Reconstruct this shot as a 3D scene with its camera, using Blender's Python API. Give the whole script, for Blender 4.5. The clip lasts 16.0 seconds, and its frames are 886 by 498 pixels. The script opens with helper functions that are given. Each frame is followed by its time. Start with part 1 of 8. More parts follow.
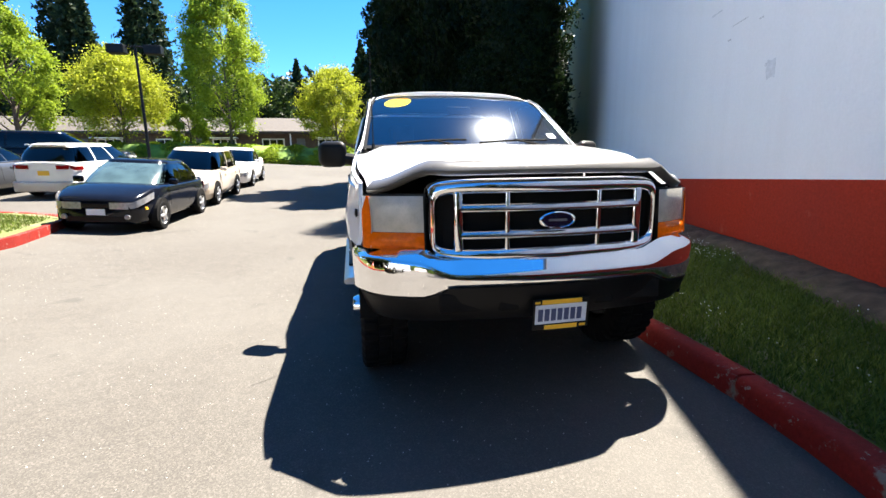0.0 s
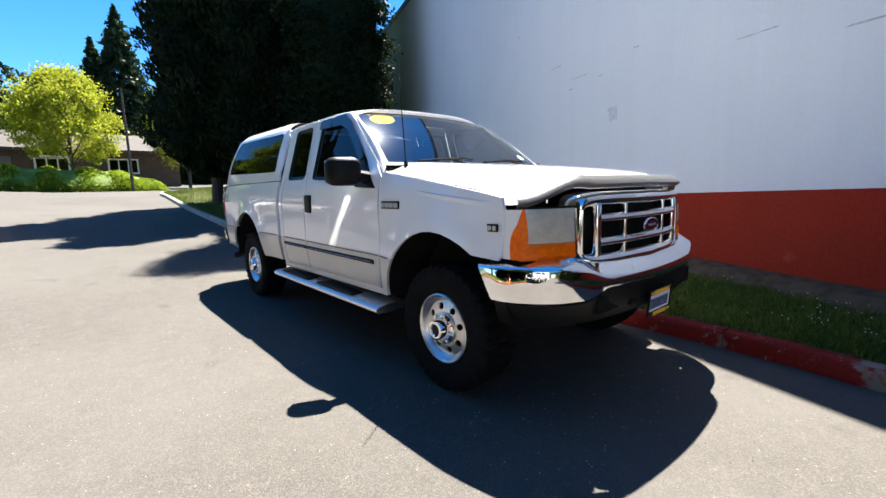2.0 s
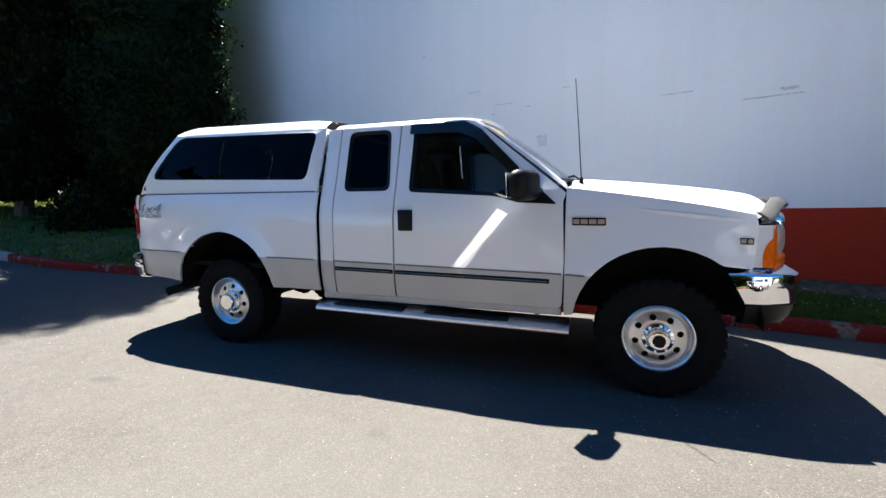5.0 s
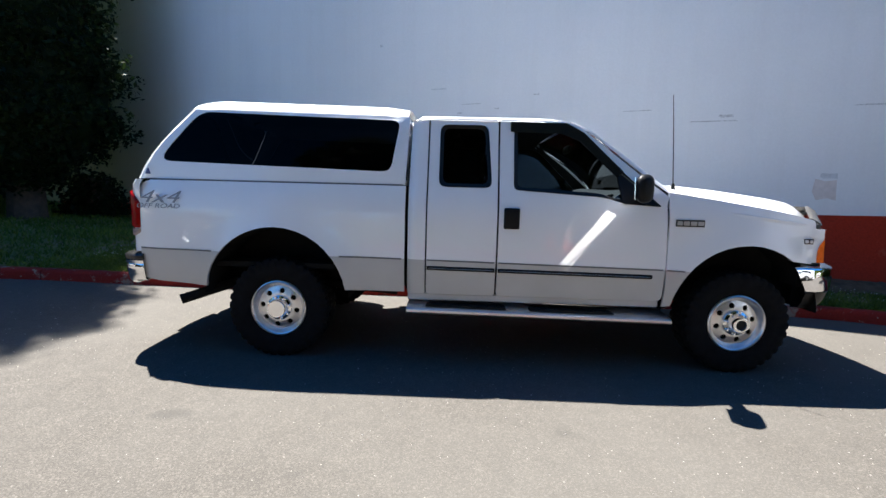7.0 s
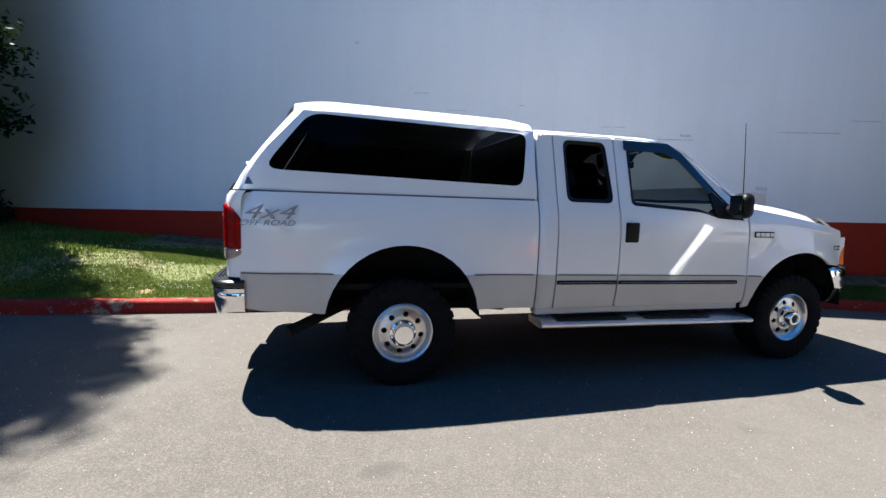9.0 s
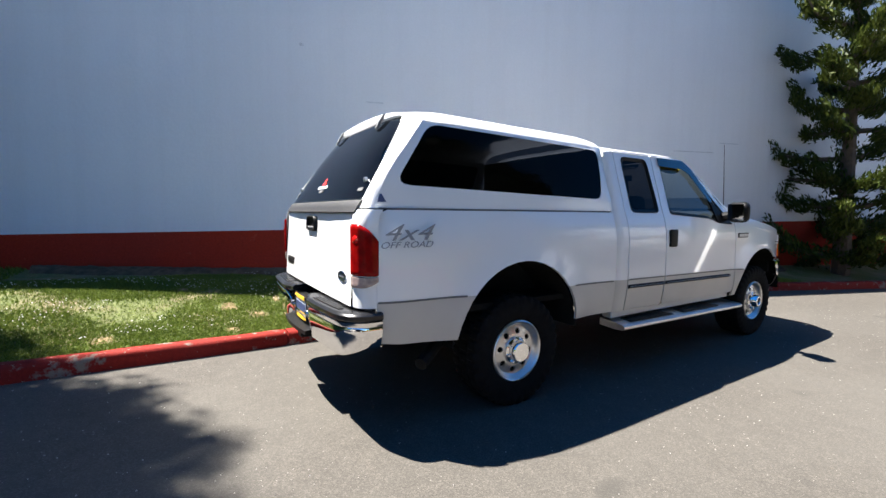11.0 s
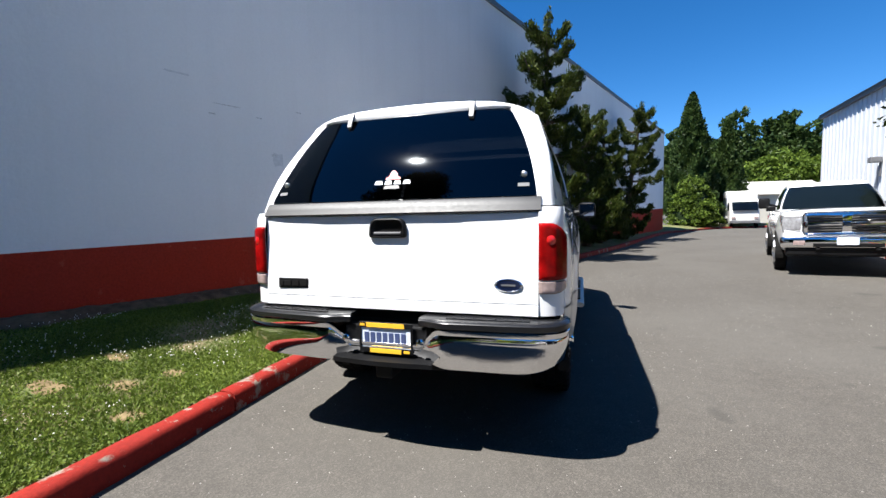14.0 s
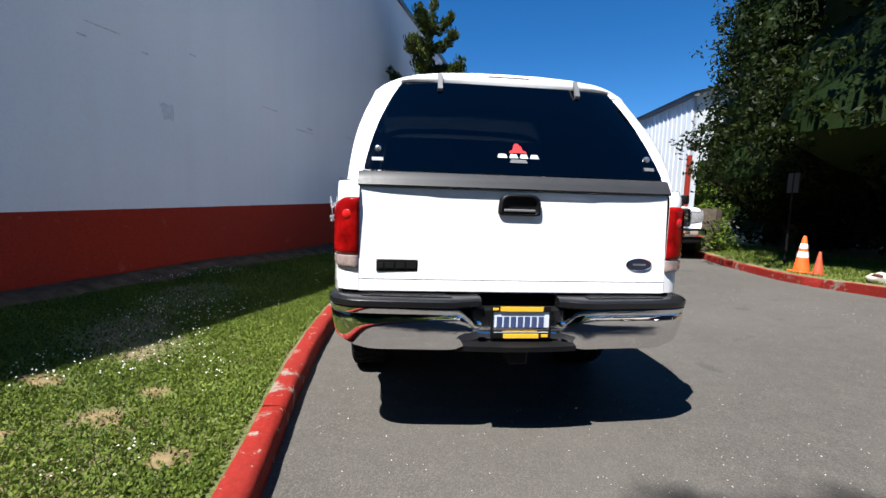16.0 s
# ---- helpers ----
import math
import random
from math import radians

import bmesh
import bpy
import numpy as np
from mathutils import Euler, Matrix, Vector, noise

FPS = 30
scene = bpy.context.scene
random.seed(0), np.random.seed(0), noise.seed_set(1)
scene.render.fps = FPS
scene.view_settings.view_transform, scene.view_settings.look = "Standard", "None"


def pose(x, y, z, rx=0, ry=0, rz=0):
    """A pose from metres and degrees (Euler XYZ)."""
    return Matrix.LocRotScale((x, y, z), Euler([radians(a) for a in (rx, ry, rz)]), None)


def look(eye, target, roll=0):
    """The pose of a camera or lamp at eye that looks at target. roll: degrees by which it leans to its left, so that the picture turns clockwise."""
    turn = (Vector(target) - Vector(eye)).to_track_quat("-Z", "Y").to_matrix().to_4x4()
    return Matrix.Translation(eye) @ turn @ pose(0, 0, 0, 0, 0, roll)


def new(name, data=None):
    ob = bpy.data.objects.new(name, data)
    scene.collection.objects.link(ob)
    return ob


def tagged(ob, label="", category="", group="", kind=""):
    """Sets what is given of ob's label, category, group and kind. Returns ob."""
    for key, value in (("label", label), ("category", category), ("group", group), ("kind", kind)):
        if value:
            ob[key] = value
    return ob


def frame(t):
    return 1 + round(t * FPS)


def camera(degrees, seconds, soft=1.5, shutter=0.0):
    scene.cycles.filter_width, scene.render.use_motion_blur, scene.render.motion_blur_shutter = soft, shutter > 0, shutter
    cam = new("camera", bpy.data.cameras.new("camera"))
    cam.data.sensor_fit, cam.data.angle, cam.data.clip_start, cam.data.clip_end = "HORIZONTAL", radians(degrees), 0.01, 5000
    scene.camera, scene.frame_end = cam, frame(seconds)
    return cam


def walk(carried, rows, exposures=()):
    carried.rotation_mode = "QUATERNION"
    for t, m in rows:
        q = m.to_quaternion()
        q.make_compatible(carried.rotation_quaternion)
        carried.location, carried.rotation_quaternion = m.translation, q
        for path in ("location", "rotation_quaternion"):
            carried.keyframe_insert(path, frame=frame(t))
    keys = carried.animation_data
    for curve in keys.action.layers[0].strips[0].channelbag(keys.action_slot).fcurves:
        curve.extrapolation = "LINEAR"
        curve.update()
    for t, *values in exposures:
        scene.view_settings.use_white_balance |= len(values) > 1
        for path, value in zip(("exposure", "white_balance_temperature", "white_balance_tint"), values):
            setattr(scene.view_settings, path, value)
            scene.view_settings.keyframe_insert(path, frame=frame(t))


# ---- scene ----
cam = camera(91.7, 16.0)
PATH = [
    (0, (-0.984, -2.799, 1.27), (-0.584, -0.873, 0.911), -0.9),
    (0.5, (-1.417, -2.703, 1.251), (-0.772, -0.836, 0.937), -1.3),
    (1, (-1.82, -2.493, 1.245), (-0.924, -0.729, 0.95), -1.2),
    (1.5, (-2.231, -2.268, 1.263), (-1.192, -0.582, 0.982), 0.2),
    (2, (-2.633, -1.991, 1.259), (-1.344, -0.486, 0.988), -1.6),
    (2.5, (-2.996, -1.656, 1.268), (-1.611, -0.237, 1.005), -0.6),
    (3, (-3.329, -1.31, 1.275), (-1.78, -0.075, 0.998), -0.0),
    (3.5, (-3.552, -0.903, 1.275), (-1.9, 0.195, 1.017), 0.9),
    (3.7, (-3.626, -0.734, 1.276), (-1.952, 0.328, 1.013), 1.0),
    (5.8, (-4.148, 1.138, 1.335), (-2.208, 1.551, 1.083), -0.4),
    (6, (-4.174, 1.318, 1.334), (-2.227, 1.688, 1.064), 0.1),
    (6.5, (-4.256, 1.773, 1.334), (-2.28, 1.992, 1.114), 0.4),
    (7, (-4.28, 2.202, 1.318), (-2.296, 2.26, 1.078), 1.5),
    (7.5, (-4.244, 2.665, 1.318), (-2.258, 2.616, 1.084), 2.4),
    (8, (-4.208, 3.162, 1.334), (-2.225, 3.019, 1.118), 1.3),
    (8.5, (-4.098, 3.632, 1.356), (-2.131, 3.359, 1.12), 1.1),
    (9, (-3.979, 4.077, 1.374), (-2.05, 3.6, 1.15), 1.9),
    (9.2, (-3.919, 4.258, 1.373), (-2.008, 3.708, 1.152), 1.7),
    (11.3, (-3.051, 5.863, 1.379), (-1.452, 4.675, 1.204), 0.4),
    (11.5, (-2.924, 5.995, 1.378), (-1.402, 4.711, 1.195), 0.4),
    (12, (-2.586, 6.304, 1.367), (-1.201, 4.868, 1.221), 0.7),
    (12.5, (-2.25, 6.575, 1.363), (-0.992, 5.027, 1.226), -0.1),
    (13, (-1.893, 6.82, 1.362), (-0.885, 5.113, 1.17), 1.1),
    (13.5, (-1.499, 6.946, 1.323), (-0.644, 5.143, 1.185), 0.1),
    (14, (-1.051, 7.035, 1.352), (-0.439, 5.136, 1.204), -1.1),
    (14.5, (-0.646, 7.072, 1.329), (-0.33, 5.108, 1.118), 0.9),
    (15, (-0.21, 7.078, 1.329), (-0.009, 5.096, 1.153), 0.7),
    (15.5, (0.228, 7.106, 1.31), (0.178, 5.113, 1.146), 0.9),
    (16, (0.633, 7.045, 1.301), (0.432, 5.067, 1.083), 1.8),
]
walk(cam, [(t, look(eye, target, roll)) for t, eye, target, roll in PATH], [(0.0, 2.68, 6650, 10), (2.0, 2.42, 6500, 10), (3.5, 2.39, 6400, 10), (7.0, 2.22, 6250, 10), (9.0, 2.18, 6250, 10), (11.5, 2.13, 6450, 10), (12.5, 1.92, 6420, 10), (13.0, 1.84, 6420, 10), (14.0, 1.58, 6150, 10), (16.0, 1.36, 6100, 10)])

# ---- light ----
SUN_DIR = Vector((0.54, 0.48, 1.35)).normalized()
world = bpy.data.worlds.new("sky")
scene.world = world
world.use_nodes = True
wn = world.node_tree
sky = wn.nodes.new("ShaderNodeTexSky")
sky.sky_type = "NISHITA"
sky.sun_disc = False
sky.sun_elevation = math.asin(SUN_DIR.z)
sky.sun_rotation = math.atan2(SUN_DIR.x, SUN_DIR.y)
sky.altitude = 1200
sky.air_density = 0.8
sky.dust_density = 0.0
sky.ozone_density = 3.5
deep = wn.nodes.new("ShaderNodeHueSaturation")
deep.inputs["Saturation"].default_value = 1.30
deep.inputs["Value"].default_value = 0.9
wn.links.new(sky.outputs[0], deep.inputs["Color"])
wn.links.new(deep.outputs[0], wn.nodes["Background"].inputs[0])
wn.nodes["Background"].inputs[1].default_value = 0.068
sun_data = bpy.data.lights.new("sun", "SUN")
sun_data.energy = 5.0
sun_data.angle = radians(0.53)
sun_data.color = (1.0, 0.95, 0.87)
sun = new("sun", sun_data)
sun.matrix_world = look(SUN_DIR * 40, (0, 0, 0))
# an added area lamp, in place of the sunlight that the truck's door mirror throws back on to its door: a narrow beam
# from the mirror's glass
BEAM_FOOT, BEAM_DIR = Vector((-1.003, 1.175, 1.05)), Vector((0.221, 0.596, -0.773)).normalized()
beam_data = bpy.data.lights.new("mirror_beam_standin", "AREA")
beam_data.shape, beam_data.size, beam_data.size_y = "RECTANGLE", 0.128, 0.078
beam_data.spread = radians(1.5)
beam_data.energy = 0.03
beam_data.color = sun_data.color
beam = new("mirror_beam_standin", beam_data)
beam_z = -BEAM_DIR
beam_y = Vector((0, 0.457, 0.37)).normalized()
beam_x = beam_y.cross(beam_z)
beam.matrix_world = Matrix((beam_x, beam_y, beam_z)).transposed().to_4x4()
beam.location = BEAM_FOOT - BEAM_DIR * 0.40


# ---- materials ----
def nodes_of(name):
    m = bpy.data.materials.new(name)
    m.use_nodes = True
    t = m.node_tree
    return m, t, t.nodes["Principled BSDF"]


def node(t, kind, **values):
    n = t.nodes.new(kind)
    for k, v in values.items():
        n.inputs[k].default_value = v
    return n


def coords(t, scale=(1, 1, 1)):
    c = t.nodes.new("ShaderNodeTexCoord")
    m = t.nodes.new("ShaderNodeMapping")
    m.inputs["Scale"].default_value = scale
    t.links.new(c.outputs["Object"], m.inputs["Vector"])
    return m.outputs["Vector"]


def ramp(t, fac, stops):
    r = t.nodes.new("ShaderNodeValToRGB")
    while len(r.color_ramp.elements) < len(stops):
        r.color_ramp.elements.new(0.5)
    for e, (p, c) in zip(r.color_ramp.elements, stops):
        e.position, e.color = p, (*c, 1)
    t.links.new(fac, r.inputs[0])
    return r.outputs[0]


def mixed(t, fac, a, b, kind="MIX"):
    m = t.nodes.new("ShaderNodeMix")
    m.data_type, m.blend_type = "RGBA", kind
    for sock, v in ((m.inputs["Factor"], fac), (m.inputs["A"], a), (m.inputs["B"], b)):
        if isinstance(v, (int, float)):
            sock.default_value = v
        elif isinstance(v, tuple):
            sock.default_value = (*v, 1)
        else:
            t.links.new(v, sock)
    return m.outputs["Result"]


def noise_of(t, vec, scale, detail=4, rough=0.55):
    n = node(t, "ShaderNodeTexNoise", Scale=scale, Detail=detail, Roughness=rough)
    t.links.new(vec, n.inputs["Vector"])
    return n.outputs["Fac"]


def bumped(t, p, height, strength=0.3, distance=0.01):
    b = node(t, "ShaderNodeBump", Strength=strength, Distance=distance)
    t.links.new(height, b.inputs["Height"])
    t.links.new(b.outputs[0], p.inputs["Normal"])


def simple(name, color, rough=0.5, metal=0.0, coat=0.0, vary=0.12, scale=6.0, bump=0.0, bump_scale=80.0, spec=0.5):
    """A surface with grain at two scales."""
    m, t, p = nodes_of(name)
    v = coords(t)
    a = noise_of(t, v, scale, 5)
    dark = tuple(c * (1 - vary) for c in color)
    lite = tuple(min(1, c * (1 + vary)) for c in color)
    t.links.new(ramp(t, a, [(0.3, dark), (0.7, lite)]), p.inputs["Base Color"])
    f = noise_of(t, v, scale * 9, 3)
    r = t.nodes.new("ShaderNodeMapRange")
    r.inputs["To Min"].default_value, r.inputs["To Max"].default_value = max(0.02, rough * 0.8), min(1, rough * 1.2)
    t.links.new(f, r.inputs["Value"])
    t.links.new(r.outputs[0], p.inputs["Roughness"])
    p.inputs["Metallic"].default_value = metal
    p.inputs["Coat Weight"].default_value = coat
    p.inputs["Coat Roughness"].default_value = 0.03
    p.inputs["Specular IOR Level"].default_value = spec
    if bump:
        bumped(t, p, noise_of(t, v, bump_scale, 4), bump, 0.005)
    return m


def glass(name, tint, through_part, rough=0.0, film=0.0, ior=1.5, haze_rough=0.07):
    """A tinted pane: a glossy face over a pane that lets part of the light through."""
    m, t, p = nodes_of(name)
    t.nodes.remove(p)
    out = t.nodes["Material Output"]
    clear = t.nodes.new("ShaderNodeBsdfTransparent")
    clear.inputs[0].default_value = (*[c * through_part for c in tint], 1)
    gloss = node(t, "ShaderNodeBsdfGlossy", Roughness=rough)
    gloss.inputs[0].default_value = (0.95, 0.97, 1, 1)
    fr = node(t, "ShaderNodeFresnel", IOR=ior)
    mx = t.nodes.new("ShaderNodeMixShader")
    t.links.new(fr.outputs[0], mx.inputs[0])
    t.links.new(clear.outputs[0], mx.inputs[1])
    t.links.new(gloss.outputs[0], mx.inputs[2])
    last = mx
    if film:
        # a thin film of dust that scatters glare
        haze = node(t, "ShaderNodeBsdfGlossy", Roughness=haze_rough)
        haze.inputs[0].default_value = (0.9, 0.95, 1, 1)
        last = t.nodes.new("ShaderNodeMixShader")
        last.inputs[0].default_value = film
        t.links.new(mx.outputs[0], last.inputs[1])
        t.links.new(haze.outputs[0], last.inputs[2])
    t.links.new(last.outputs[0], out.inputs[0])
    return m


def leaf_material(name, low, high, shine=0.5, thin=0.28):
    m, t, p = nodes_of(name)
    g = t.nodes.new("ShaderNodeNewGeometry")
    v = coords(t)
    big = noise_of(t, v, 0.9, 3)
    c1 = ramp(t, g.outputs["Random Per Island"], [(0.0, low), (1.0, high)])
    c2 = mixed(t, big, tuple(x * 0.55 for x in low), c1)
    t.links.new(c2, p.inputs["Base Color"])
    p.inputs["Roughness"].default_value = shine
    p.inputs["Specular IOR Level"].default_value = 0.12
    tr = t.nodes.new("ShaderNodeBsdfTranslucent")
    t.links.new(c2, tr.inputs[0])
    mx = t.nodes.new("ShaderNodeMixShader")
    mx.inputs[0].default_value = thin
    t.links.new(p.outputs[0], mx.inputs[1])
    t.links.new(tr.outputs[0], mx.inputs[2])
    t.links.new(mx.outputs[0], t.nodes["Material Output"].inputs[0])
    return m


def asphalt_material():
    m, t, p = nodes_of("asphalt")
    v = coords(t)
    fine = noise_of(t, v, 260, 3, 0.7)
    mid = noise_of(t, v, 9, 5, 0.6)
    big = noise_of(t, v, 0.35, 4, 0.6)
    vo = node(t, "ShaderNodeTexVoronoi", Scale=150.0)
    t.links.new(v, vo.inputs["Vector"])
    stone = ramp(t, vo.outputs["Color"], [(0.15, (0.04891, 0.0438, 0.03869)), (0.6, (0.08395, 0.07592, 0.0657)), (0.92, (0.1496, 0.1365, 0.1183))])
    c = mixed(t, 0.45, stone, ramp(t, fine, [(0.3, (0.04088, 0.03723, 0.03285)), (0.75, (0.1226, 0.111, 0.09636))]))
    c = mixed(t, ramp(t, mid, [(0.35, (0, 0, 0)), (0.75, (0.35, 0.35, 0.35))]), c, (0.04015, 0.03796, 0.03431))
    c = mixed(t, ramp(t, big, [(0.42, (0, 0, 0)), (0.7, (0.5, 0.5, 0.5))]), c, (0.1058, 0.09928, 0.08833))
    # dark oily spots and pale grit
    sp = noise_of(t, v, 2.2, 2, 0.4)
    c = mixed(t, ramp(t, sp, [(0.68, (0, 0, 0)), (0.74, (0.45, 0.45, 0.45))]), c, (0.0438, 0.04161, 0.03796))
    wv = node(t, "ShaderNodeTexVoronoi", Scale=17.0)
    t.links.new(v, wv.inputs["Vector"])
    c = mixed(t, ramp(t, wv.outputs["Distance"], [(0.045, (0.9, 0.9, 0.9)), (0.065, (0, 0, 0))]), c, (0.2628, 0.2482, 0.219))
    t.links.new(c, p.inputs["Base Color"])
    p.inputs["Roughness"].default_value = 0.85
    p.inputs["Specular IOR Level"].default_value = 0.2
    bumped(t, p, mixed(t, 0.5, vo.outputs["Distance"], fine), 0.2, 0.006)
    return m


def wall_material():
    """Tilt-up concrete painted pale blue-white, with rain streaks and an end that turns olive green."""
    m, t, p = nodes_of("painted_concrete")
    v = coords(t)
    st = noise_of(t, coords(t, (1.6, 1.6, 0.06)), 2.2, 5, 0.6)
    big = noise_of(t, v, 0.35, 4)
    fine = noise_of(t, v, 30, 5, 0.7)
    c = ramp(t, big, [(0.3, (0.70, 0.735, 0.78)), (0.7, (0.775, 0.81, 0.85))])
    c = mixed(t, ramp(t, st, [(0.45, (0, 0, 0)), (0.85, (0.35, 0.35, 0.35))]), c, (0.62, 0.64, 0.67))
    c = mixed(t, 0.12, c, ramp(t, fine, [(0.3, (0.5, 0.52, 0.55)), (0.7, (0.85, 0.86, 0.87))]))
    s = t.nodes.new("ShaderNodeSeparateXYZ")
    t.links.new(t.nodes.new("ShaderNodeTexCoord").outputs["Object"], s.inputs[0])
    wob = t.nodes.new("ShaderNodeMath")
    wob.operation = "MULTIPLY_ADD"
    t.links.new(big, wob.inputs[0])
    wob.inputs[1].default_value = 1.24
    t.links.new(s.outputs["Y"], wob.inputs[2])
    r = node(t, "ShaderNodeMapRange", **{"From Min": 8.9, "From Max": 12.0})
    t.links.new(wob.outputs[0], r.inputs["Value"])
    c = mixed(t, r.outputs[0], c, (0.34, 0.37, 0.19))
    t.links.new(c, p.inputs["Base Color"])
    p.inputs["Roughness"].default_value = 0.75
    bumped(t, p, noise_of(t, v, 14, 6, 0.65), 0.25, 0.02)
    return m


def red_material(name, base, worn, amount):
    """Old red paint over concrete, faded in patches and flaked off in specks."""
    m, t, p = nodes_of(name)
    v = coords(t)
    a = noise_of(t, v, 3.5, 6, 0.65)
    b = noise_of(t, v, 40, 4, 0.7)
    f = noise_of(t, v, 13, 6, 0.7)
    big = noise_of(t, v, 0.8, 3)
    c = ramp(t, b, [(0.3, tuple(x * 0.75 for x in base)), (0.7, tuple(x * 1.15 for x in base))])
    c = mixed(t, ramp(t, big, [(0.35, (0, 0, 0)), (0.75, (0.35, 0.35, 0.35))]), c, tuple(x * 0.5 + 0.02 for x in base))
    c = mixed(t, ramp(t, a, [(amount, (0, 0, 0)), (amount + 0.06, (1, 1, 1))]), c, worn)
    c = mixed(t, ramp(t, f, [(amount + 0.04, (0, 0, 0)), (amount + 0.07, (1, 1, 1))]), c, tuple(x * 1.1 for x in worn))
    t.links.new(c, p.inputs["Base Color"])
    p.inputs["Roughness"].default_value = 0.75
    p.inputs["Specular IOR Level"].default_value = 0.15
    bumped(t, p, mixed(t, 0.5, f, b), 0.5, 0.01)
    return m


def soil_material():
    m, t, p = nodes_of("lawn_soil")
    v = coords(t)
    a = noise_of(t, v, 2.0, 6, 0.6)
    b = noise_of(t, v, 45, 4, 0.7)
    c = ramp(t, b, [(0.3, (0.05, 0.065, 0.014)), (0.7, (0.13, 0.15, 0.035))])
    c = mixed(t, ramp(t, a, [(0.46, (0, 0, 0)), (0.62, (1, 1, 1))]), c, (0.17, 0.135, 0.07))
    t.links.new(c, p.inputs["Base Color"])
    p.inputs["Roughness"].default_value = 0.9
    bumped(t, p, b, 0.8, 0.02)
    return m


M_ASPHALT = asphalt_material()
M_WALL = wall_material()
M_REDWALL = red_material("red_wall_paint", (0.33, 0.028, 0.012), (0.34, 0.06, 0.035), 0.64)
M_KERB = red_material("red_kerb_paint", (0.225, 0.0150, 0.0090), (0.211, 0.172, 0.14), 0.575)
M_SOIL = soil_material()
M_EARTH = simple("bare_earth", (0.10, 0.072, 0.045), 0.95, vary=0.4, scale=9, bump=0.8, bump_scale=60, spec=0.1)
M_DRY = simple("dry_lawn_soil", (0.17, 0.125, 0.065), 0.95, vary=0.35, scale=14, bump=0.7, bump_scale=70, spec=0.1)
M_GRIT = simple("pale_grit", (0.30, 0.28, 0.25), 0.9, vary=0.5, scale=3)
M_CONCRETE = simple("concrete", (0.336, 0.32, 0.288), 0.85, vary=0.2, bump=0.4)
M_WHITE = simple("white_paint", (0.86, 0.86, 0.865), 0.32, coat=1.0, vary=0.015, scale=2.0)
M_TAN = simple("silver_tan_paint", (0.50, 0.48, 0.45), 0.35, metal=0.0, coat=0.6, vary=0.05, scale=3.0)
M_CHROME = simple("chrome", (0.88, 0.88, 0.9), 0.04, metal=1.0, vary=0.02)
M_BARCHROME = simple("dull_chrome", (0.72, 0.72, 0.74), 0.16, metal=1.0, vary=0.04)
M_MIRROR = simple("mirror_glass", (0.9, 0.9, 0.92), 0.09, metal=1.0, vary=0.0)
M_ALU = simple("polished_aluminium", (0.74, 0.74, 0.75), 0.34, metal=1.0, vary=0.06, scale=20)
M_INSERT = simple("brushed_bright_trim", (0.55, 0.54, 0.52), 0.4, metal=0.4, vary=0.05)
M_BLACK = simple("black_plastic", (0.007, 0.007, 0.0075), 0.45, vary=0.2, bump=0.1, bump_scale=200, spec=0.18)
M_PAD = simple("glossy_black_step", (0.010, 0.010, 0.011), 0.24, vary=0.15, spec=0.5)
M_RUBBER = simple("tyre_rubber", (0.007, 0.007, 0.0075), 0.85, vary=0.3, scale=15, bump=0.3, spec=0.1)
M_DARK = simple("dark_underbody", (0.011, 0.0105, 0.01), 0.9, vary=0.3, spec=0.1)
M_GREYRUB = simple("grey_trim", (0.13, 0.13, 0.135), 0.5, vary=0.1)
M_SMOKE = simple("smoked_acrylic", (0.085, 0.08, 0.073), 0.3, coat=0.4, vary=0.1)
M_VISOR = simple("black_acrylic", (0.008, 0.008, 0.009), 0.15, coat=0.3, vary=0.1)
M_RAIL = simple("charcoal_rail", (0.024, 0.024, 0.026), 0.5, vary=0.12)
M_INTERIOR = simple("dark_grey_trim", (0.035, 0.035, 0.037), 0.7, vary=0.15)
M_AMBER = simple("amber_lens", (0.95, 0.15, 0.003), 0.22, coat=0.1, vary=0.2, scale=40, spec=0.15)
M_LENS = simple("hazed_headlamp_lens", (0.46, 0.43, 0.36), 0.28, coat=0.35, vary=0.12, scale=18)
M_REDLENS = simple("red_tail_lens", (0.22, 0.003, 0.003), 0.14, coat=0.08, vary=0.5, scale=14, spec=0.12)
M_GREYLENS = simple("grey_headlamp_lens", (0.26, 0.26, 0.27), 0.12, coat=1.0, vary=0.3, scale=22)
M_CLEARLENS = simple("clear_reverse_lens", (0.32, 0.24, 0.225), 0.2, coat=1.0, vary=0.25, scale=30)
M_GLASS = glass("tinted_glass", (0.66, 0.86, 1.0), 0.22, ior=1.28)
M_SHIELD = glass("dusty_windshield_glass", (0.80, 0.94, 0.96), 0.78, film=0.010, ior=2.5, haze_rough=0.16)
M_DARKGLASS = glass("dark_privacy_glass", (0.7, 0.8, 1.0), 0.03, ior=1.13)
M_BLACKGLASS = glass("black_rear_glass", (0.7, 0.8, 1.0), 0.006, film=0.001)
M_YELLOW = simple("yellow_sticker", (0.9, 0.62, 0.005), 0.8, vary=0.05, spec=0.0)
M_HEDGESOIL = simple("hedge_ground", (0.126, 0.198, 0.0225), 0.9, vary=0.45, scale=1.4, bump=0.6, bump_scale=14)
M_ORANGE = simple("plate_frame_yellow", (0.85, 0.48, 0.03), 0.5, vary=0.08)
M_PLATE = simple("plate_white", (0.66, 0.72, 0.8), 0.45, vary=0.06)
M_INK = simple("plate_ink", (0.05, 0.07, 0.16), 0.5, vary=0.1)
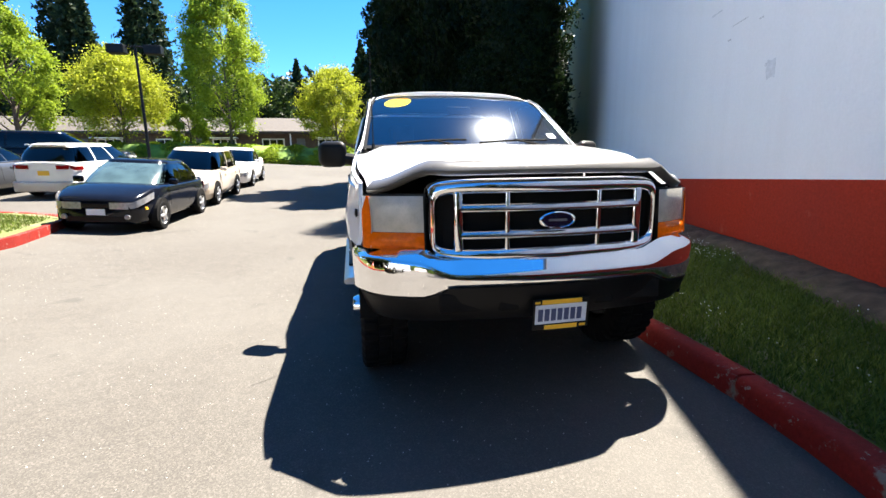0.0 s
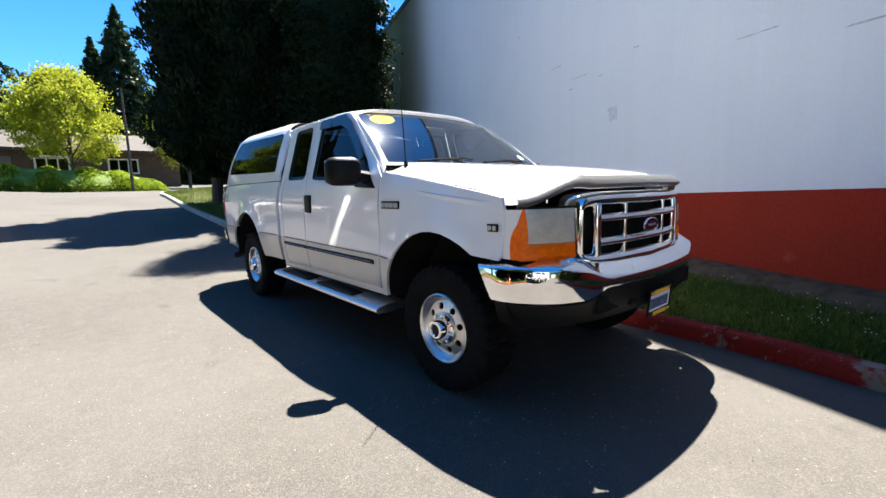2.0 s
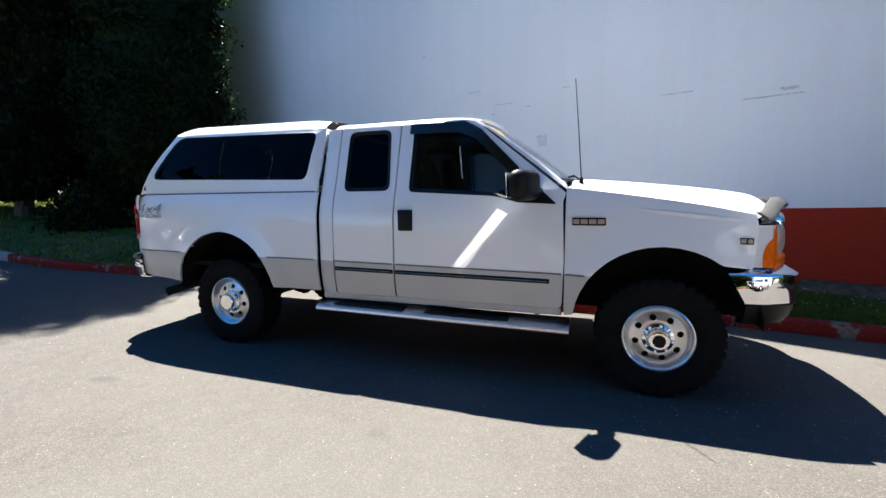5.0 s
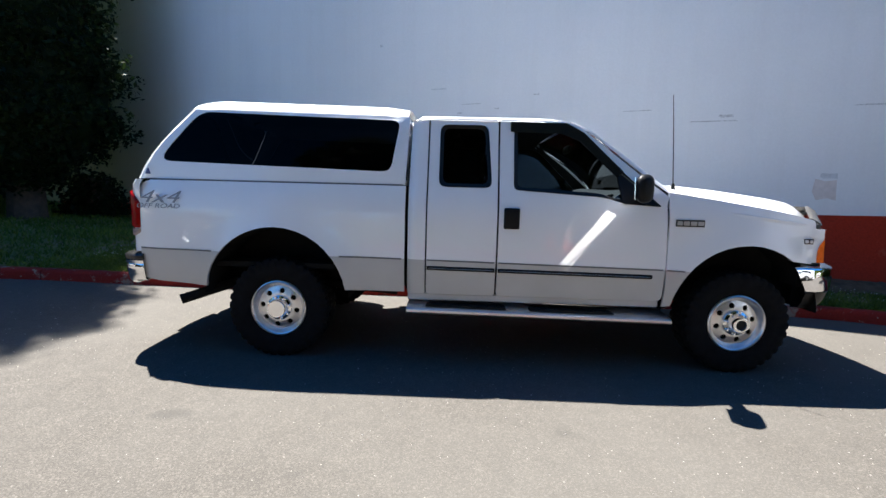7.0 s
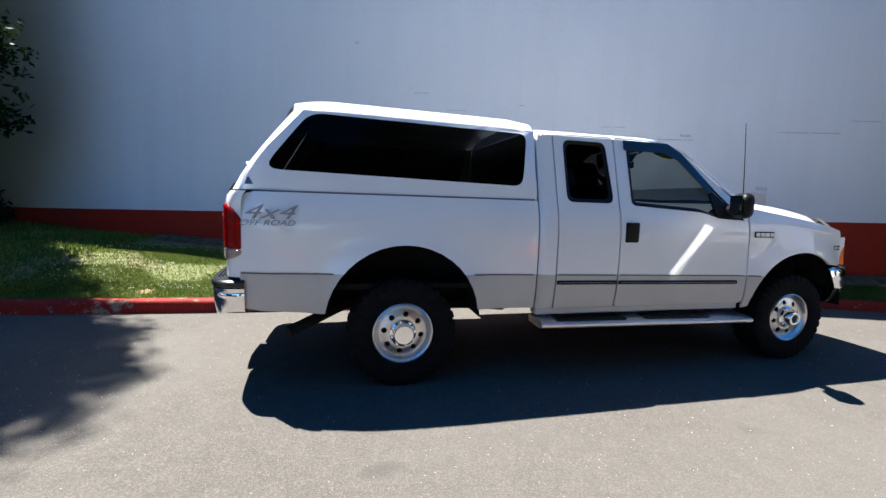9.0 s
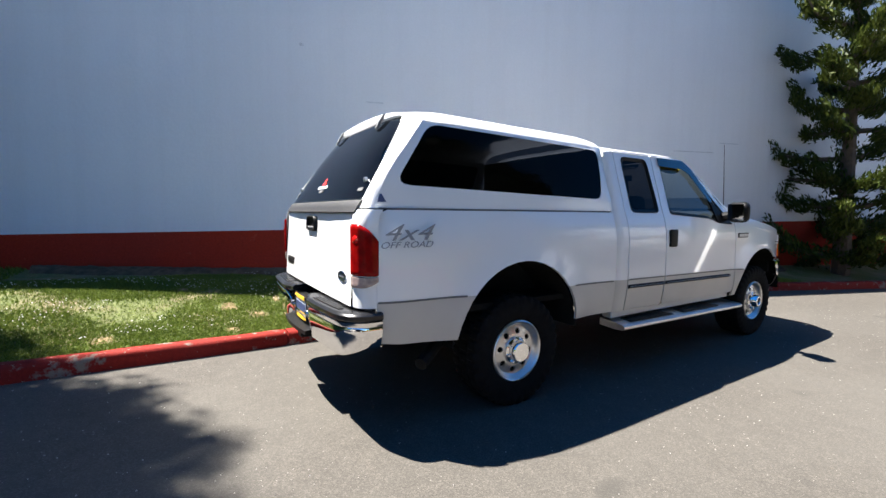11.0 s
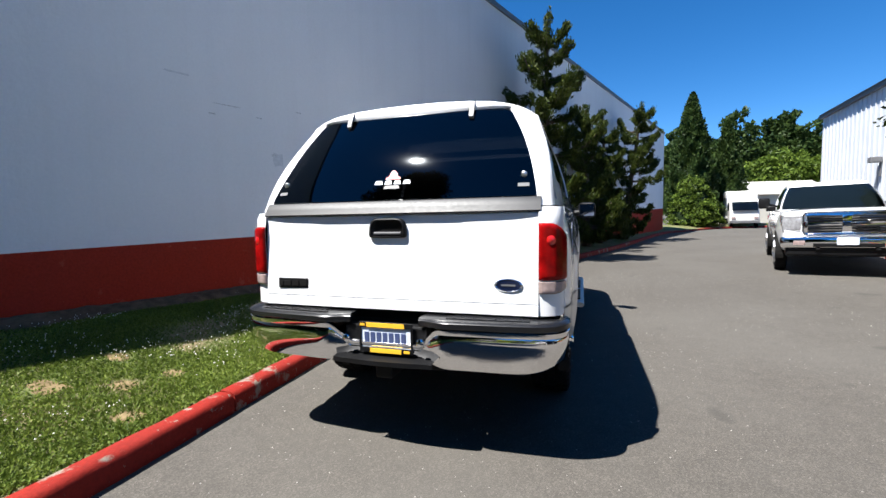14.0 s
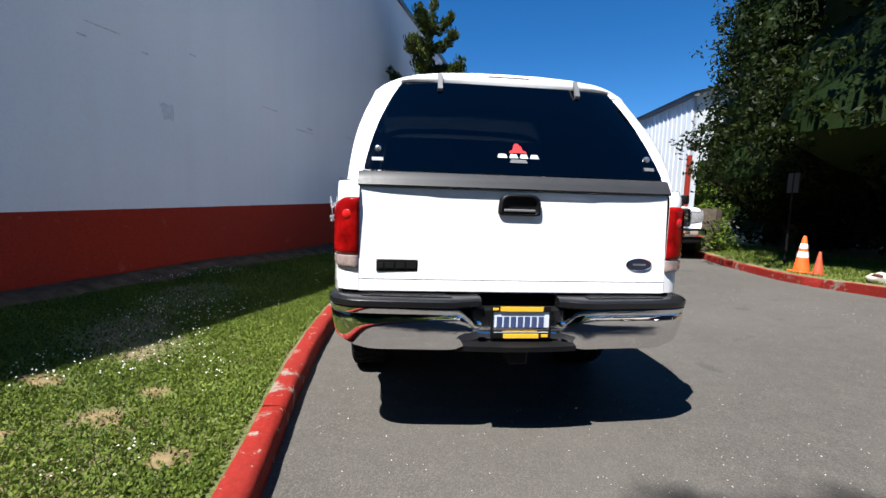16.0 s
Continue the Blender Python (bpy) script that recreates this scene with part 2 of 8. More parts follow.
M_SEAT = simple("grey_cloth", (0.05, 0.05, 0.053), 0.9, vary=0.2, bump=0.4)
M_BLUEOVAL = simple("blue_enamel", (0.006, 0.011, 0.035), 0.15, coat=1.0, vary=0.1)
M_DECAL = simple("silver_decal", (0.26, 0.27, 0.30), 0.4, vary=0.1)
M_BADGE = simple("badge_metal", (0.5, 0.5, 0.52), 0.3, metal=0.9, vary=0.05)
M_REDMARK = simple("red_mark", (0.7, 0.03, 0.03), 0.4, vary=0.05)
M_BARK = simple("bark", (0.075, 0.055, 0.04), 0.9, vary=0.35, scale=9, bump=0.8, bump_scale=30)
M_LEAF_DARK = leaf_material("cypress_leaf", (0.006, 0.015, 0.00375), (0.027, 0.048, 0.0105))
M_LEAF_MID = leaf_material("juniper_leaf", (0.02, 0.044, 0.0112), (0.08, 0.12, 0.0272))
M_LEAF_JUN = leaf_material("juniper_spray", (0.024, 0.044, 0.008), (0.128, 0.152, 0.028))
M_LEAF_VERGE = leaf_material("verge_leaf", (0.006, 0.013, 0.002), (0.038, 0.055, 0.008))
M_LEAF_LIME = leaf_material("spring_leaf", (0.2, 0.29, 0.02), (0.42, 0.52, 0.05), thin=0.5)
M_LEAF_YEL = leaf_material("yellow_green_leaf", (0.3, 0.34, 0.02), (0.55, 0.58, 0.06), thin=0.5)
M_LEAF_HEDGE = leaf_material("hedge_leaf", (0.056, 0.096, 0.0128), (0.192, 0.264, 0.036))
M_LEAF_FIR = leaf_material("fir_needles", (0.0187, 0.0382, 0.017), (0.0638, 0.0935, 0.0382))
M_GRASS = leaf_material("grass_blade", (0.065, 0.11, 0.015), (0.28, 0.34, 0.058), thin=0.2)
M_CLOVER = simple("clover_flower", (0.6, 0.592, 0.528), 0.8, vary=0.1)


# ---- mesh helpers ----
def mesh_of(name, verts, faces, mats, smooth=False, index=None):
    me = bpy.data.meshes.new(name)
    me.from_pydata([tuple(v) for v in verts], [], faces)
    for m in mats:
        me.materials.append(m)
    if index is not None:
        me.polygons.foreach_set("material_index", index)
    if smooth:
        me.polygons.foreach_set("use_smooth", [True] * len(me.polygons))
    me.update()
    return me


def part(name, bm, material, parent=None, label="", smooth=False, sharp=35):
    """One mesh object out of a bmesh, under a thing or a part."""
    bmesh.ops.recalc_face_normals(bm, faces=bm.faces)
    me = bpy.data.meshes.new(name)
    if smooth:
        for f in bm.faces:
            f.smooth = True
        for e in bm.edges:
            if len(e.link_faces) == 2 and e.calc_face_angle(0) > radians(sharp):
                e.smooth = False
    bm.to_mesh(me)
    bm.free()
    for m in (material if isinstance(material, (list, tuple)) else [material]):
        me.materials.append(m)
    ob = new(name, me)
    if parent is not None:
        ob.parent = parent
    if label:
        ob["label"] = label
    return ob


def thing(name, m, label, category, group="", kind=""):
    e = new(name)
    e.empty_display_size = 0.2
    e.matrix_world = m
    return tagged(e, label, category, group, kind)


def box(bm, x0, y0, z0, x1, y1, z1, bevel=0.0, seg=2):
    r = bmesh.ops.create_cube(bm, size=1.0)
    vs = r["verts"]
    for v in vs:
        v.co = Vector((x0 + (v.co.x + 0.5) * (x1 - x0), y0 + (v.co.y + 0.5) * (y1 - y0), z0 + (v.co.z + 0.5) * (z1 - z0)))
    if bevel:
        es = list({e for v in vs for e in v.link_edges})
        bmesh.ops.bevel(bm, geom=es, offset=bevel, segments=seg, affect="EDGES", profile=0.5)
    return bm


def boxed(*a, **k):
    return box(bmesh.new(), *a, **k)


def tube(bm, pts, radius, seg=8, cap=True):
    """A round bar along a line of points; radius may be a list."""
    pts = [Vector(p) for p in pts]
    rad = radius if isinstance(radius, (list, tuple)) else [radius] * len(pts)
    rings = []
    for i, p in enumerate(pts):
        d = (pts[min(i + 1, len(pts) - 1)] - pts[max(i - 1, 0)]).normalized()
        a = d.orthogonal().normalized()
        if i and rings:
            a = (prev - prev.project(d)).normalized()
        prev = a
        b = d.cross(a)
        rings.append([bm.verts.new(p + (a * math.cos(q) + b * math.sin(q)) * rad[i]) for q in [2 * math.pi * j / seg for j in range(seg)]])
    for r0, r1 in zip(rings, rings[1:]):
        for j in range(seg):
            bm.faces.new((r0[j], r0[(j + 1) % seg], r1[(j + 1) % seg], r1[j]))
    if cap:
        bm.faces.new(rings[0][::-1])
        bm.faces.new(rings[-1])
    return bm


def lathe(bm, profile, seg=40, m=Matrix(), close=False):
    """Turn a profile of (radius, height along x) round the x axis."""
    rings = []
    for r, h in profile:
        rings.append([bm.verts.new(m @ Vector((h, r * math.cos(2 * math.pi * j / seg), r * math.sin(2 * math.pi * j / seg)))) for j in range(seg)] if r > 1e-6 else [bm.verts.new(m @ Vector((h, 0, 0)))])
    for a, b in zip(rings, rings[1:]):
        for j in range(seg):
            q = [a[j % len(a)], a[(j + 1) % len(a)], b[(j + 1) % len(b)], b[j % len(b)]]
            u = []
            for v in q:
                if v not in u:
                    u.append(v)
            if len(u) > 2:
                bm.faces.new(u)
    return bm


def grid(bm, us, vs, f):
    """A sheet over two parameter lists."""
    vv = [[bm.verts.new(f(u, v)) for v in vs] for u in us]
    for a, b in zip(vv, vv[1:]):
        for j in range(len(vs) - 1):
            bm.faces.new((a[j], a[j + 1], b[j + 1], b[j]))
    return bm


def rounded(points, r=0.04, seg=4):
    """The outline of a polygon with its corners rounded; r may be a list."""
    out = []
    n = len(points)
    rs = r if isinstance(r, (list, tuple)) else [r] * n
    for i in range(n):
        p0, p1, p2 = Vector(points[i - 1]), Vector(points[i]), Vector(points[(i + 1) % n])
        if rs[i] <= 0:
            out.append(tuple(p1))
            continue
        d0, d2 = (p0 - p1), (p2 - p1)
        q = min(rs[i], d0.length * 0.45, d2.length * 0.45)
        a, b = p1 + d0.normalized() * q, p1 + d2.normalized() * q
        for k in range(seg + 1):
            s = k / seg
            out.append(tuple((1 - s) ** 2 * a + 2 * s * (1 - s) * p1 + s * s * b))
    return out


def sheet(outline, holes, bend, cuts_y=(), cuts_z=(), thick=0.0, split=None):
    """A panel from an outline in (y, z) with holes, cut along lines and bent to a surface. split: z-line(y) under which faces take the second material."""
    bm = bmesh.new()
    edges = []
    for loop in [outline, *holes]:
        vs = [bm.verts.new((0, y, z)) for y, z in loop]
        for i in range(len(vs)):
            edges.append(bm.edges.new((vs[i], vs[(i + 1) % len(vs)])))
    bmesh.ops.triangle_fill(bm, edges=edges, use_beauty=True, use_dissolve=False)
    for y in cuts_y:
        bmesh.ops.bisect_plane(bm, geom=bm.verts[:] + bm.edges[:] + bm.faces[:], plane_co=(0, y, 0), plane_no=(0, 1, 0), dist=1e-5)
    for z in cuts_z:
        bmesh.ops.bisect_plane(bm, geom=bm.verts[:] + bm.edges[:] + bm.faces[:], plane_co=(0, 0, z), plane_no=(0, 0, 1), dist=1e-5)
    if split:
        (y0, z0), (y1, z1) = split
        no = Vector((0, -(z1 - z0), y1 - y0)).normalized()
        bmesh.ops.bisect_plane(bm, geom=bm.verts[:] + bm.edges[:] + bm.faces[:], plane_co=(0, y0, z0), plane_no=no, dist=1e-5)
        for f in bm.faces:
            c = f.calc_center_median()
            f.material_index = 1 if (c - Vector((0, y0, z0))).dot(no) * (1 if no.z > 0 else -1) < 0 else 0
    for v in bm.verts:
        v.co.x = bend(v.co.y, v.co.z)
    if thick:
        faces = bm.faces[:]
        bmesh.ops.recalc_face_normals(bm, faces=faces)
        ext = bmesh.ops.extrude_face_region(bm, geom=faces)
        for g in ext["geom"]:
            if isinstance(g, bmesh.types.BMVert):
                g.co.x += thick
            elif isinstance(g, bmesh.types.BMFace):
                g.material_index = 2
    return bm


def mirror_x(bm):
    for v in bm.verts:
        v.co.x = -v.co.x
    bmesh.ops.reverse_faces(bm, faces=bm.faces[:])
    return bm


# ---- the ground, kerbs and wall ----
def ground_z(y, x=0.0):
    """The lane is level beside the truck, climbs behind it and tilts up towards the opposite verge."""
    if y < 3.5:
        z = 0.0
    elif y < 8.5:
        z = 0.0175 * (y - 3.5) + 0.0035 * (y - 3.5) ** 2
    elif y < 25:
        z = 0.175 + 0.07 * (y - 8.5)
    elif y < 70:
        z = 1.33 + 0.04 * (y - 25)
    else:
        z = 3.13
    d = -2.0 - x
    c = 0.0 if d < 0 else 0.1 * d * d / 4 if d < 2 else 0.1 + 0.1 * (d - 2) if d < 6 else 0.5 + 0.03 * min(d - 6, 20)
    q = max(0.0, min(1.0, (y + 0.5) / 5))
    return z + c * (0.2 + 0.8 * q * q * (3 - 2 * q)) * max(0.0, min(1.0, (y + 26) / 14)) * (1 - 0.45 * max(0.0, min(1.0, (y - 4) / 4)))


WALL_SLOPE, WALL_X = 0.36, 3.05


def wall_x(y):
    return WALL_X + WALL_SLOPE * y


def smooth_line(points, step=0.5):
    """A Catmull-Rom line through points, with even steps."""
    p = [np.array(q, float) for q in points]
    p = [2 * p[0] - p[1], *p, 2 * p[-1] - p[-2]]
    fine = []
    for i in range(1, len(p) - 2):
        for s in np.linspace(0, 1, 30, endpoint=False):
            fine.append(0.5 * (2 * p[i] + (p[i + 1] - p[i - 1]) * s + (2 * p[i - 1] - 5 * p[i] + 4 * p[i + 1] - p[i + 2]) * s * s + (3 * p[i] - p[i - 1] - 3 * p[i + 1] + p[i + 2]) * s ** 3))
    fine.append(p[-2])
    out, left = [fine[0]], 0.0
    for a, b in zip(fine, fine[1:]):
        left += np.linalg.norm(b - a)
        if left >= step:
            out.append(b)
            left = 0.0
    return out


def steps(a, b, n):
    return [a + (b - a) * i / n for i in range(n + 1)]


def build_ground():
    xs = sorted(set([-900, -500, -250, -120, -70, -45] + steps(-30, 30, 60) + [45, 70, 120, 250, 500, 900]))
    ys = sorted(set([-900, -500, -250, -120, -70, -45] + steps(-36, 36, 90) + [40, 45, 52, 60, 70, 90, 150, 300, 600, 900]))
    bm = grid(bmesh.new(), xs, ys, lambda x, y: (x, y, ground_z(y, x)))
    ob = part("road", bm, M_ASPHALT, smooth=True)
    return tagged(ob, "sunlit grey asphalt lane with pale grit and oil spots", "road", kind="structure")


build_ground()

KERB_E = smooth_line([(16, 33.2), (9, 32.6), (4, 31.6), (2.0, 29.9), (1.3, 27.2), (1.05, 23), (0.75, 17), (0.66, 12.5), (0.6, 9.6), (0.82, 8.3), (1.0, 7.4), (1.14, 6), (1.19, 5.3), (1.28, 4), (1.29, 2.9), (1.19, 1.2), (1.09, 0), (1.02, -1.0), (0.90, -1.7), (0.59, -2.8), (-0.85, -6.2), (-2.8, -12), (-5.9, -22.6), (-7.8, -26.5), (-12.6, -33), (-22, -37)], 0.45)
KERB_W = smooth_line([(-16, 8.6), (-9, 7.9), (-7.1, 7.4), (-6.6, 6.95), (-6.38, 6.3), (-6.17, 5.6), (-5.98, 4.8), (-5.88, 4.2), (-5.97, 3.2), (-6.2, 1.6), (-6.3, 0.5), (-6.45, -0.4), (-6.75, -1.9), (-7.3, -3.6), (-8.2, -6), (-9.4, -8.5)], 0.45)


def side_of(line, i):
    a, b = line[max(i - 1, 0)], line[min(i + 1, len(line) - 1)]
    d = (b - a) / np.linalg.norm(b - a)
    return np.array((-d[1], d[0]))


def build_kerb(name, line, sign, label, per=6, bare=1e9):
    """Cast kerb lengths with open joints and a worn round nose, unpainted past y = bare."""
    top = thing(name, Matrix(), label, "kerb", kind="structure")
    profile = [(0, -0.05), (0.0, 0.095), (0.012, 0.125), (0.035, 0.138), (0.12, 0.14), (0.132, 0.133), (0.132, -0.05)]
    rnd = random.Random(4)
    for s in range(0, len(line) - 1, per):
        e = min(s + per, len(line) - 1)
        bm = bmesh.new()
        rows = []
        sub = []
        for i in range(s, e):
            sub += [(i, q) for q in (0, 0.25, 0.5, 0.75)]
        sub.append((e, 0))
        for k, (i, q) in enumerate(sub):
            p = line[i] * (1 - q) + line[min(i + 1, len(line) - 1)] * q
            n = side_of(line, i) * (1 - q) + side_of(line, min(i + 1, len(line) - 1)) * q
            d = np.array((n[1], -n[0]))
            if k == 0:
                p = p + d * 0.008
            if k == len(sub) - 1:
                p = p - d * 0.008
            row = []
            for u, z in profile:
                w = rnd.uniform(-0.004, 0.004)
                row.append(bm.verts.new((p[0] + n[0] * sign * (u + w), p[1] + n[1] * sign * (u + w), ground_z(p[1], p[0]) + z + rnd.uniform(-0.004, 0.004))))
            rows.append(row)
        for a, b in zip(rows, rows[1:]):
            for j in range(len(profile) - 1):
                bm.faces.new((a[j], a[j + 1], b[j + 1], b[j]))
        bm.faces.new(rows[0])
        bm.faces.new(rows[-1][::-1])
        part("kerb_length", bm, M_CONCRETE if line[s][1] > bare else M_KERB, top, smooth=True, sharp=50)
    return top


build_kerb("kerb_1", KERB_E, 1, "chipped red-painted concrete kerb beside the lawn", bare=12.5)
build_kerb("kerb_2", KERB_W, 1, "red-painted concrete kerb of the opposite verge")


def lawn_height(y, d):
    s = min(1, max(0, d / 2.2))
    return ground_z(y) + 0.115 + 0.2 * s * s * (3 - 2 * s) + 0.02 * noise.noise((d * 0.9, y * 0.7, 3.1))


def lawn_end(p):
    if p[1] > 9:
        return 16.0
    if p[1] < -25:
        return p[0] + 6
    return wall_x(p[1]) + 0.15


def build_lawns():
    cols = [0, 0.15, 0.35, 0.6, 0.9, 1.3, 1.8, 2.4, 3.2, 4.5, 6, 8, 11, 14, 18]
    bm = bmesh.new()
    rows = []
    for i, p in enumerate(KERB_E):
        n = side_of(KERB_E, i)
        end = lawn_end(p)
        row = []
        start = np.array((p[0], p[1])) + n * 0.12
        for c in cols:
            f = c / cols[-1]
            width = max(0.4, end - start[0])
            x = start[0] + width * f ** 1.0
            y = start[1]
            row.append(bm.verts.new((x, y, lawn_height(y, x - start[0]))))
        rows.append(row)
    for a, b in zip(rows, rows[1:]):
        for j in range(len(cols) - 1):
            bm.faces.new((a[j], a[j + 1], b[j + 1], b[j]))
    tagged(part("lawn", bm, M_SOIL, smooth=True), "mown lawn strip with bare patches and white clover", "lawn", kind="structure")
    bm = bmesh.new()
    rows = []
    for i, p in enumerate(KERB_W):
        n = side_of(KERB_W, i)
        row = []
        for c in [0.15, 0.4, 0.8, 1.5, 2.5, 4, 7, 12, 20, 30]:
            q = p + np.array((-1.0, -0.25 if p[1] > 6.5 else 0.0)) * c if c > 0.15 else p + n * 0.12
            row.append(bm.verts.new((q[0], q[1], ground_z(q[1], q[0]) + 0.115 + 0.15 * min(1, c / 4))))
        rows.append(row)
    for a, b in zip(rows, rows[1:]):
        for j in range(9):
            bm.faces.new((a[j], a[j + 1], b[j + 1], b[j]))
    tagged(part("verge", bm, M_SOIL, smooth=True), "grass verge under dense evergreen trees", "lawn", kind="structure")


build_lawns()

WALL_Y0, WALL_Y1 = -26.5, 34.0


def wall_top(y):
    return 7.1 + (0.05 if y > 0 else 0.012) * y


def red_top(y):
    return 1.145 - 0.0195 * min(y, 14)


def build_wall():
    """One tall blank wall in panels with shallow joints, a red band along its foot and a metal coping."""
    nrm = Vector((-1, WALL_SLOPE, 0)).normalized()
    joint = [-26.5, -20.6, -14.5, -8.4, -2.3, 3.8, 9.9, 16, 22, 28, 34]
    bm = bmesh.new()
    foot = thing("wall_base", Matrix(), "dark red painted band along the foot of the wall", "wall", kind="structure")
    coping = bmesh.new()

    def slab(b, y0, y1, z0, z1, out, depth):
        vs = []
        for yy, fn in ((y0, 0), (y1, 1)):
            for z in (z0[fn], z1[fn]):
                for o in (out, out - depth):
                    vs.append(b.verts.new(Vector((wall_x(yy), yy, z)) + nrm * o))
        for q in ((0, 2, 6, 4), (1, 5, 7, 3), (0, 4, 5, 1), (2, 3, 7, 6), (0, 1, 3, 2), (4, 6, 7, 5)):
            b.faces.new([vs[k] for k in q])

    for a, b in zip(joint, joint[1:]):
        slab(bm, a, b, (red_top(a), red_top(b)), (wall_top(a), wall_top(b)), 0.0, 0.3)
        red = bmesh.new()
        slab(red, a, b, (-0.3, -0.3), (red_top(a), red_top(b)), 0.006, 0.3)
        part("base_panel", red, M_REDWALL, foot)
        slab(coping, a, b, (wall_top(a), wall_top(b)), (wall_top(a) + 0.14, wall_top(b) + 0.14), 0.05, 0.4)
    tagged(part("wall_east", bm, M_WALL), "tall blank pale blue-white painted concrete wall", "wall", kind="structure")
    tagged(part("coping", coping, M_GREYRUB), "dark metal coping on the wall", "coping", kind="structure")
    # the building behind it: end walls and roof
    bm = bmesh.new()
    ya, yb = WALL_Y0, WALL_Y1
    for y in (ya, yb):
        x = wall_x(y)
        box(bm, x + 0.3, y, -0.3, x + 26, y + 0.3, wall_top(y) - 0.02)
    tagged(part("wall_end", bm, M_WALL), "pale painted end wall of the building", "wall", kind="structure")
    bm = bmesh.new()
    vs = [bm.verts.new((wall_x(y) + o, y, wall_top(y) - 0.25)) for y, o in ((ya, 0.28), (yb, 0.28), (yb, 26), (ya, 26))]
    bm.faces.new(vs)
    tagged(part("roof", bm, M_GREYRUB), "flat grey roof of the building", "roof", kind="structure")


build_wall()


def build_earth():
    """A crumbly strip of bare soil along the foot of the wall."""
    bm = bmesh.new()

    def f(y, q):
        x = wall_x(y) - 0.02 - q * (0.5 + 0.22 * noise.noise((y * 1.3, 4.0, 0.0)))
        kx = float(np.interp(y, [p[1] for p in KERB_E][::-1], [p[0] for p in KERB_E][::-1]))
        z = lawn_height(y, max(0.0, x - kx - 0.17))
        return (x, y, z - 0.02 + (1 - q) * 0.10 + 0.05 * math.sin(math.pi * q) * (1 + noise.noise((x * 5, y * 5, 2.0))) + 0.015 * noise.noise((x * 21, y * 21, 0.0)))

    grid(bm, steps(-5.5, 7.5, 260), steps(0, 1, 9), f)
    tagged(part("soil_strip", bm, M_EARTH, smooth=True), "bare brown soil along the foot of the wall", "soil", kind="structure")


build_earth()


# ---- the white pickup ----
HUB = 0.40
WHEELBASE = 3.607
TWO_TONE = ((4.7, 0.862), (0.0, 0.80))


def side_x(y, z):
    """The outer face of the body's flank, as a positive half width."""
    if z < 1.40:
        w = 1.0 - 0.055 * max(0, (z - 1.12) / 0.28) ** 2 - 0.05 * max(0, (0.85 - z) / 0.35) ** 2
    else:
        w = 0.945 - (0.29 if y < 2.6 else 0.265) * (z - 1.40) - 0.022 * max(0, min(1, (1.7 - y) / 0.8)) * min(1, (z - 1.40) / 0.06)
    if y < -0.1 and z < 1.40:
        w -= 0.055 * min(1, (-0.1 - y) / 0.45) ** 1.6
    if z < 1.40:
        for yc in (0.0, WHEELBASE):
            d = math.hypot(y - yc, z - 0.45)
            w += 0.032 * math.exp(-((d - 0.56) / 0.12) ** 2) * (1 if z < 1.3 else max(0, (1.4 - z) / 0.1))
    if z >= 1.40 and y > 2.6:
        w += 0.022 * math.sin(math.pi * min(1, (z - 1.40) / 0.56))
    if z >= 1.40 and y > 4.3:
        w -= 0.022 * ((y - 4.3) / 0.35) ** 2
    if z < 1.40 and y > 4.5:
        w -= 0.033 * ((y - 4.5) / 0.2) ** 2
    return w


def bend_body(y, z):
    return -side_x(y, z)


def arch(yc, r, z0, y_from, y_to, zc=0.47, n=18, squash=1.0):
    """Points over a wheel opening from y_from to y_to, at the height z0 at both ends."""
    out = []
    a0 = math.asin(max(-1, min(1, (z0 - zc) / r)))
    for i in range(n + 1):
        a = a0 + (math.pi - 2 * a0) * i / n
        out.append((yc + (math.cos(a) * r) * (-1 if y_from < y_to else 1) * -1 * -1, zc + math.sin(a) * r * squash))
    return out if abs(out[0][0] - y_from) < abs(out[-1][0] - y_from) else out[::-1]


def mirrored(name, make, material, parent, label="", smooth=True, sharp=35):
    """The same part on both flanks; make returns the one at negative x."""
    a = part(name, make(), material, parent, label, smooth, sharp)
    b = part(name, mirror_x(make()), material, parent, label, smooth, sharp)
    return a, b


CUT_Z = [0.56, 0.62, 0.7, 0.78, 0.86, 0.94, 1.02, 1.08, 1.12, 1.18, 1.24, 1.3, 1.35, 1.40, 1.5, 1.6, 1.7, 1.8]
CUT_Y = [-0.45, -0.38, -0.3, -0.2, -0.1, 0, 0.1, 0.2, 0.3, 0.4, 0.5, 3.0, 3.1, 3.2, 3.3, 3.4, 3.5, 3.6, 3.7, 3.8, 3.9, 4.0, 4.1, 4.2, 4.3, 4.45, 4.55, 4.65, 4.75]


def hood_edge(y):
    """Height of the seam between hood and fender."""
    s = (y + 0.62) / 1.24
    return 1.175 + 0.225 * max(0, min(1, s)) ** 0.72


def hood_crown(y):
    s = max(0, min(1, (y + 0.72) / 1.34))
    return 1.285 + 0.182 * s ** 0.6 - 0.03 * max(0, (s - 0.85) / 0.15) ** 2


def hood_z(x, y):
    a = abs(x)
    s = max(0, min(1, (0.93 - a) / (0.2 + 0.16 * max(0, min(1, (0.6 - y) / 1.2)))))
    s = s * s * (3 - 2 * s)
    return hood_edge(y) + (hood_crown(y) - hood_edge(y)) * s + 0.012 * (1 - (a / 0.9) ** 2)


def front_y(x):
    """Plan curve of the truck's nose."""
    a = abs(x)
    return -0.80 + 0.10 * (a / 0.62) ** 2 if a < 0.62 else -0.70 + 0.20 * ((a - 0.62) / 0.32) ** 1.4


truck = thing("pickup_truck", Matrix(), "white extended-cab pickup with cargo cap and silver-tan lower panels", "pickup truck")

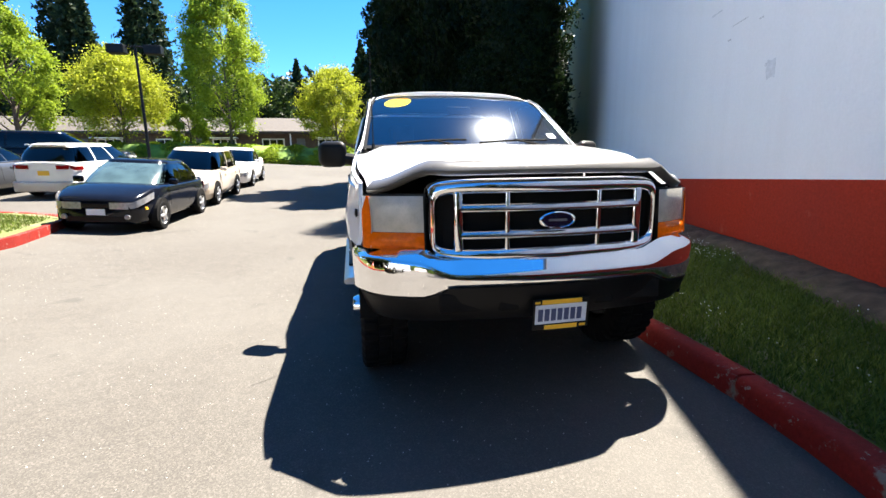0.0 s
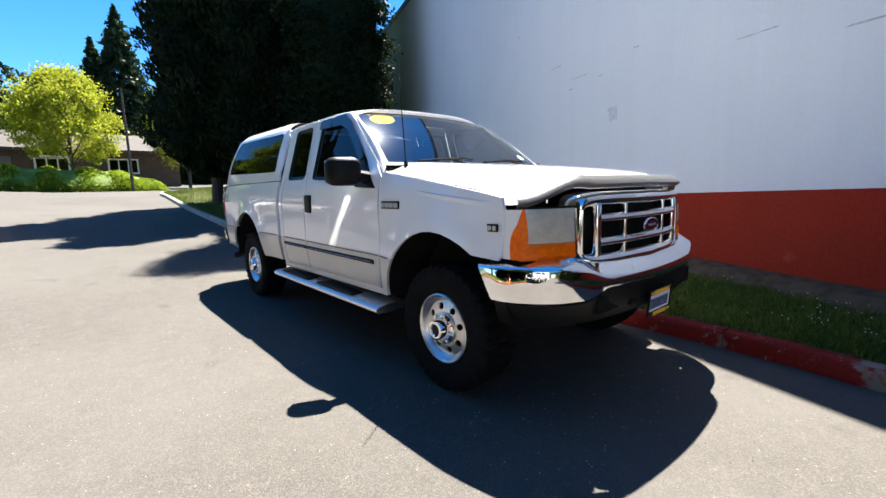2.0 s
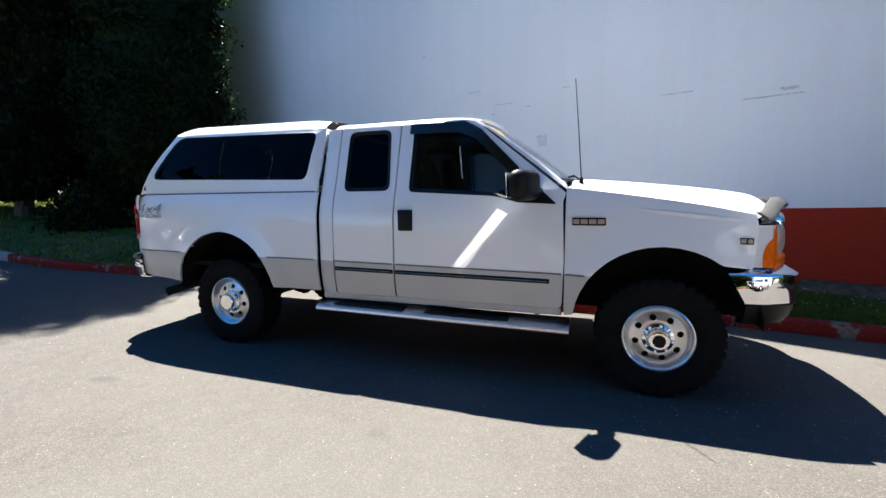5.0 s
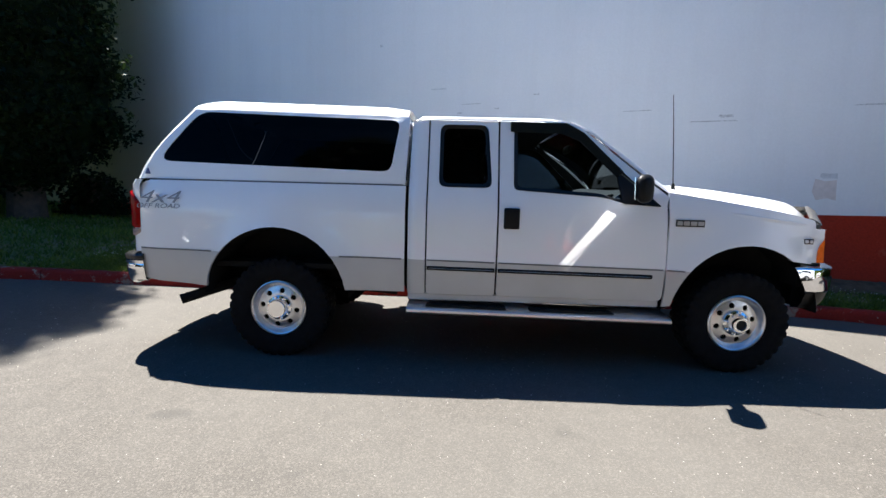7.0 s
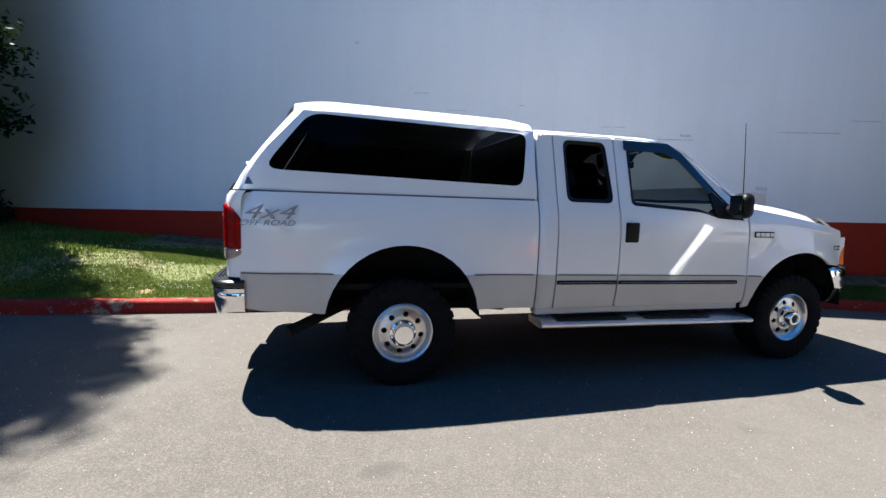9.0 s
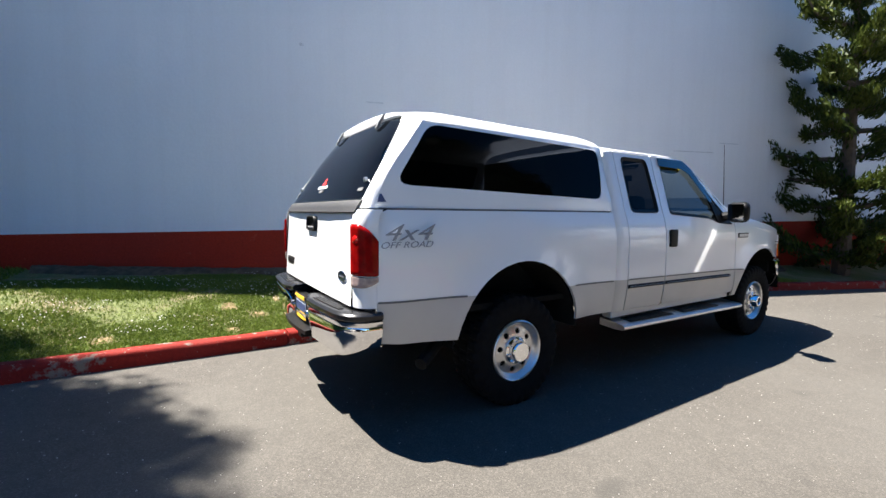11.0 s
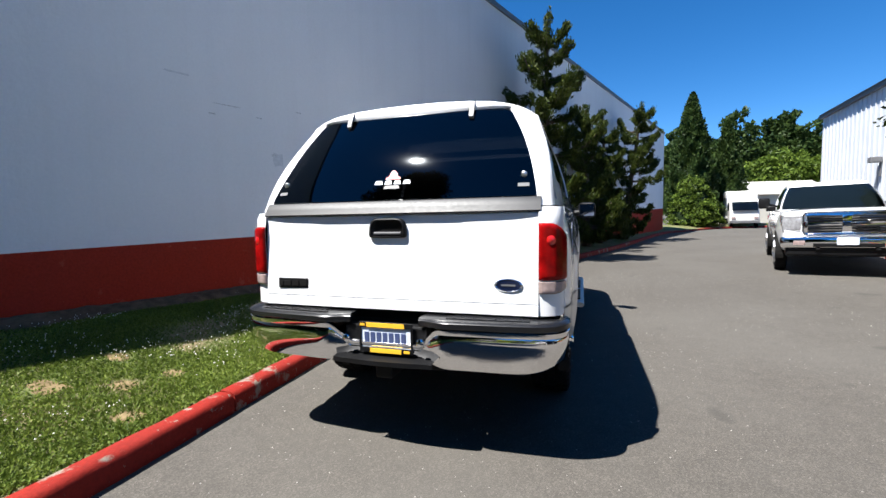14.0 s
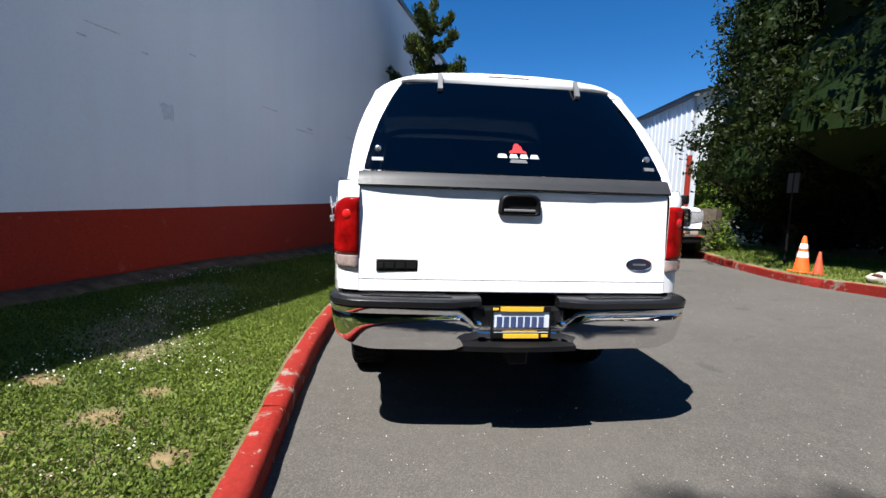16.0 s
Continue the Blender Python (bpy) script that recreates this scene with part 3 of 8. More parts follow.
# flank panels
R_ARCH = 0.545


def make_fender():
    top = [(y, hood_edge(y) - 0.004) for y in steps(0.60, -0.50, 14)]
    out = [(0.60, 0.52)] + [(0.60, 1.395)] + top[1:] + [(-0.52, 1.13), (-0.50, 0.905), (-0.49, 0.885)]
    ar = [p for p in arch(0.0, R_ARCH, 0.53, -0.46, 0.46, zc=0.47) if p[0] > -0.352]
    return sheet(out[1:] + ar + [(0.60, 0.52)], [], bend_body, CUT_Y, CUT_Z, 0.02, TWO_TONE)


mirrored("front_fender", make_fender, [M_WHITE, M_TAN, M_DARK], truck)

WIN_F = rounded([(1.77, 1.385), (1.08, 1.345), (0.94, 1.30), (0.66, 1.285), (1.26, 1.84), (1.36, 1.885), (1.77, 1.885)], [0.04, 0.12, 0.08, 0.02, 0.06, 0.08, 0.04])
WIN_Q = rounded([(1.935, 1.395), (2.345, 1.395), (2.345, 1.885), (1.97, 1.885)], 0.06)
CAP_WIN = rounded([(4.56, 1.545), (2.72, 1.50), (2.66, 1.905), (4.265, 1.945)], [0.11, 0.07, 0.07, 0.09])


def make_front_door():
    out = rounded([(0.615, 0.56), (0.605, 0.9), (0.62, 1.30), (0.60, 1.36), (1.27, 1.905), (1.36, 1.93), (1.878, 1.935), (1.878, 0.56)], [0.05, 0, 0, 0, 0.1, 0.05, 0.02, 0.03])
    return sheet(out, [WIN_F], bend_body, CUT_Y + [0.8, 1.0, 1.3, 1.6], CUT_Z, 0.03, TWO_TONE)


def make_rear_door():
    out = rounded([(1.892, 0.56), (1.892, 1.935), (2.425, 1.93), (2.425, 0.56)], 0.02)
    return sheet(out, [WIN_Q], bend_body, [2.1, 2.3], CUT_Z, 0.03, TWO_TONE)


def make_cab_corner():
    out = [(2.437, 0.56), (2.437, 1.93), (2.52, 1.92), (2.565, 1.86), (2.575, 1.4), (2.575, 0.56)]
    return sheet(out, [], lambda y, z: bend_body(y, z) + 0.025 * max(0, (y - 2.52) / 0.055) ** 2, [2.5, 2.54], CUT_Z, 0.03, TWO_TONE)


fd = mirrored("front_door", make_front_door, [M_WHITE, M_TAN, M_INTERIOR], truck)
rd = mirrored("rear_door", make_rear_door, [M_WHITE, M_TAN, M_INTERIOR], truck)
mirrored("cab_corner", make_cab_corner, [M_WHITE, M_TAN, M_INTERIOR], truck)


def make_bedside():
    out = [(2.597, 0.57), (2.597, 1.395), (4.64, 1.395), (4.685, 1.36), (4.70, 1.30), (4.69, 0.62)]
    ar = arch(WHEELBASE, R_ARCH + 0.01, 0.575, 4.15, 3.06, zc=0.50)
    return sheet(out + [(4.55, 0.60)] + ar, [], bend_body, CUT_Y + [2.7, 2.8, 2.9], CUT_Z, 0.02, TWO_TONE)


mirrored("bed_side", make_bedside, [M_WHITE, M_TAN, M_DARK], truck)


def pane(win, inset, name, material, parents, label):
    """A pane that fills a flank's window opening."""
    for parent, flip in zip(parents, (False, True)):
        cy = sum(p[0] for p in win) / len(win)
        cz = sum(p[1] for p in win) / len(win)
        pts = [(cy + (y - cy) * 1.012, cz + (z - cz) * 1.012) for y, z in win]
        bm = sheet(pts, [], lambda y, z: bend_body(y, z) + inset, [], [1.4, 1.5, 1.6, 1.7, 1.8])
        ob = part(name, mirror_x(bm) if flip else bm, material, parent, label, True)
        ob.visible_shadow = False


def window_seal(win, parents, width=0.03, out=0.004):
    for parent, flip in zip(parents, (False, True)):
        bm = bmesh.new()
        cy = sum(p[0] for p in win) / len(win)
        cz = sum(p[1] for p in win) / len(win)
        n = len(win)
        a = [bm.verts.new((bend_body(y, z) - out, y, z)) for y, z in win]
        b = []
        for i, (y, z) in enumerate(win):
            d = Vector((cy - y, cz - z))
            ex, ez = d.x / max(0.2, abs(cy - y)), d.y / max(0.2, abs(cz - z))
            y2, z2 = y + max(-1, min(1, ex)) * width, z + max(-1, min(1, ez)) * width
            b.append(bm.verts.new((bend_body(y2, z2) + 0.012, y2, z2)))
        for i in range(n):
            bm.faces.new((a[i], a[(i + 1) % n], b[(i + 1) % n], b[i]))
        part("window_seal", mirror_x(bm) if flip else bm, M_BLACK, parent, smooth=True)


pane(WIN_F, 0.016, "door_window", M_GLASS, fd, "lightly tinted door glass")
pane(WIN_Q, 0.016, "quarter_window", M_DARKGLASS, rd, "dark privacy glass")
window_seal(WIN_F, fd)
window_seal(WIN_Q, rd)


def sweep(plan, section, closed_ends=True):
    """Carry a section of (outward, z) along a plan line of (x, y); section(x, y) may vary."""
    bm = bmesh.new()
    rows = []
    n = len(plan)
    for i, (x, y) in enumerate(plan):
        a, b = Vector(plan[max(i - 1, 0)]), Vector(plan[min(i + 1, n - 1)])
        d = (b - a).normalized()
        nx, ny = d.y, -d.x
        rows.append([bm.verts.new((x + nx * o, y + ny * o, z)) for o, z in section(x, y)])
    m = len(rows[0])
    for a, b in zip(rows, rows[1:]):
        for j in range(m - 1):
            bm.faces.new((a[j], a[j + 1], b[j + 1], b[j]))
    if closed_ends:
        bm.faces.new(rows[0])
        bm.faces.new(rows[-1][::-1])
    return bm


def plan_line(half, step=0.06):
    """A symmetric plan line from its half, given from the flank to the middle."""
    pts = smooth_line(half + [(-x, y) for x, y in half[-2::-1]], step)
    return [(float(p[0]), float(p[1])) for p in pts]


# hood, cowl, roof and glass
def make_hood():
    bm = bmesh.new()
    xs = [-0.93, -0.92, -0.9, -0.86, -0.8, -0.74, -0.68, -0.62, -0.55, -0.4, -0.2, 0, 0.2, 0.4, 0.55, 0.62, 0.68, 0.74, 0.8, 0.86, 0.9, 0.92, 0.93]
    ss = steps(0, 1, 24)

    def f(x, s):
        y0, y1 = front_y(x) + 0.035, 0.60 - 0.10 * (1 - (x / 0.93) ** 2)
        y = y0 + (y1 - y0) * s
        z = hood_z(x, y)
        if s < 0.12:
            z -= 0.05 * ((0.12 - s) / 0.12) ** 2
        lim = side_x(y, 1.36) - 0.018
        return (max(-lim, min(lim, x * lim / 0.93)), y, z)

    return grid(bm, xs, ss, f)


part("hood", make_hood(), M_WHITE, truck, "white hood with a raised centre", True, 60)
part("cowl", grid(bmesh.new(), steps(-0.88, 0.88, 16), steps(0, 1, 3), lambda x, s: (x, 0.485 + 0.1 * (x / 0.9) ** 2 + 0.19 * s, 1.432 - 0.004 * s + 0.012 * (1 - (x / 0.9) ** 2))), M_BLACK, truck, "black plastic wiper cowl", True)


def windshield_point(x, s):
    """s runs from the foot to the head; x from -1 to 1 across."""
    w = 0.885 - 0.115 * s - 0.035 * max(0, (s - 0.8) / 0.2) ** 2
    y = 0.545 + 0.70 * s + (0.11 - 0.03 * s) * x * x + 0.04 * math.sin(math.pi * s) * -1
    return Vector((x * w, y, 1.445 + 0.485 * s + 0.02 * (1 - x * x) * s))


part("windshield", grid(bmesh.new(), steps(-1, 1, 20), steps(0, 1, 10), windshield_point), M_SHIELD, truck, "raked clear windshield with a yellow oval sticker", True).visible_shadow = False
bm = bmesh.new()
for s0, s1 in ((0.0, 0.05),):
    grid(bm, steps(-1, 1, 20), steps(s0, s1, 2), lambda x, s: windshield_point(x, s) + Vector((0, -0.004, 0.003)))
for a, b in ((-1.0, -0.97), (0.97, 1.0)):
    grid(bm, steps(a, b, 2), steps(0.05, 1, 10), lambda x, s: windshield_point(x, s) + Vector((0, -0.004, 0.003)))
part("windshield_seal", bm, M_BLACK, truck, "", True)
bm = bmesh.new()
c = bm.verts.new(windshield_point(-0.70, 0.875) + Vector((0, 0.008, -0.006)))
ring = [bm.verts.new(windshield_point(-0.70 + 0.145 * math.cos(a) + 0.03 * math.sin(a), 0.875 + 0.105 * math.sin(a)) + Vector((0, 0.008, -0.006))) for a in [2 * math.pi * i / 24 for i in range(24)]]
for i in range(24):
    bm.faces.new((c, ring[i], ring[(i + 1) % 24]))
part("price_sticker", bm, M_YELLOW, truck, "yellow oval sticker inside the windshield")
bm = boxed(0.62, 0.0, 0.0, 0.69, 0.004, 0.05)
for v in bm.verts:
    v.co = windshield_point(v.co.x / 0.8, 0.16 + v.co.z * 1.6) + Vector((0, -0.006 - v.co.y, 0.004))
part("permit_sticker", bm, M_PLATE, truck)


def make_pillar():
    bm = bmesh.new()

    def f(s, q):
        y, z = 0.585 + 0.70 * s, 1.375 + 0.555 * s
        a = Vector((-side_x(y, z), y, z))
        b = windshield_point(-1, s) + Vector((-0.002, -0.004, 0.003))
        e = max(0, (s - 0.82) / 0.18) ** 2
        a += Vector((0.03 * e, 0.01 * e, -0.022 * e))
        p = a.lerp(b, q)
        p.z += 0.014 * math.sin(math.pi * q)
        p.y -= 0.010 * math.sin(math.pi * q)
        return p

    return grid(bm, steps(0, 1.0, 10), steps(0, 1, 5), f)


mirrored("windshield_pillar", make_pillar, M_WHITE, truck)


def make_pillar_trim():
    bm = make_pillar()
    for v in bm.verts:
        v.co += Vector((0.022, 0.03, -0.012))
    return bm


mirrored("pillar_trim", make_pillar_trim, M_INTERIOR, truck)


def roof_point(x, s):
    y0 = windshield_point(max(-1, min(1, x)), 1.0).y - 0.01
    y = y0 + (2.57 - y0) * s
    a = abs(x)
    w = 0.80
    z = 1.938 + 0.058 * (1 - a ** 4.5) - 0.022 * max(0, (0.12 - s) / 0.12) ** 2 - 0.05 * max(0, (s - 0.93) / 0.07) ** 2
    if a > 0.93:
        z -= 0.02 * (a - 0.93) / 0.07
    z -= 0.045 * max(0, (0.22 - s) / 0.22) ** 1.6 * a ** 5
    return (x * w, y, z)


part("roof_lip", grid(bmesh.new(), steps(-0.97, 0.97, 20), steps(0, 1, 3), lambda x, q: windshield_point(x, 0.985).lerp(Vector(roof_point(x, 0.0)), q) + Vector((0, -0.008 * math.sin(math.pi * q) - 0.004, 0.002))), M_WHITE, truck, "", True, 60)
part("roof", grid(bmesh.new(), [-1, -0.985, -0.96, -0.93, -0.88] + steps(-0.8, 0.8, 16) + [0.88, 0.93, 0.96, 0.985, 1], steps(0, 1, 16), roof_point), M_WHITE, truck, "white cab roof", True, 60)
bm = bmesh.new()
box(bm, -0.93, 2.535, 0.58, 0.93, 2.56, 1.42)
box(bm, -0.80, 2.535, 1.42, 0.80, 2.56, 1.91)
part("cab_back", bm, M_WHITE, truck)
part("cab_back_trim", boxed(-0.79, 2.50, 0.62, 0.79, 2.53, 1.90), M_INTERIOR, truck)
bm = grid(bmesh.new(), steps(-0.93, 0.93, 12), steps(0.03, 0.97, 8), lambda x, s: Vector(roof_point(x, s)) + Vector((0, 0, -0.03)))
part("headliner", bm, M_INTERIOR, truck, "", True)
# dark block added so that the cab-to-bed gap reads as shade
part("bed_gap_filler", boxed(-0.90, 2.566, 0.58, 0.90, 2.598, 1.39), M_DARK, truck)

# inside of the cab
bm = boxed(-0.93, 0.62, 0.56, 0.93, 2.53, 0.62)
part("cab_floor", bm, M_SEAT, truck)
bm = bmesh.new()
sec = [(0.60, 1.40), (0.72, 1.425), (0.90, 1.41), (1.02, 1.33), (1.03, 1.2), (0.95, 1.0), (0.75, 0.75), (0.62, 0.6)]
grid(bm, [-0.92, -0.45, 0, 0.25, 0.5, 0.92], list(range(len(sec))), lambda x, i: (x, sec[i][0], sec[i][1] + (0.03 if 0.2 < x < 0.6 and i in (2, 3) else 0)))
part("dashboard", bm, M_INTERIOR, truck, "grey dashboard", True, 50)
bm = bmesh.new()
lathe(bm, [(0.185 + 0.016 * math.cos(a), 0.016 * math.sin(a)) for a in [2 * math.pi * i / 8 for i in range(9)]], 28, pose(0.40, 1.24, 1.24, 0, 0, 90) @ pose(0, 0, 0, 0, 28, 0))
for a in (20, 160, 270):
    q = pose(0.40, 1.24, 1.24, 0, 0, 90) @ pose(0, 0, 0, 0, 28, 0)
    tube(bm, [q @ Vector((0, 0, 0)), q @ Vector((0, 0.18 * math.cos(radians(a)), 0.18 * math.sin(radians(a))))], 0.016, 6)
tube(bm, [(0.40, 1.24, 1.24), (0.40, 1.0, 1.14)], 0.03, 8)
part("steering_wheel", bm, M_BLACK, truck, "black steering wheel", True)


def make_seat(x0, x1, y, head=True):
    bm = bmesh.new()
    box(bm, x0, y - 0.45, 0.80, x1, y + 0.05, 0.98, 0.05)
    b2 = boxed(x0 + 0.01, -0.09, 0, x1 - 0.01, 0.06, 0.62, 0.05)
    b2.transform(pose(0, y, 0.95, -14))
    if head:
        b3 = boxed((x0 + x1) / 2 - 0.13, -0.06, 0.60, (x0 + x1) / 2 + 0.13, 0.06, 0.80, 0.05)
        b3.transform(pose(0, y, 0.97, -14))
        tmp = bpy.data.meshes.new("tmp")
        b3.to_mesh(tmp)
        bm.from_mesh(tmp)
        bpy.data.meshes.remove(tmp)
        b3.free()
    tmp = bpy.data.meshes.new("tmp")
    b2.to_mesh(tmp)
    bm.from_mesh(tmp)
    bpy.data.meshes.remove(tmp)
    b2.free()
    return bm


for x0, x1, y in ((-0.72, -0.16, 1.72), (0.16, 0.72, 1.72)):
    part("seat", make_seat(x0, x1, y), M_SEAT, truck, "grey cloth seat with headrest", True, 50)
part("rear_bench", make_seat(-0.8, 0.8, 2.42, False), M_SEAT, truck, "grey cloth rear bench", True, 50)
bm = boxed(-0.11, 0.0, -0.035, 0.11, 0.03, 0.035, 0.012)
bm.transform(pose(0, 1.14, 1.80))
part("inside_mirror", bm, M_BLACK, truck, "", True)

# nose: grille, lamps, deflector, bumper
NOSE = plan_line([(-0.615, -0.735), (-0.55, -0.775), (-0.3, -0.815), (0, -0.825)], 0.05)


def band(z0, z1, o0=0.02, o1=-0.02, xr=0.62):
    pts = [p for p in NOSE if abs(p[0]) <= xr]
    zm = (z0 + z1) / 2
    return sweep(pts, lambda x, y: [(o1, z0), (o0 - 0.006, z0 + 0.002), (o0, z0 + 0.010), (o0 - 0.006, zm + 0.004), (o0 - 0.018, z1 - 0.002), (o1, z1), (o1, z0)], False)


grille = part("grille", sweep(NOSE, lambda x, y: [(-0.07, 0.86), (-0.075, 1.23)], False), M_DARK, truck, "chrome-barred grille with a blue oval emblem", False)
bm = bmesh.new()


def frame_point(t, r):
    """The chrome surround: a rounded frame; t runs round it, r from inner to outer edge."""
    hw, hh, cz = 0.618, 0.129, 1.021
    a = 2 * math.pi * t
    e = 0.22
    cx = math.copysign(abs(math.cos(a)) ** e, math.cos(a))
    cy = math.copysign(abs(math.sin(a)) ** e, math.sin(a))
    grow = r * 0.082
    x, z = cx * (hw - 0.03 + grow * 0.5), cz + cy * (hh - 0.0 + grow * 0.95)
    q = max(0, min(1, r))
    y = front_y(min(0.62, abs(x))) - 0.012 - 0.045 * max(0.0, math.sin(math.pi * q)) ** 0.7 + (0.02 if r < 0 else 0)
    return (x, y, z)


NT = 96
rings = [[bm.verts.new(frame_point(i / NT, r)) for i in range(NT)] for r in (0, 0.04, 0.1, 0.16, 0.3, 0.5, 0.7, 0.78, 0.86, 0.93, 1.0)] + [[bm.verts.new(Vector(frame_point(i / NT, 1.0)) + Vector((0, 0.09, 0))) for i in range(NT)]]
for a, b in zip(rings, rings[1:]):
    for i in range(NT):
        bm.faces.new((a[i], a[(i + 1) % NT], b[(i + 1) % NT], b[i]))
part("grille_surround", bm, M_CHROME, grille, "polished chrome surround", True, 60)
for z in (0.957, 1.088):
    part("grille_bar", band(z - 0.022, z + 0.022, 0.006, -0.03, 0.51), M_BARCHROME, grille, "", True, 60)
for x in (-0.245, 0.245):
    bm = boxed(x - 0.014, front_y(x) - 0.034, 0.875, x + 0.012, front_y(x) + 0.03, 1.170, 0.010, 3)
    part("grille_post", bm, M_CHROME, grille, "", True, 60)
for x in (-0.485, 0.485):
    bm = boxed(x - 0.024, front_y(x) - 0.052, 0.872, x + 0.024, front_y(x) + 0.01, 1.172, 0.016, 3)
    part("grille_post", bm, M_CHROME, grille, "", True, 60)


def oval(name, m, w, h, parent, label):
    bm = bmesh.new()
    prof = [(1.0, 0.0), (1.0, 0.006), (0.9, 0.010), (0.86, 0.008)]
    rs = [[bm.verts.new(m @ Vector((w * r * math.cos(a), -d, h * r * math.sin(a)))) for a in [2 * math.pi * i / 28 for i in range(28)]] for r, d in prof]
    for a, b in zip(rs, rs[1:]):
        for i in range(28):
            bm.faces.new((a[i], a[(i + 1) % 28], b[(i + 1) % 28], b[i]))
    rim = part(name, bm, M_CHROME, parent, label, True)
    bm = bmesh.new()
    vs = [bm.verts.new(m @ Vector((w * 0.88 * math.cos(a), -0.0075, h * 0.88 * math.sin(a)))) for a in [2 * math.pi * i / 28 for i in range(28)]]
    bm.faces.new(vs)
    for x0, x1 in ((-0.5, 0.5),):
        q = [bm.verts.new(m @ Vector((w * u, -0.0095, h * v))) for u, v in ((-0.5, -0.12), (0.5, -0.12), (0.5, 0.16), (-0.5, 0.16))]
        bm.faces.new(q).material_index = 1
    part("enamel", bm, [M_BLUEOVAL, M_GREYRUB], parent)
    return rim


oval("emblem", pose(0, -0.845, 1.022), 0.097, 0.042, grille, "chrome-rimmed dark blue oval emblem")


def lamp_point(u, v, out=0.0):
    """u from the grille side to the flank, v from the foot to the head of the lamp."""
    x = 0.655 + 0.275 * u
    y = -0.728 + 0.09 * u + 0.052 * u * u - 0.015 * (1 - v)
    return Vector((-(x + out * 0.3), y - out, 0.888 + v * 0.262))


def make_lamp(u0, u1, v0, v1, out):
    bm = bmesh.new()
    grid(bm, steps(u0, u1, 8), steps(v0, v1, 4), lambda u, v: lamp_point(u, v, out if u0 < u < u1 and v0 < v < v1 else 0.004))
    return bm


lamps = mirrored("headlamp", lambda: make_lamp(-0.02, 0.895, 0.325, 1.0, 0.016), M_LENS, truck, "hazed headlamp with an amber corner lens")
for q, flip in zip(lamps, (False, True)):
    b1 = make_lamp(-0.02, 1.0, 0.0, 0.318, 0.018)
    b2 = bmesh.new()

    def corner(u, v):
        p = lamp_point(1.0, v, 0.0)
        a = lamp_point(0.902 - 0.03 * math.sin(math.pi * v), v, 0.014)
        if u < 0.5:
            return a.lerp(p + Vector((-0.012, -0.006, 0)), u * 2)
        return (p + Vector((-0.012, -0.006, 0))).lerp(Vector((-0.948, -0.47 + 0.05 * v, p.z)), u * 2 - 1)

    grid(b2, steps(0, 1, 10), steps(0.02, 1.0, 10), lambda u, v: corner(u * (0.70 - 0.54 * max(0, v) ** 3), v))
    b3 = grid(bmesh.new(), steps(0, 1, 6), steps(0.02, 1.0, 6), lambda u, v: corner(u, v) + Vector((0.003, 0.003, 0)))
    part("lamp_surround", mirror_x(b3) if flip else b3, M_WHITE, truck, "", True)
    part("turn_signal", mirror_x(b1) if flip else b1, M_AMBER, q, "amber turn signal", True)
    part("side_marker", mirror_x(b2) if flip else b2, M_AMBER, q, "amber corner lens", True)


def make_lamp_bed():
    bm = bmesh.new()
    grid(bm, steps(-0.05, 1.0, 8), steps(-0.03, 1.04, 2), lambda u, v: lamp_point(u, v, -0.012))
    return bm


mirrored("lamp_housing", make_lamp_bed, M_BLACK, truck)

DEFL = plan_line([(-0.89, -0.552), (-0.83, -0.60), (-0.72, -0.655), (-0.64, -0.70), (-0.5, -0.765), (0, -0.80)], 0.05)


def deflector_section(x, y):
    a = abs(x)
    s = max(0, min(1, (a - 0.54) / 0.16))
    s = s * s * (3 - 2 * s)
    zb = hood_z(x, y + 0.03) - 0.038 - 0.012 * s
    up = 0.034
    return [(-0.01, zb - 0.012), (0.024, zb - 0.006), (0.038, zb + 0.012), (0.030, zb + up * 0.8), (-0.020, zb + up + 0.026), (-0.040, zb + up + 0.024), (0.02, zb + up * 0.55), (-0.01, zb)]


part("bug_deflector", sweep(DEFL, deflector_section), M_SMOKE, truck, "smoked acrylic bug deflector", True, 50)

BUMP = plan_line([(-0.99, -0.345), (-0.984, -0.48), (-0.945, -0.63), (-0.845, -0.755), (-0.68, -0.83), (-0.45, -0.88), (0, -0.91)], 0.04)


def bumper_foot(x):
    s = max(0, min(1, (abs(x) - 0.52) / 0.16))
    return 0.715 - 0.05 * s * s * (3 - 2 * s)


def bumper_head(x):
    """The top edge dips under the grille."""
    s = max(0, min(1, (abs(x) - 0.50) / 0.2))
    return 0.843 + 0.05 * s * s * (3 - 2 * s)


def bumper_drop(x):
    """Fall of the sloping shelf above the bumper's face, less towards the flanks."""
    return 0.055 - 0.022 * max(0, min(1, (abs(x) - 0.6) / 0.25))


bumper = part("front_bumper", sweep(BUMP, lambda x, y: [(-0.085, bumper_head(x) - 0.004), (-0.072, bumper_head(x)), (-0.004, bumper_head(x) - bumper_drop(x)), (0.006, bumper_head(x) - bumper_drop(x) - 0.008), (0.010, bumper_head(x) - bumper_drop(x) - 0.02), (0.010, (bumper_head(x) - bumper_drop(x) - 0.02 + bumper_foot(x)) / 2), (0.006, bumper_foot(x) + 0.012), (-0.012, bumper_foot(x)), (-0.04, bumper_foot(x) + 0.01)], False), M_CHROME, truck, "wrap-around chrome front bumper with a black valance", True, 45)
for v in bumper.data.vertices:
    v.co.y -= 0.12 * max(0.0, min(1.0, (0.893 - v.co.z) / 0.228)) * max(0.0, min(1.0, (v.co.y + 0.62) / 0.27))
VAL = [p for p in BUMP if p[1] < -0.45]
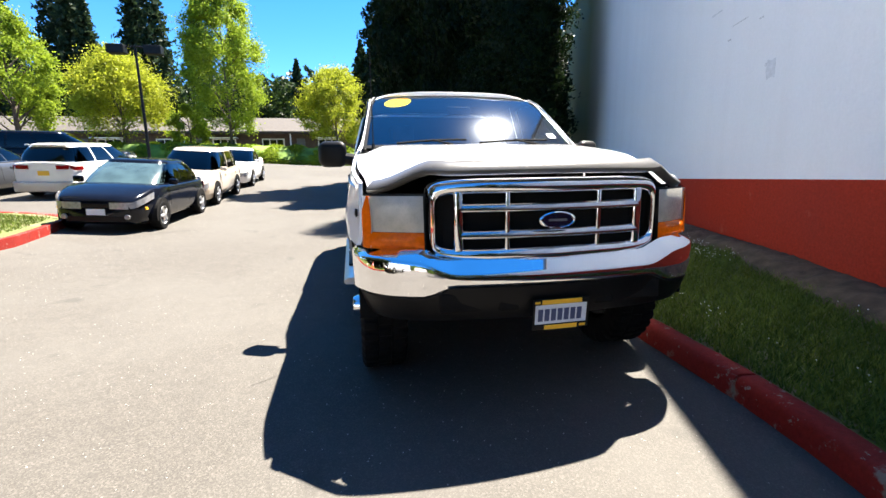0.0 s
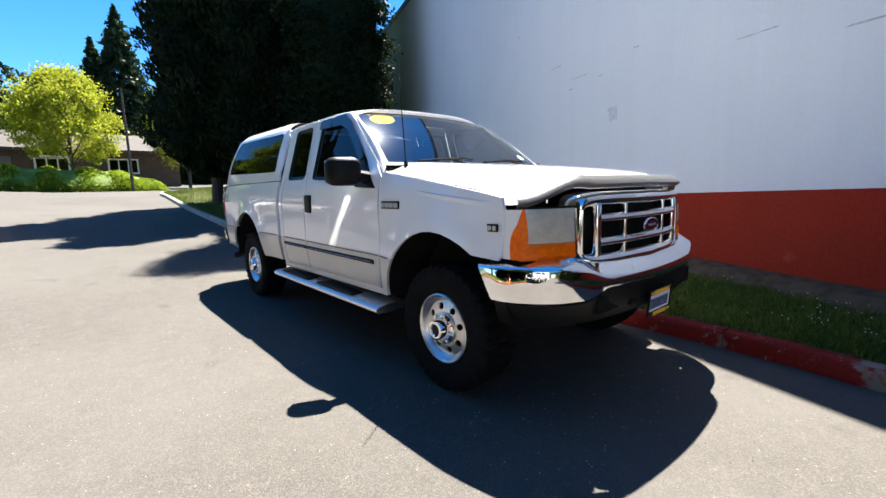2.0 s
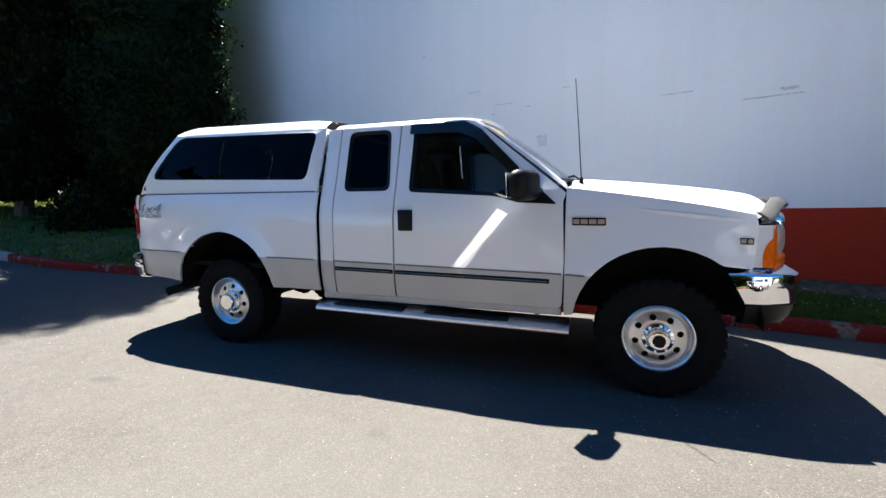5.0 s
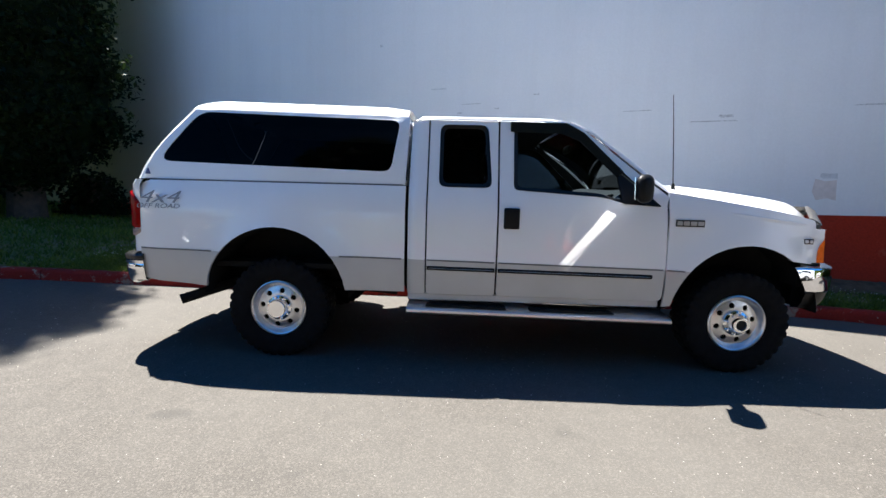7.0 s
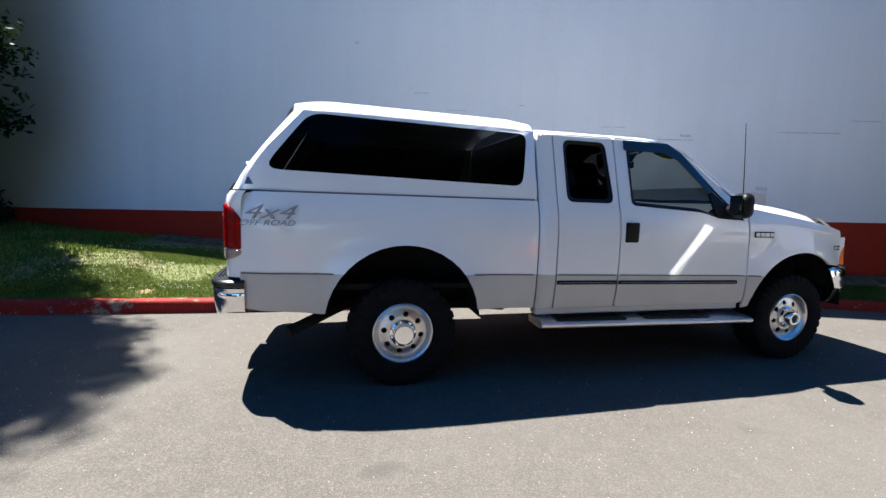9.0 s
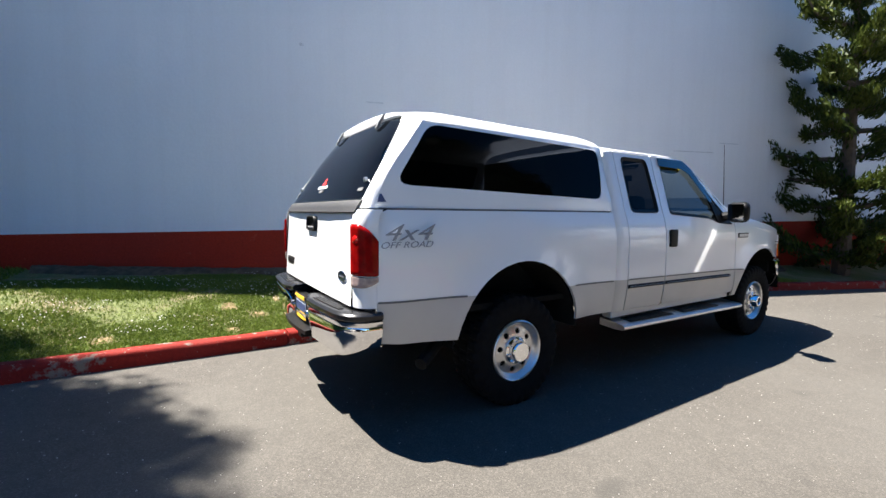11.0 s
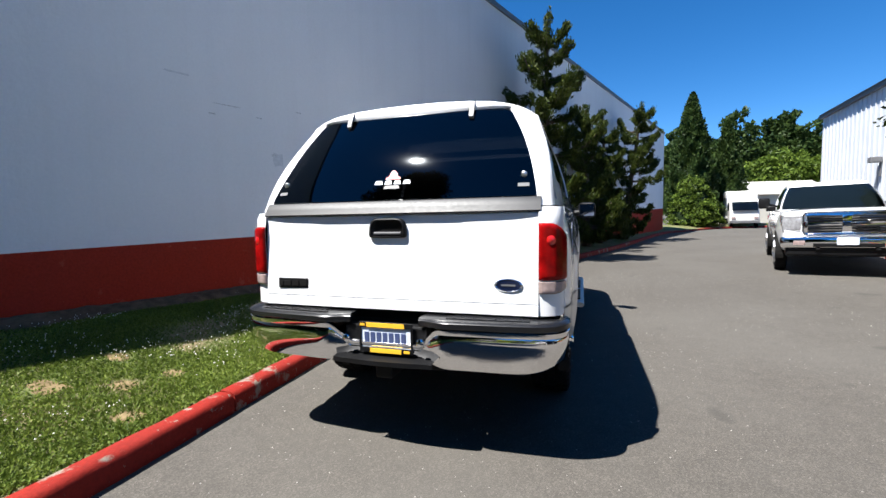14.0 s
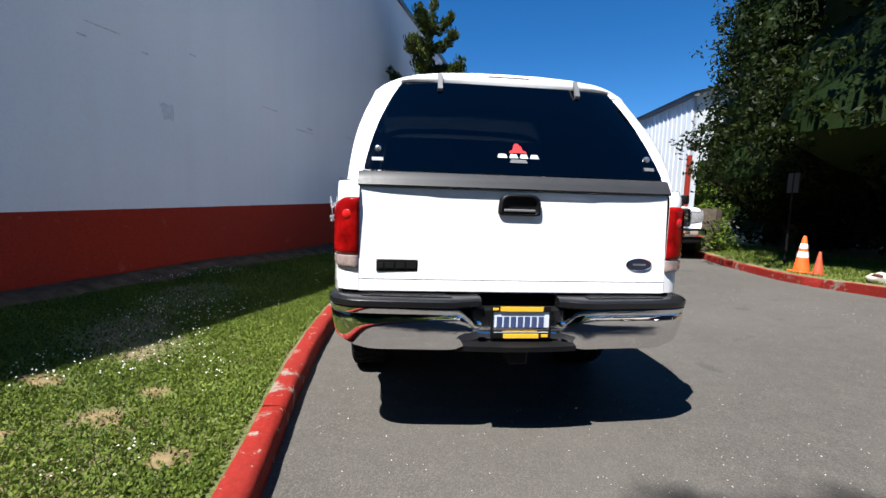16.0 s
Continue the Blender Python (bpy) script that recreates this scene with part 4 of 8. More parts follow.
part("valance", sweep(VAL, lambda x, y: [(-0.03, bumper_foot(x) + 0.02), (-0.004, bumper_foot(x) - 0.004), (-0.012, 0.64), (-0.03, 0.58), (-0.06, 0.535), (-0.12, 0.525), (-0.12, 0.72)], False), M_BLACK, bumper, "black plastic lower valance", True, 45)
for x0, x1 in ((-0.60, -0.36), (0.36, 0.60), (-0.31, -0.20), (0.20, 0.31)):
    yy = min(front_y(0), -0.885) + 0.03 * (abs(x0 + x1)) ** 2
    part("intake_opening", boxed(x0, yy - 0.004, 0.585, x1, yy + 0.06, 0.69, 0.012), M_DARK, bumper)


def plate(m, parent):
    """A plate in a yellow and black dealer frame; the characters are plain bars."""
    p = part("number_plate", boxed(-0.153, 0.0, -0.077, 0.153, 0.006, 0.077, 0.002), M_PLATE, parent, "pale plate in a yellow and black frame")
    p.matrix_local = m
    bm = bmesh.new()
    box(bm, -0.163, -0.006, 0.054, 0.163, 0.004, 0.086, 0.003)
    box(bm, -0.163, -0.006, -0.088, 0.163, 0.004, -0.058, 0.003)
    box(bm, -0.163, -0.006, -0.06, -0.151, 0.004, 0.056)
    box(bm, 0.151, -0.006, -0.06, 0.163, 0.004, 0.056)
    part("plate_frame", bm, M_BLACK, p)
    for q in ((-0.115, 0.058, 0.115, 0.083), (-0.095, -0.086, 0.095, -0.062), (-0.155, 0.064, -0.125, 0.076), (0.11, -0.080, 0.145, -0.066)):
        part("lettering_bar", boxed(q[0], -0.0095, q[1], q[2], -0.004, q[3]), M_ORANGE, p)
    for k in range(7):
        x = -0.131 + k * 0.0375
        part("character_bar", boxed(x, -0.003, -0.040, x + 0.027, 0.002, 0.028), M_INK, p)
    return p


plate(pose(0.0, -0.915, 0.565, 5) @ Matrix.Scale(0.92, 4), bumper)

# wipers, antenna, badges
for x0, x1 in ((-0.62, -0.08), (0.02, 0.62)):
    bm = bmesh.new()
    pts = []
    for k in range(7):
        q = k / 6
        xx = x0 + (x1 - x0) * q
        pts.append(windshield_point(xx / 0.87, 0.045 + 0.05 * math.sin(math.pi * q * 0.6)) + Vector((0, -0.02, 0.014)))
    tube(bm, pts, 0.008, 6)
    tube(bm, [pts[3] + Vector((0, -0.006, 0.006)), Vector((x1 - 0.05, 0.505, 1.45))], 0.007, 6)
    part("wiper", bm, M_DARK, truck, "black wiper at rest")
bm = bmesh.new()
tube(bm, [(-0.812, 0.51, 1.41), (-0.812, 0.512, 1.468)], [0.02, 0.012], 10)
tube(bm, [(-0.812, 0.512, 1.468), (-0.811, 0.535, 1.78), (-0.808, 0.565, 2.14)], [0.0045, 0.0035, 0.0025], 6)
part("antenna", bm, M_BLACK, truck, "thin black whip antenna", True)


def flank_badge(name, y0, y1, z0, z1, bars, label):
    """A raised plate with plain raised bars, on both flanks."""
    for flip in (False, True):
        bm = bmesh.new()
        box(bm, -0.007, y0, z0, 0.004, y1, z1, 0.003)
        ym, zm = (y0 + y1) / 2, (z0 + z1) / 2
        for v in bm.verts:
            v.co.x += bend_body(ym, zm) - 0.002
        b = part(name, mirror_x(bm) if flip else bm, M_BLACK, truck, label)
        bm = bmesh.new()
        for a, c in bars:
            box(bm, -0.012, y0 + (y1 - y0) * a, z0 + (z1 - z0) * 0.2, -0.004, y0 + (y1 - y0) * c, z0 + (z1 - z0) * 0.8, 0.001)
        for v in bm.verts:
            v.co.x += bend_body(ym, zm) - 0.002
        part("badge_bar", mirror_x(bm) if flip else bm, M_BADGE, b)


flank_badge("fender_badge", 0.345, 0.555, 1.143, 1.195, ((0.04, 0.24), (0.28, 0.5), (0.54, 0.75), (0.79, 0.97)), "black and silver badge")
flank_badge("engine_badge", -0.49, -0.415, 1.035, 1.075, ((0.1, 0.4), (0.55, 0.9)), "small dark badge")

# a pressed crease over the front wheel arch
def make_crease():
    bm = bmesh.new()
    rows = []
    for q in steps(0, 1, 14):
        y, z, e = 0.16 - 0.60 * q, 1.258 - 0.07 * q, math.sin(math.pi * q) ** 0.5
        x = bend_body(y, z)
        rows.append([bm.verts.new(p) for p in ((x + 0.004, y, z + 0.004), (x - 0.009 * e, y, z), (x - 0.0105 * e, y, z - 0.004), (x + 0.003, y, z - 0.05))])
    for a, b in zip(rows, rows[1:]):
        for k in range(3):
            bm.faces.new((a[k], a[k + 1], b[k + 1], b[k]))
    return bm


mirrored("fender_crease", make_crease, M_WHITE, truck)

# door furniture
for q, flip in zip(fd, (False, True)):
    bm = boxed(-0.016, 1.722, 1.088, 0.01, 1.842, 1.248, 0.012, 3)
    for v in bm.verts:
        v.co.x += bend_body(1.78, 1.17)
    h = part("door_handle", mirror_x(bm) if flip else bm, M_BLACK, q, "black paddle handle", True, 50)
    # rain visor over the glass
    bm = sheet(rounded([(1.80, 1.835), (1.40, 1.828), (1.27, 1.775), (0.985, 1.50), (0.93, 1.545), (1.23, 1.845), (1.36, 1.915), (1.80, 1.915)], 0.01), [], lambda y, z: bend_body(y, z) - 0.014, [1.0, 1.2, 1.4, 1.6], [1.6, 1.7, 1.8, 1.88], 0.004)
    part("rain_visor", mirror_x(bm) if flip else bm, M_VISOR, q, "smoked rain visor", True)
    # mirror on its arm, with the patch that carries it
    bm = bmesh.new()
    tube(bm, [(-0.93, 0.80, 1.36), (-1.0, 0.81, 1.375), (-1.06, 0.82, 1.385)], [0.05, 0.045, 0.04], 10)
    mm = part("door_mirror", mirror_x(bm) if flip else bm, M_BLACK, q, "black folding door mirror", True)
    bm = boxed(-1.235, 0.745, 1.31, -1.01, 0.875, 1.515, 0.06, 4)
    for v in bm.verts:
        v.co.y += 0.42 * (-1.01 - v.co.x)
    part("mirror_housing", mirror_x(bm) if flip else bm, M_BLACK, mm, "", True, 50)
    bm = boxed(-0.095, -0.003, -0.08, 0.095, 0.003, 0.08)
    bm.transform(pose(-1.1225, 0.926, 1.4125, -3, 0, -22.8))
    part("mirror_glass", mirror_x(bm) if flip else bm, M_MIRROR, mm)
    bm = sheet(rounded([(0.66, 1.287), (0.95, 1.30), (0.985, 1.55)], 0.02), [], lambda y, z: bend_body(y, z) - 0.006, [], [], 0.02)
    part("mirror_patch", mirror_x(bm) if flip else bm, M_BLACK, q)


def strip(y0, y1, z0, z1, out, n=12):
    bm = bmesh.new()
    zm = lambda y: 0.752 + 0.011 * (y - 0.7)
    prof = [(0.0, z0), (out, z0 + 0.006), (out + 0.004, (z0 + z1) / 2), (out, z1 - 0.006), (0.0, z1)]
    rows = [[bm.verts.new((bend_body(y, 0.76) - o, y, zm(y) + z)) for o, z in prof] for y in steps(y0, y1, n)]
    for a, b in zip(rows, rows[1:]):
        for j in range(4):
            bm.faces.new((a[j], a[j + 1], b[j + 1], b[j]))
    bm.faces.new(rows[0])
    bm.faces.new(rows[-1][::-1])
    return bm


for doors, y0, y1 in ((fd, 0.70, 1.872), (rd, 1.898, 2.42)):
    for q, flip in zip(doors, (False, True)):
        b = strip(y0, y1, -0.017, 0.017, 0.010)
        s = part("body_moulding", mirror_x(b) if flip else b, M_BLACK, q, "black moulding with a chrome insert", True)
        b = strip(y0 + 0.012, y1 - 0.012, -0.008, 0.008, 0.013)
        part("chrome_insert", mirror_x(b) if flip else b, M_INSERT, s, "", True)


def pinstripe(y0, y1):
    bm = bmesh.new()
    (ya, za), (yb, zb) = TWO_TONE
    f = lambda y: za + (zb - za) * (y - ya) / (yb - ya)
    rows = [[bm.verts.new((bend_body(y, f(y)) - 0.003, y, f(y) + o)) for o in (-0.006, 0.006)] for y in steps(y0, y1, 16)]
    for a, b in zip(rows, rows[1:]):
        bm.faces.new((a[0], a[1], b[1], b[0]))
    return bm


for y0, y1 in ((0.47, 0.595), (0.62, 1.87), (1.9, 2.42), (2.62, 3.10), (4.10, 4.69)):
    mirrored("pinstripe", lambda: pinstripe(y0, y1), M_GREYRUB, truck)

# running boards
for sx in (-1, 1):
    bm = bmesh.new()
    ys = smooth_line([(0.56, 0.0), (0.62, 0.0), (0.85, 0.0), (2.3, 0.0), (2.575, 0.0)], 0.06)
    prof = [(-0.84, 0.478), (-1.0, 0.468), (-1.06, 0.460), (-1.08, 0.446), (-1.082, 0.428), (-1.065, 0.414), (-0.98, 0.41), (-0.84, 0.42)]
    rows = [[bm.verts.new((sx * -x if sx > 0 else x, p[0], z + p[1] + 0.012 * (p[0] - 1.5))) for x, z in prof] for p in ys]
    for a, b in zip(rows, rows[1:]):
        for j in range(len(prof)):
            bm.faces.new((a[j], a[(j + 1) % len(prof)], b[(j + 1) % len(prof)], b[j]))
    bm.faces.new(rows[0])
    bm.faces.new(rows[-1][::-1])
    rb = part("running_board", bm, M_ALU, truck, "bright aluminium running board with black treads", True, 40)
    for y0, y1 in ((0.98, 1.62), (1.80, 2.42)):
        pad = boxed(-1.045, y0, 0.462, -0.87, y1, 0.474, 0.004)
        for k in range(4):
            box(pad, -1.03 + 0.042 * k, y0 + 0.02, 0.472, -1.01 + 0.042 * k, y1 - 0.02, 0.478)
        for v in pad.verts:
            v.co.z += 0.012 * (v.co.y - 1.5) - 0.05 * (v.co.x + 0.96)
        part("tread_pad", mirror_x(pad) if sx > 0 else pad, M_BLACK, rb)
    for y in (0.8, 1.5, 2.3):
        b = bmesh.new()
        tube(b, [(sx * 0.95, y, 0.40), (sx * 0.70, y, 0.52)], 0.02, 6)
        part("bracket", b, M_DARK, rb)


# wheels
def make_tyre():
    """Tyre as one skin; the tread blocks and shoulder lugs rise from it."""
    prof = [(0.222, -0.11), (0.25, -0.128), (0.30, -0.136), (0.335, -0.135), (0.352, -0.132), (0.372, -0.128), (0.384, -0.12), (0.388, -0.105), (0.389, -0.052), (0.389, -0.040), (0.39, -0.034), (0.39, 0.034), (0.389, 0.040), (0.389, 0.052), (0.388, 0.105), (0.384, 0.12), (0.372, 0.128), (0.352, 0.132), (0.335, 0.135), (0.30, 0.136), (0.25, 0.128), (0.222, 0.11)]
    shift = {6: 0, 7: 0, 8: 0, 10: 2, 11: 2, 13: 0, 14: 0, 15: 0}
    side = {4: -1, 5: -1, 16: 1, 17: 1}
    seg = 34 * 6
    bm = bmesh.new()
    rings = []
    for k, (r, x) in enumerate(prof):
        row = []
        for j in range(seg):
            rr, xx = r, x
            if k in shift and (j + shift[k]) % 6 < 4:
                rr += 0.013
            if k in side and j % 6 < 3:
                xx += side[k] * 0.007
            a = 2 * math.pi * j / seg
            row.append(bm.verts.new((xx, rr * math.cos(a), rr * math.sin(a))))
        rings.append(row)
    for a, b in zip(rings, rings[1:]):
        for j in range(seg):
            bm.faces.new((a[j], a[(j + 1) % seg], b[(j + 1) % seg], b[j]))
    return bm


def make_rim():
    """Outer face towards -x: a dished disc with eight round holes, and a rolled lip."""
    bm = bmesh.new()
    outer = [(0.178 * math.cos(a), 0.178 * math.sin(a)) for a in [2 * math.pi * i / 64 for i in range(64)]]
    holes = []
    for k in range(8):
        a0 = 2 * math.pi * (k + 0.5) / 8
        holes.append([(0.138 * math.cos(a0) + 0.0215 * math.cos(b), 0.138 * math.sin(a0) + 0.0215 * math.sin(b)) for b in [2 * math.pi * i / 14 for i in range(14)]])

    def dish(y, z):
        r = math.hypot(y, z)
        return -0.098 + 0.018 * max(0, min(1, (r - 0.10) / 0.078)) ** 1.5

    disc = sheet(outer, holes, dish, (), (), 0.012)
    tmp = bpy.data.meshes.new("tmp")
    disc.to_mesh(tmp)
    disc.free()
    bm.from_mesh(tmp)
    bpy.data.meshes.remove(tmp)
    lathe(bm, [(0.176, -0.081), (0.186, -0.088), (0.196, -0.108), (0.204, -0.122), (0.214, -0.127), (0.222, -0.122), (0.224, -0.108), (0.215, -0.09), (0.20, -0.06), (0.195, 0.10)], 64)
    return bm


def make_hub(front):
    bm = bmesh.new()
    if front:
        lathe(bm, [(0.10, -0.098), (0.098, -0.112), (0.078, -0.122), (0.066, -0.165), (0.06, -0.178), (0.046, -0.182), (0.040, -0.18), (0.034, -0.165), (0.0, -0.163)], 32)
    else:
        lathe(bm, [(0.10, -0.098), (0.098, -0.11), (0.080, -0.118), (0.074, -0.155), (0.066, -0.165), (0.0, -0.168)], 32)
    for k in range(8):
        a = 2 * math.pi * k / 8
        m = Matrix.Translation((0, 0.088 * math.cos(a), 0.088 * math.sin(a)))
        lathe(bm, [(0.011, -0.10), (0.0115, -0.126), (0.008, -0.133), (0.0, -0.134)], 8, m)
    return bm


tyre_me, rim_me, drum_me = None, None, None
hub_me = {}
for front in (True, False):
    for sx in (-1, 1):
        y = 0.0 if front else WHEELBASE
        rot = pose(sx * 0.835, y, HUB, 9 if front else 31, 0, 0) @ (Matrix() if sx < 0 else Matrix.Rotation(math.pi, 4, "Z"))
        if tyre_me is None:
            w = part("wheel", make_tyre(), M_RUBBER, truck, "knobbly tyre on a polished eight-hole wheel", True, 40)
            tyre_me = w.data
            r = part("rim", make_rim(), M_ALU, w, "polished aluminium eight-hole rim", True, 40)
            rim_me = r.data
            b = bmesh.new()
            lathe(b, [(0.195, 0.0), (0.19, -0.06), (0.0, -0.07)], 32)
            d = part("brake_drum", b, M_DARK, w)
            drum_me = d.data
        else:
            w = new("wheel", tyre_me)
            w.parent = truck
            w["label"] = "knobbly tyre on a polished eight-hole wheel"
            for nm, me in (("rim", rim_me), ("brake_drum", drum_me)):
                o = new(nm, me)
                o.parent = w
        w.matrix_local = rot
        if front not in hub_me:
            h = part("hub", make_hub(front), M_CHROME, w, "chrome hub with lug nuts", True, 40)
            hub_me[front] = h.data
        else:
            h = new("hub", hub_me[front])
            h.parent = w
        if front:
            b = bmesh.new()
            lathe(b, [(0.036, -0.166), (0.034, -0.17), (0.0, -0.171)], 20)
            part("hub_cap", b, M_BLACK, w)

# underside, wheel housings, bed
bm = bmesh.new()
box(bm, -0.45, -0.62, 0.50, -0.36, 4.70, 0.66, 0.01)
box(bm, 0.36, -0.62, 0.50, 0.45, 4.70, 0.66, 0.01)
for y in (-0.5, 0.9, 2.0, 3.2, 4.4):
    box(bm, -0.36, y, 0.5, 0.36, y + 0.12, 0.62)
part("chassis", bm, M_DARK, truck, "dark steel frame")
for y in (0.0, WHEELBASE):
    bm = bmesh.new()
    tube(bm, [(-0.75, y, HUB), (0.75, y, HUB)], 0.055, 10)
    lathe(bm, [(0.0, -0.16), (0.1, -0.12), (0.15, 0.0), (0.1, 0.12), (0.0, 0.16)], 16, Matrix.Translation((0.12 if y else 0.3, y, HUB)))
    part("axle", bm, M_DARK, truck)
# solid dark box, added unseen, stops light leaking through the wheel wells
bm = boxed(-0.62, -0.60, 0.56, 0.62, 0.58, 1.12)
part("engine_bay_filler", bm, M_DARK, truck)
# unseen panels added to keep sunlight from leaking through the nose
part("nose_light_block", boxed(-0.60, -0.70, 0.60, 0.60, -0.66, 1.19), M_DARK, truck)
for sx in (-1, 1):
    part("lamp_light_block", boxed(min(sx * 0.58, sx * 0.90), -0.49, 0.70, max(sx * 0.58, sx * 0.90), -0.45, 1.14), M_DARK, truck)
for y in (0.0, WHEELBASE):
    for sx in (-1, 1):
        bm = bmesh.new()
        pts = [(math.cos(a), math.sin(a)) for a in steps(math.pi * 0.985, math.pi * 0.015, 20)]
        grid(bm, pts, [0.60, 0.975], lambda p, x: (sx * x, y + p[0] * 0.575, 0.48 + p[1] * 0.575))
        vs = [bm.verts.new((sx * 0.60, y + c * 0.575, 0.48 + s * 0.575)) for c, s in pts]
        bm.faces.new(vs)
        part("wheel_housing", bm, M_DARK, truck)
bm = bmesh.new()
box(bm, -0.90, 2.62, 0.72, 0.90, 4.74, 0.76)
box(bm, -0.90, 2.60, 0.60, 0.90, 2.63, 1.40)
box(bm, -0.935, 2.62, 1.385, -0.86, 4.72, 1.40)
box(bm, 0.86, 2.62, 1.385, 0.935, 4.72, 1.40)
part("bed_floor", bm, M_DARK, truck)
for sx in (-1, 1):
    part("rocker", boxed(min(sx * 0.86, sx * 0.955), 0.615, 0.505, max(sx * 0.86, sx * 0.955), 2.57, 0.564, 0.012), M_TAN, truck)
bm = bmesh.new()
tube(bm, [(-0.60, 2.7, 0.5), (-0.62, 3.9, 0.60), (-0.74, 4.08, 0.55), (-0.955, 4.40, 0.445)], 0.04, 10)
part("exhaust_pipe", bm, M_DARK, truck)
bm = bmesh.new()
box(bm, -0.05, 4.70, 0.455, 0.05, 4.90, 0.53, 0.01)
box(bm, -0.3, 4.64, 0.46, 0.3, 4.72, 0.54, 0.01)
part("tow_hitch", bm, M_BLACK, truck, "black receiver hitch")

# tail: gate, lamps, bumper
bm = bmesh.new()


def gate_y(x, z):
    return 4.80 - 0.010 * (x / 0.83) ** 2 - 0.06 * (z - 1.1)


grid(bm, steps(-0.842, 0.842, 24), [0.823, 0.83, 0.884, 0.888, 0.892, 0.95, 1.02, 1.1, 1.18, 1.22, 1.26, 1.30, 1.335, 1.365, 1.376], lambda x, z: (x, gate_y(x, z) - (0.012 if z < 0.825 or z > 1.37 else 0) - (0.007 if 0.887 < z < 0.89 else 0) - (0.004 * math.exp(-((z - 1.30) / 0.035) ** 2) if abs(x) < 0.45 else 0), z))
gate = part("tailgate", bm, M_WHITE, truck, "white tailgate with badges and a black latch", True, 25)
bm = bmesh.new()
LATCH = rounded([(-0.119, 1.240), (0.119, 1.240), (0.108, 1.352), (-0.108, 1.352)], [0.025, 0.025, 0.075, 0.075])
lv = [[bm.verts.new((x * k, y, 1.296 + (z - 1.296) * k)) for x, z in LATCH] for y, k in ((4.778, 1.0), (4.802, 1.0), (4.810, 0.94), (4.812, 0.86), (4.796, 0.80), (4.792, 0.70))]
for a, c in zip(lv, lv[1:]):
    for j in range(len(a)):
        bm.faces.new((a[j], a[(j + 1) % len(a)], c[(j + 1) % len(a)], c[j]))
bm.faces.new(lv[-1])
bmesh.ops.recalc_face_normals(bm, faces=bm.faces[:])
latch = part("tailgate_latch", bm, M_BLACK, gate, "black paddle latch", True, 50)
part("latch_lip", boxed(-0.085, 4.790, 1.258, 0.085, 4.808, 1.274, 0.005), M_GREYRUB, latch, "grey strip along the paddle's lower lip")
oval("gate_emblem", pose(-0.688, 4.798, 0.988) @ pose(0, 0, 0, 0, 0, 180), 0.075, 0.036, gate, "chrome-rimmed dark oval emblem")
b = part("gate_badge", boxed(0.537, 4.782, 0.932, 0.752, 4.808, 0.994, 0.004), M_BLACK, gate, "black badge with raised dark bars")
bm = bmesh.new()
for a, c in ((0.745, 0.715), (0.708, 0.66), (0.65, 0.603), (0.596, 0.545)):
    box(bm, c, 4.805, 0.948, a, 4.812, 0.978, 0.001)
part("badge_bar", bm, M_DARK, b)


CORNER = [(-0.844, 4.795), (-0.88, 4.791), (-0.917, 4.777), (-0.945, 4.752), (-0.962, 4.718), (-0.967, 4.682)]


def make_corner_post():
    """The bed's rear corner behind the lamp, up to the rail."""
    bm = bmesh.new()
    grid(bm, list(range(6)), [0.83, 0.93, 1.0, 1.1, 1.2, 1.3, 1.36, 1.396], lambda i, z: (CORNER[i][0], CORNER[i][1] - 0.03 * max(0, (z - 1.33) / 0.066) ** 2, z))
    bm.faces.new([bm.verts.new((x, y - 0.03, 1.396)) for x, y in CORNER] + [bm.verts.new((-0.834, 4.66, 1.396))])
    return bm


mirrored("bed_corner", make_corner_post, M_WHITE, truck, "", True, 50)


def make_tail_lamp(z0, z1, out, i0=0.0, i1=5.0):
    """A lens wrapped round the bed's corner; its outer top and foot are cut round."""
    bm = bmesh.new()
    upper_lens = z1 > 1.2

    def f(i, q):
        k = min(4, int(i))
        (xa, ya), (xb, yb) = CORNER[k], CORNER[k + 1]
        x, y = xa + (xb - xa) * (i - k), ya + (yb - ya) * (i - k)
        rim = min(1, (i - i0) / 0.35, (i1 - i) / 0.35, q / 0.05 if upper_lens else q / 0.15, (1 - q) / 0.05)
        e = 0.003 + (out - 0.003) * math.sqrt(max(0.0, rim))
        top = z1 - (0.10 * max(0, (i - 1.2) / 3.8) ** 2.2 if upper_lens else 0)
        low = z0 + (0.04 * max(0, (i - 2) / 3) ** 2 if z1 < 1.03 else 0)
        ang = math.pi / 2 * i / 5
        return (x - e * math.sin(ang), y + e * math.cos(ang), low + (top - low) * q)

    return grid(bm, steps(i0, i1, 20), [0, 0.02, 0.05, 0.1, 0.2, 0.4, 0.6, 0.8, 0.9, 0.95, 0.98, 1], f)


M_GLINT = simple("bright_red_glint", (0.6, 0.012, 0.01), 0.15, coat=1.0, vary=0.2, scale=40)
tails = mirrored("tail_lamp", lambda: make_tail_lamp(1.016, 1.312, 0.018), M_REDLENS, truck, "red wrap-round tail lamp", True, 60)
for q, flip in zip(tails, (False, True)):
    b = make_tail_lamp(0.946, 1.012, 0.016)
    part("reversing_lens", mirror_x(b) if flip else b, M_CLEARLENS, q, "clear reversing lens", True, 60)
    # bright red bead painted where the sun glints on the lens
    b = bmesh.new()
    lathe(b, [(0.026, 0.0), (0.02, 0.005), (0.0, 0.007)], 16, Matrix.Translation((-0.908, 4.798, 1.225)) @ Matrix.Rotation(math.radians(115), 4, "Z"))
    part("lens_glint", mirror_x(b) if flip else b, M_GLINT, q, "bright red bead painted as the lens's sun glint", True, 60)

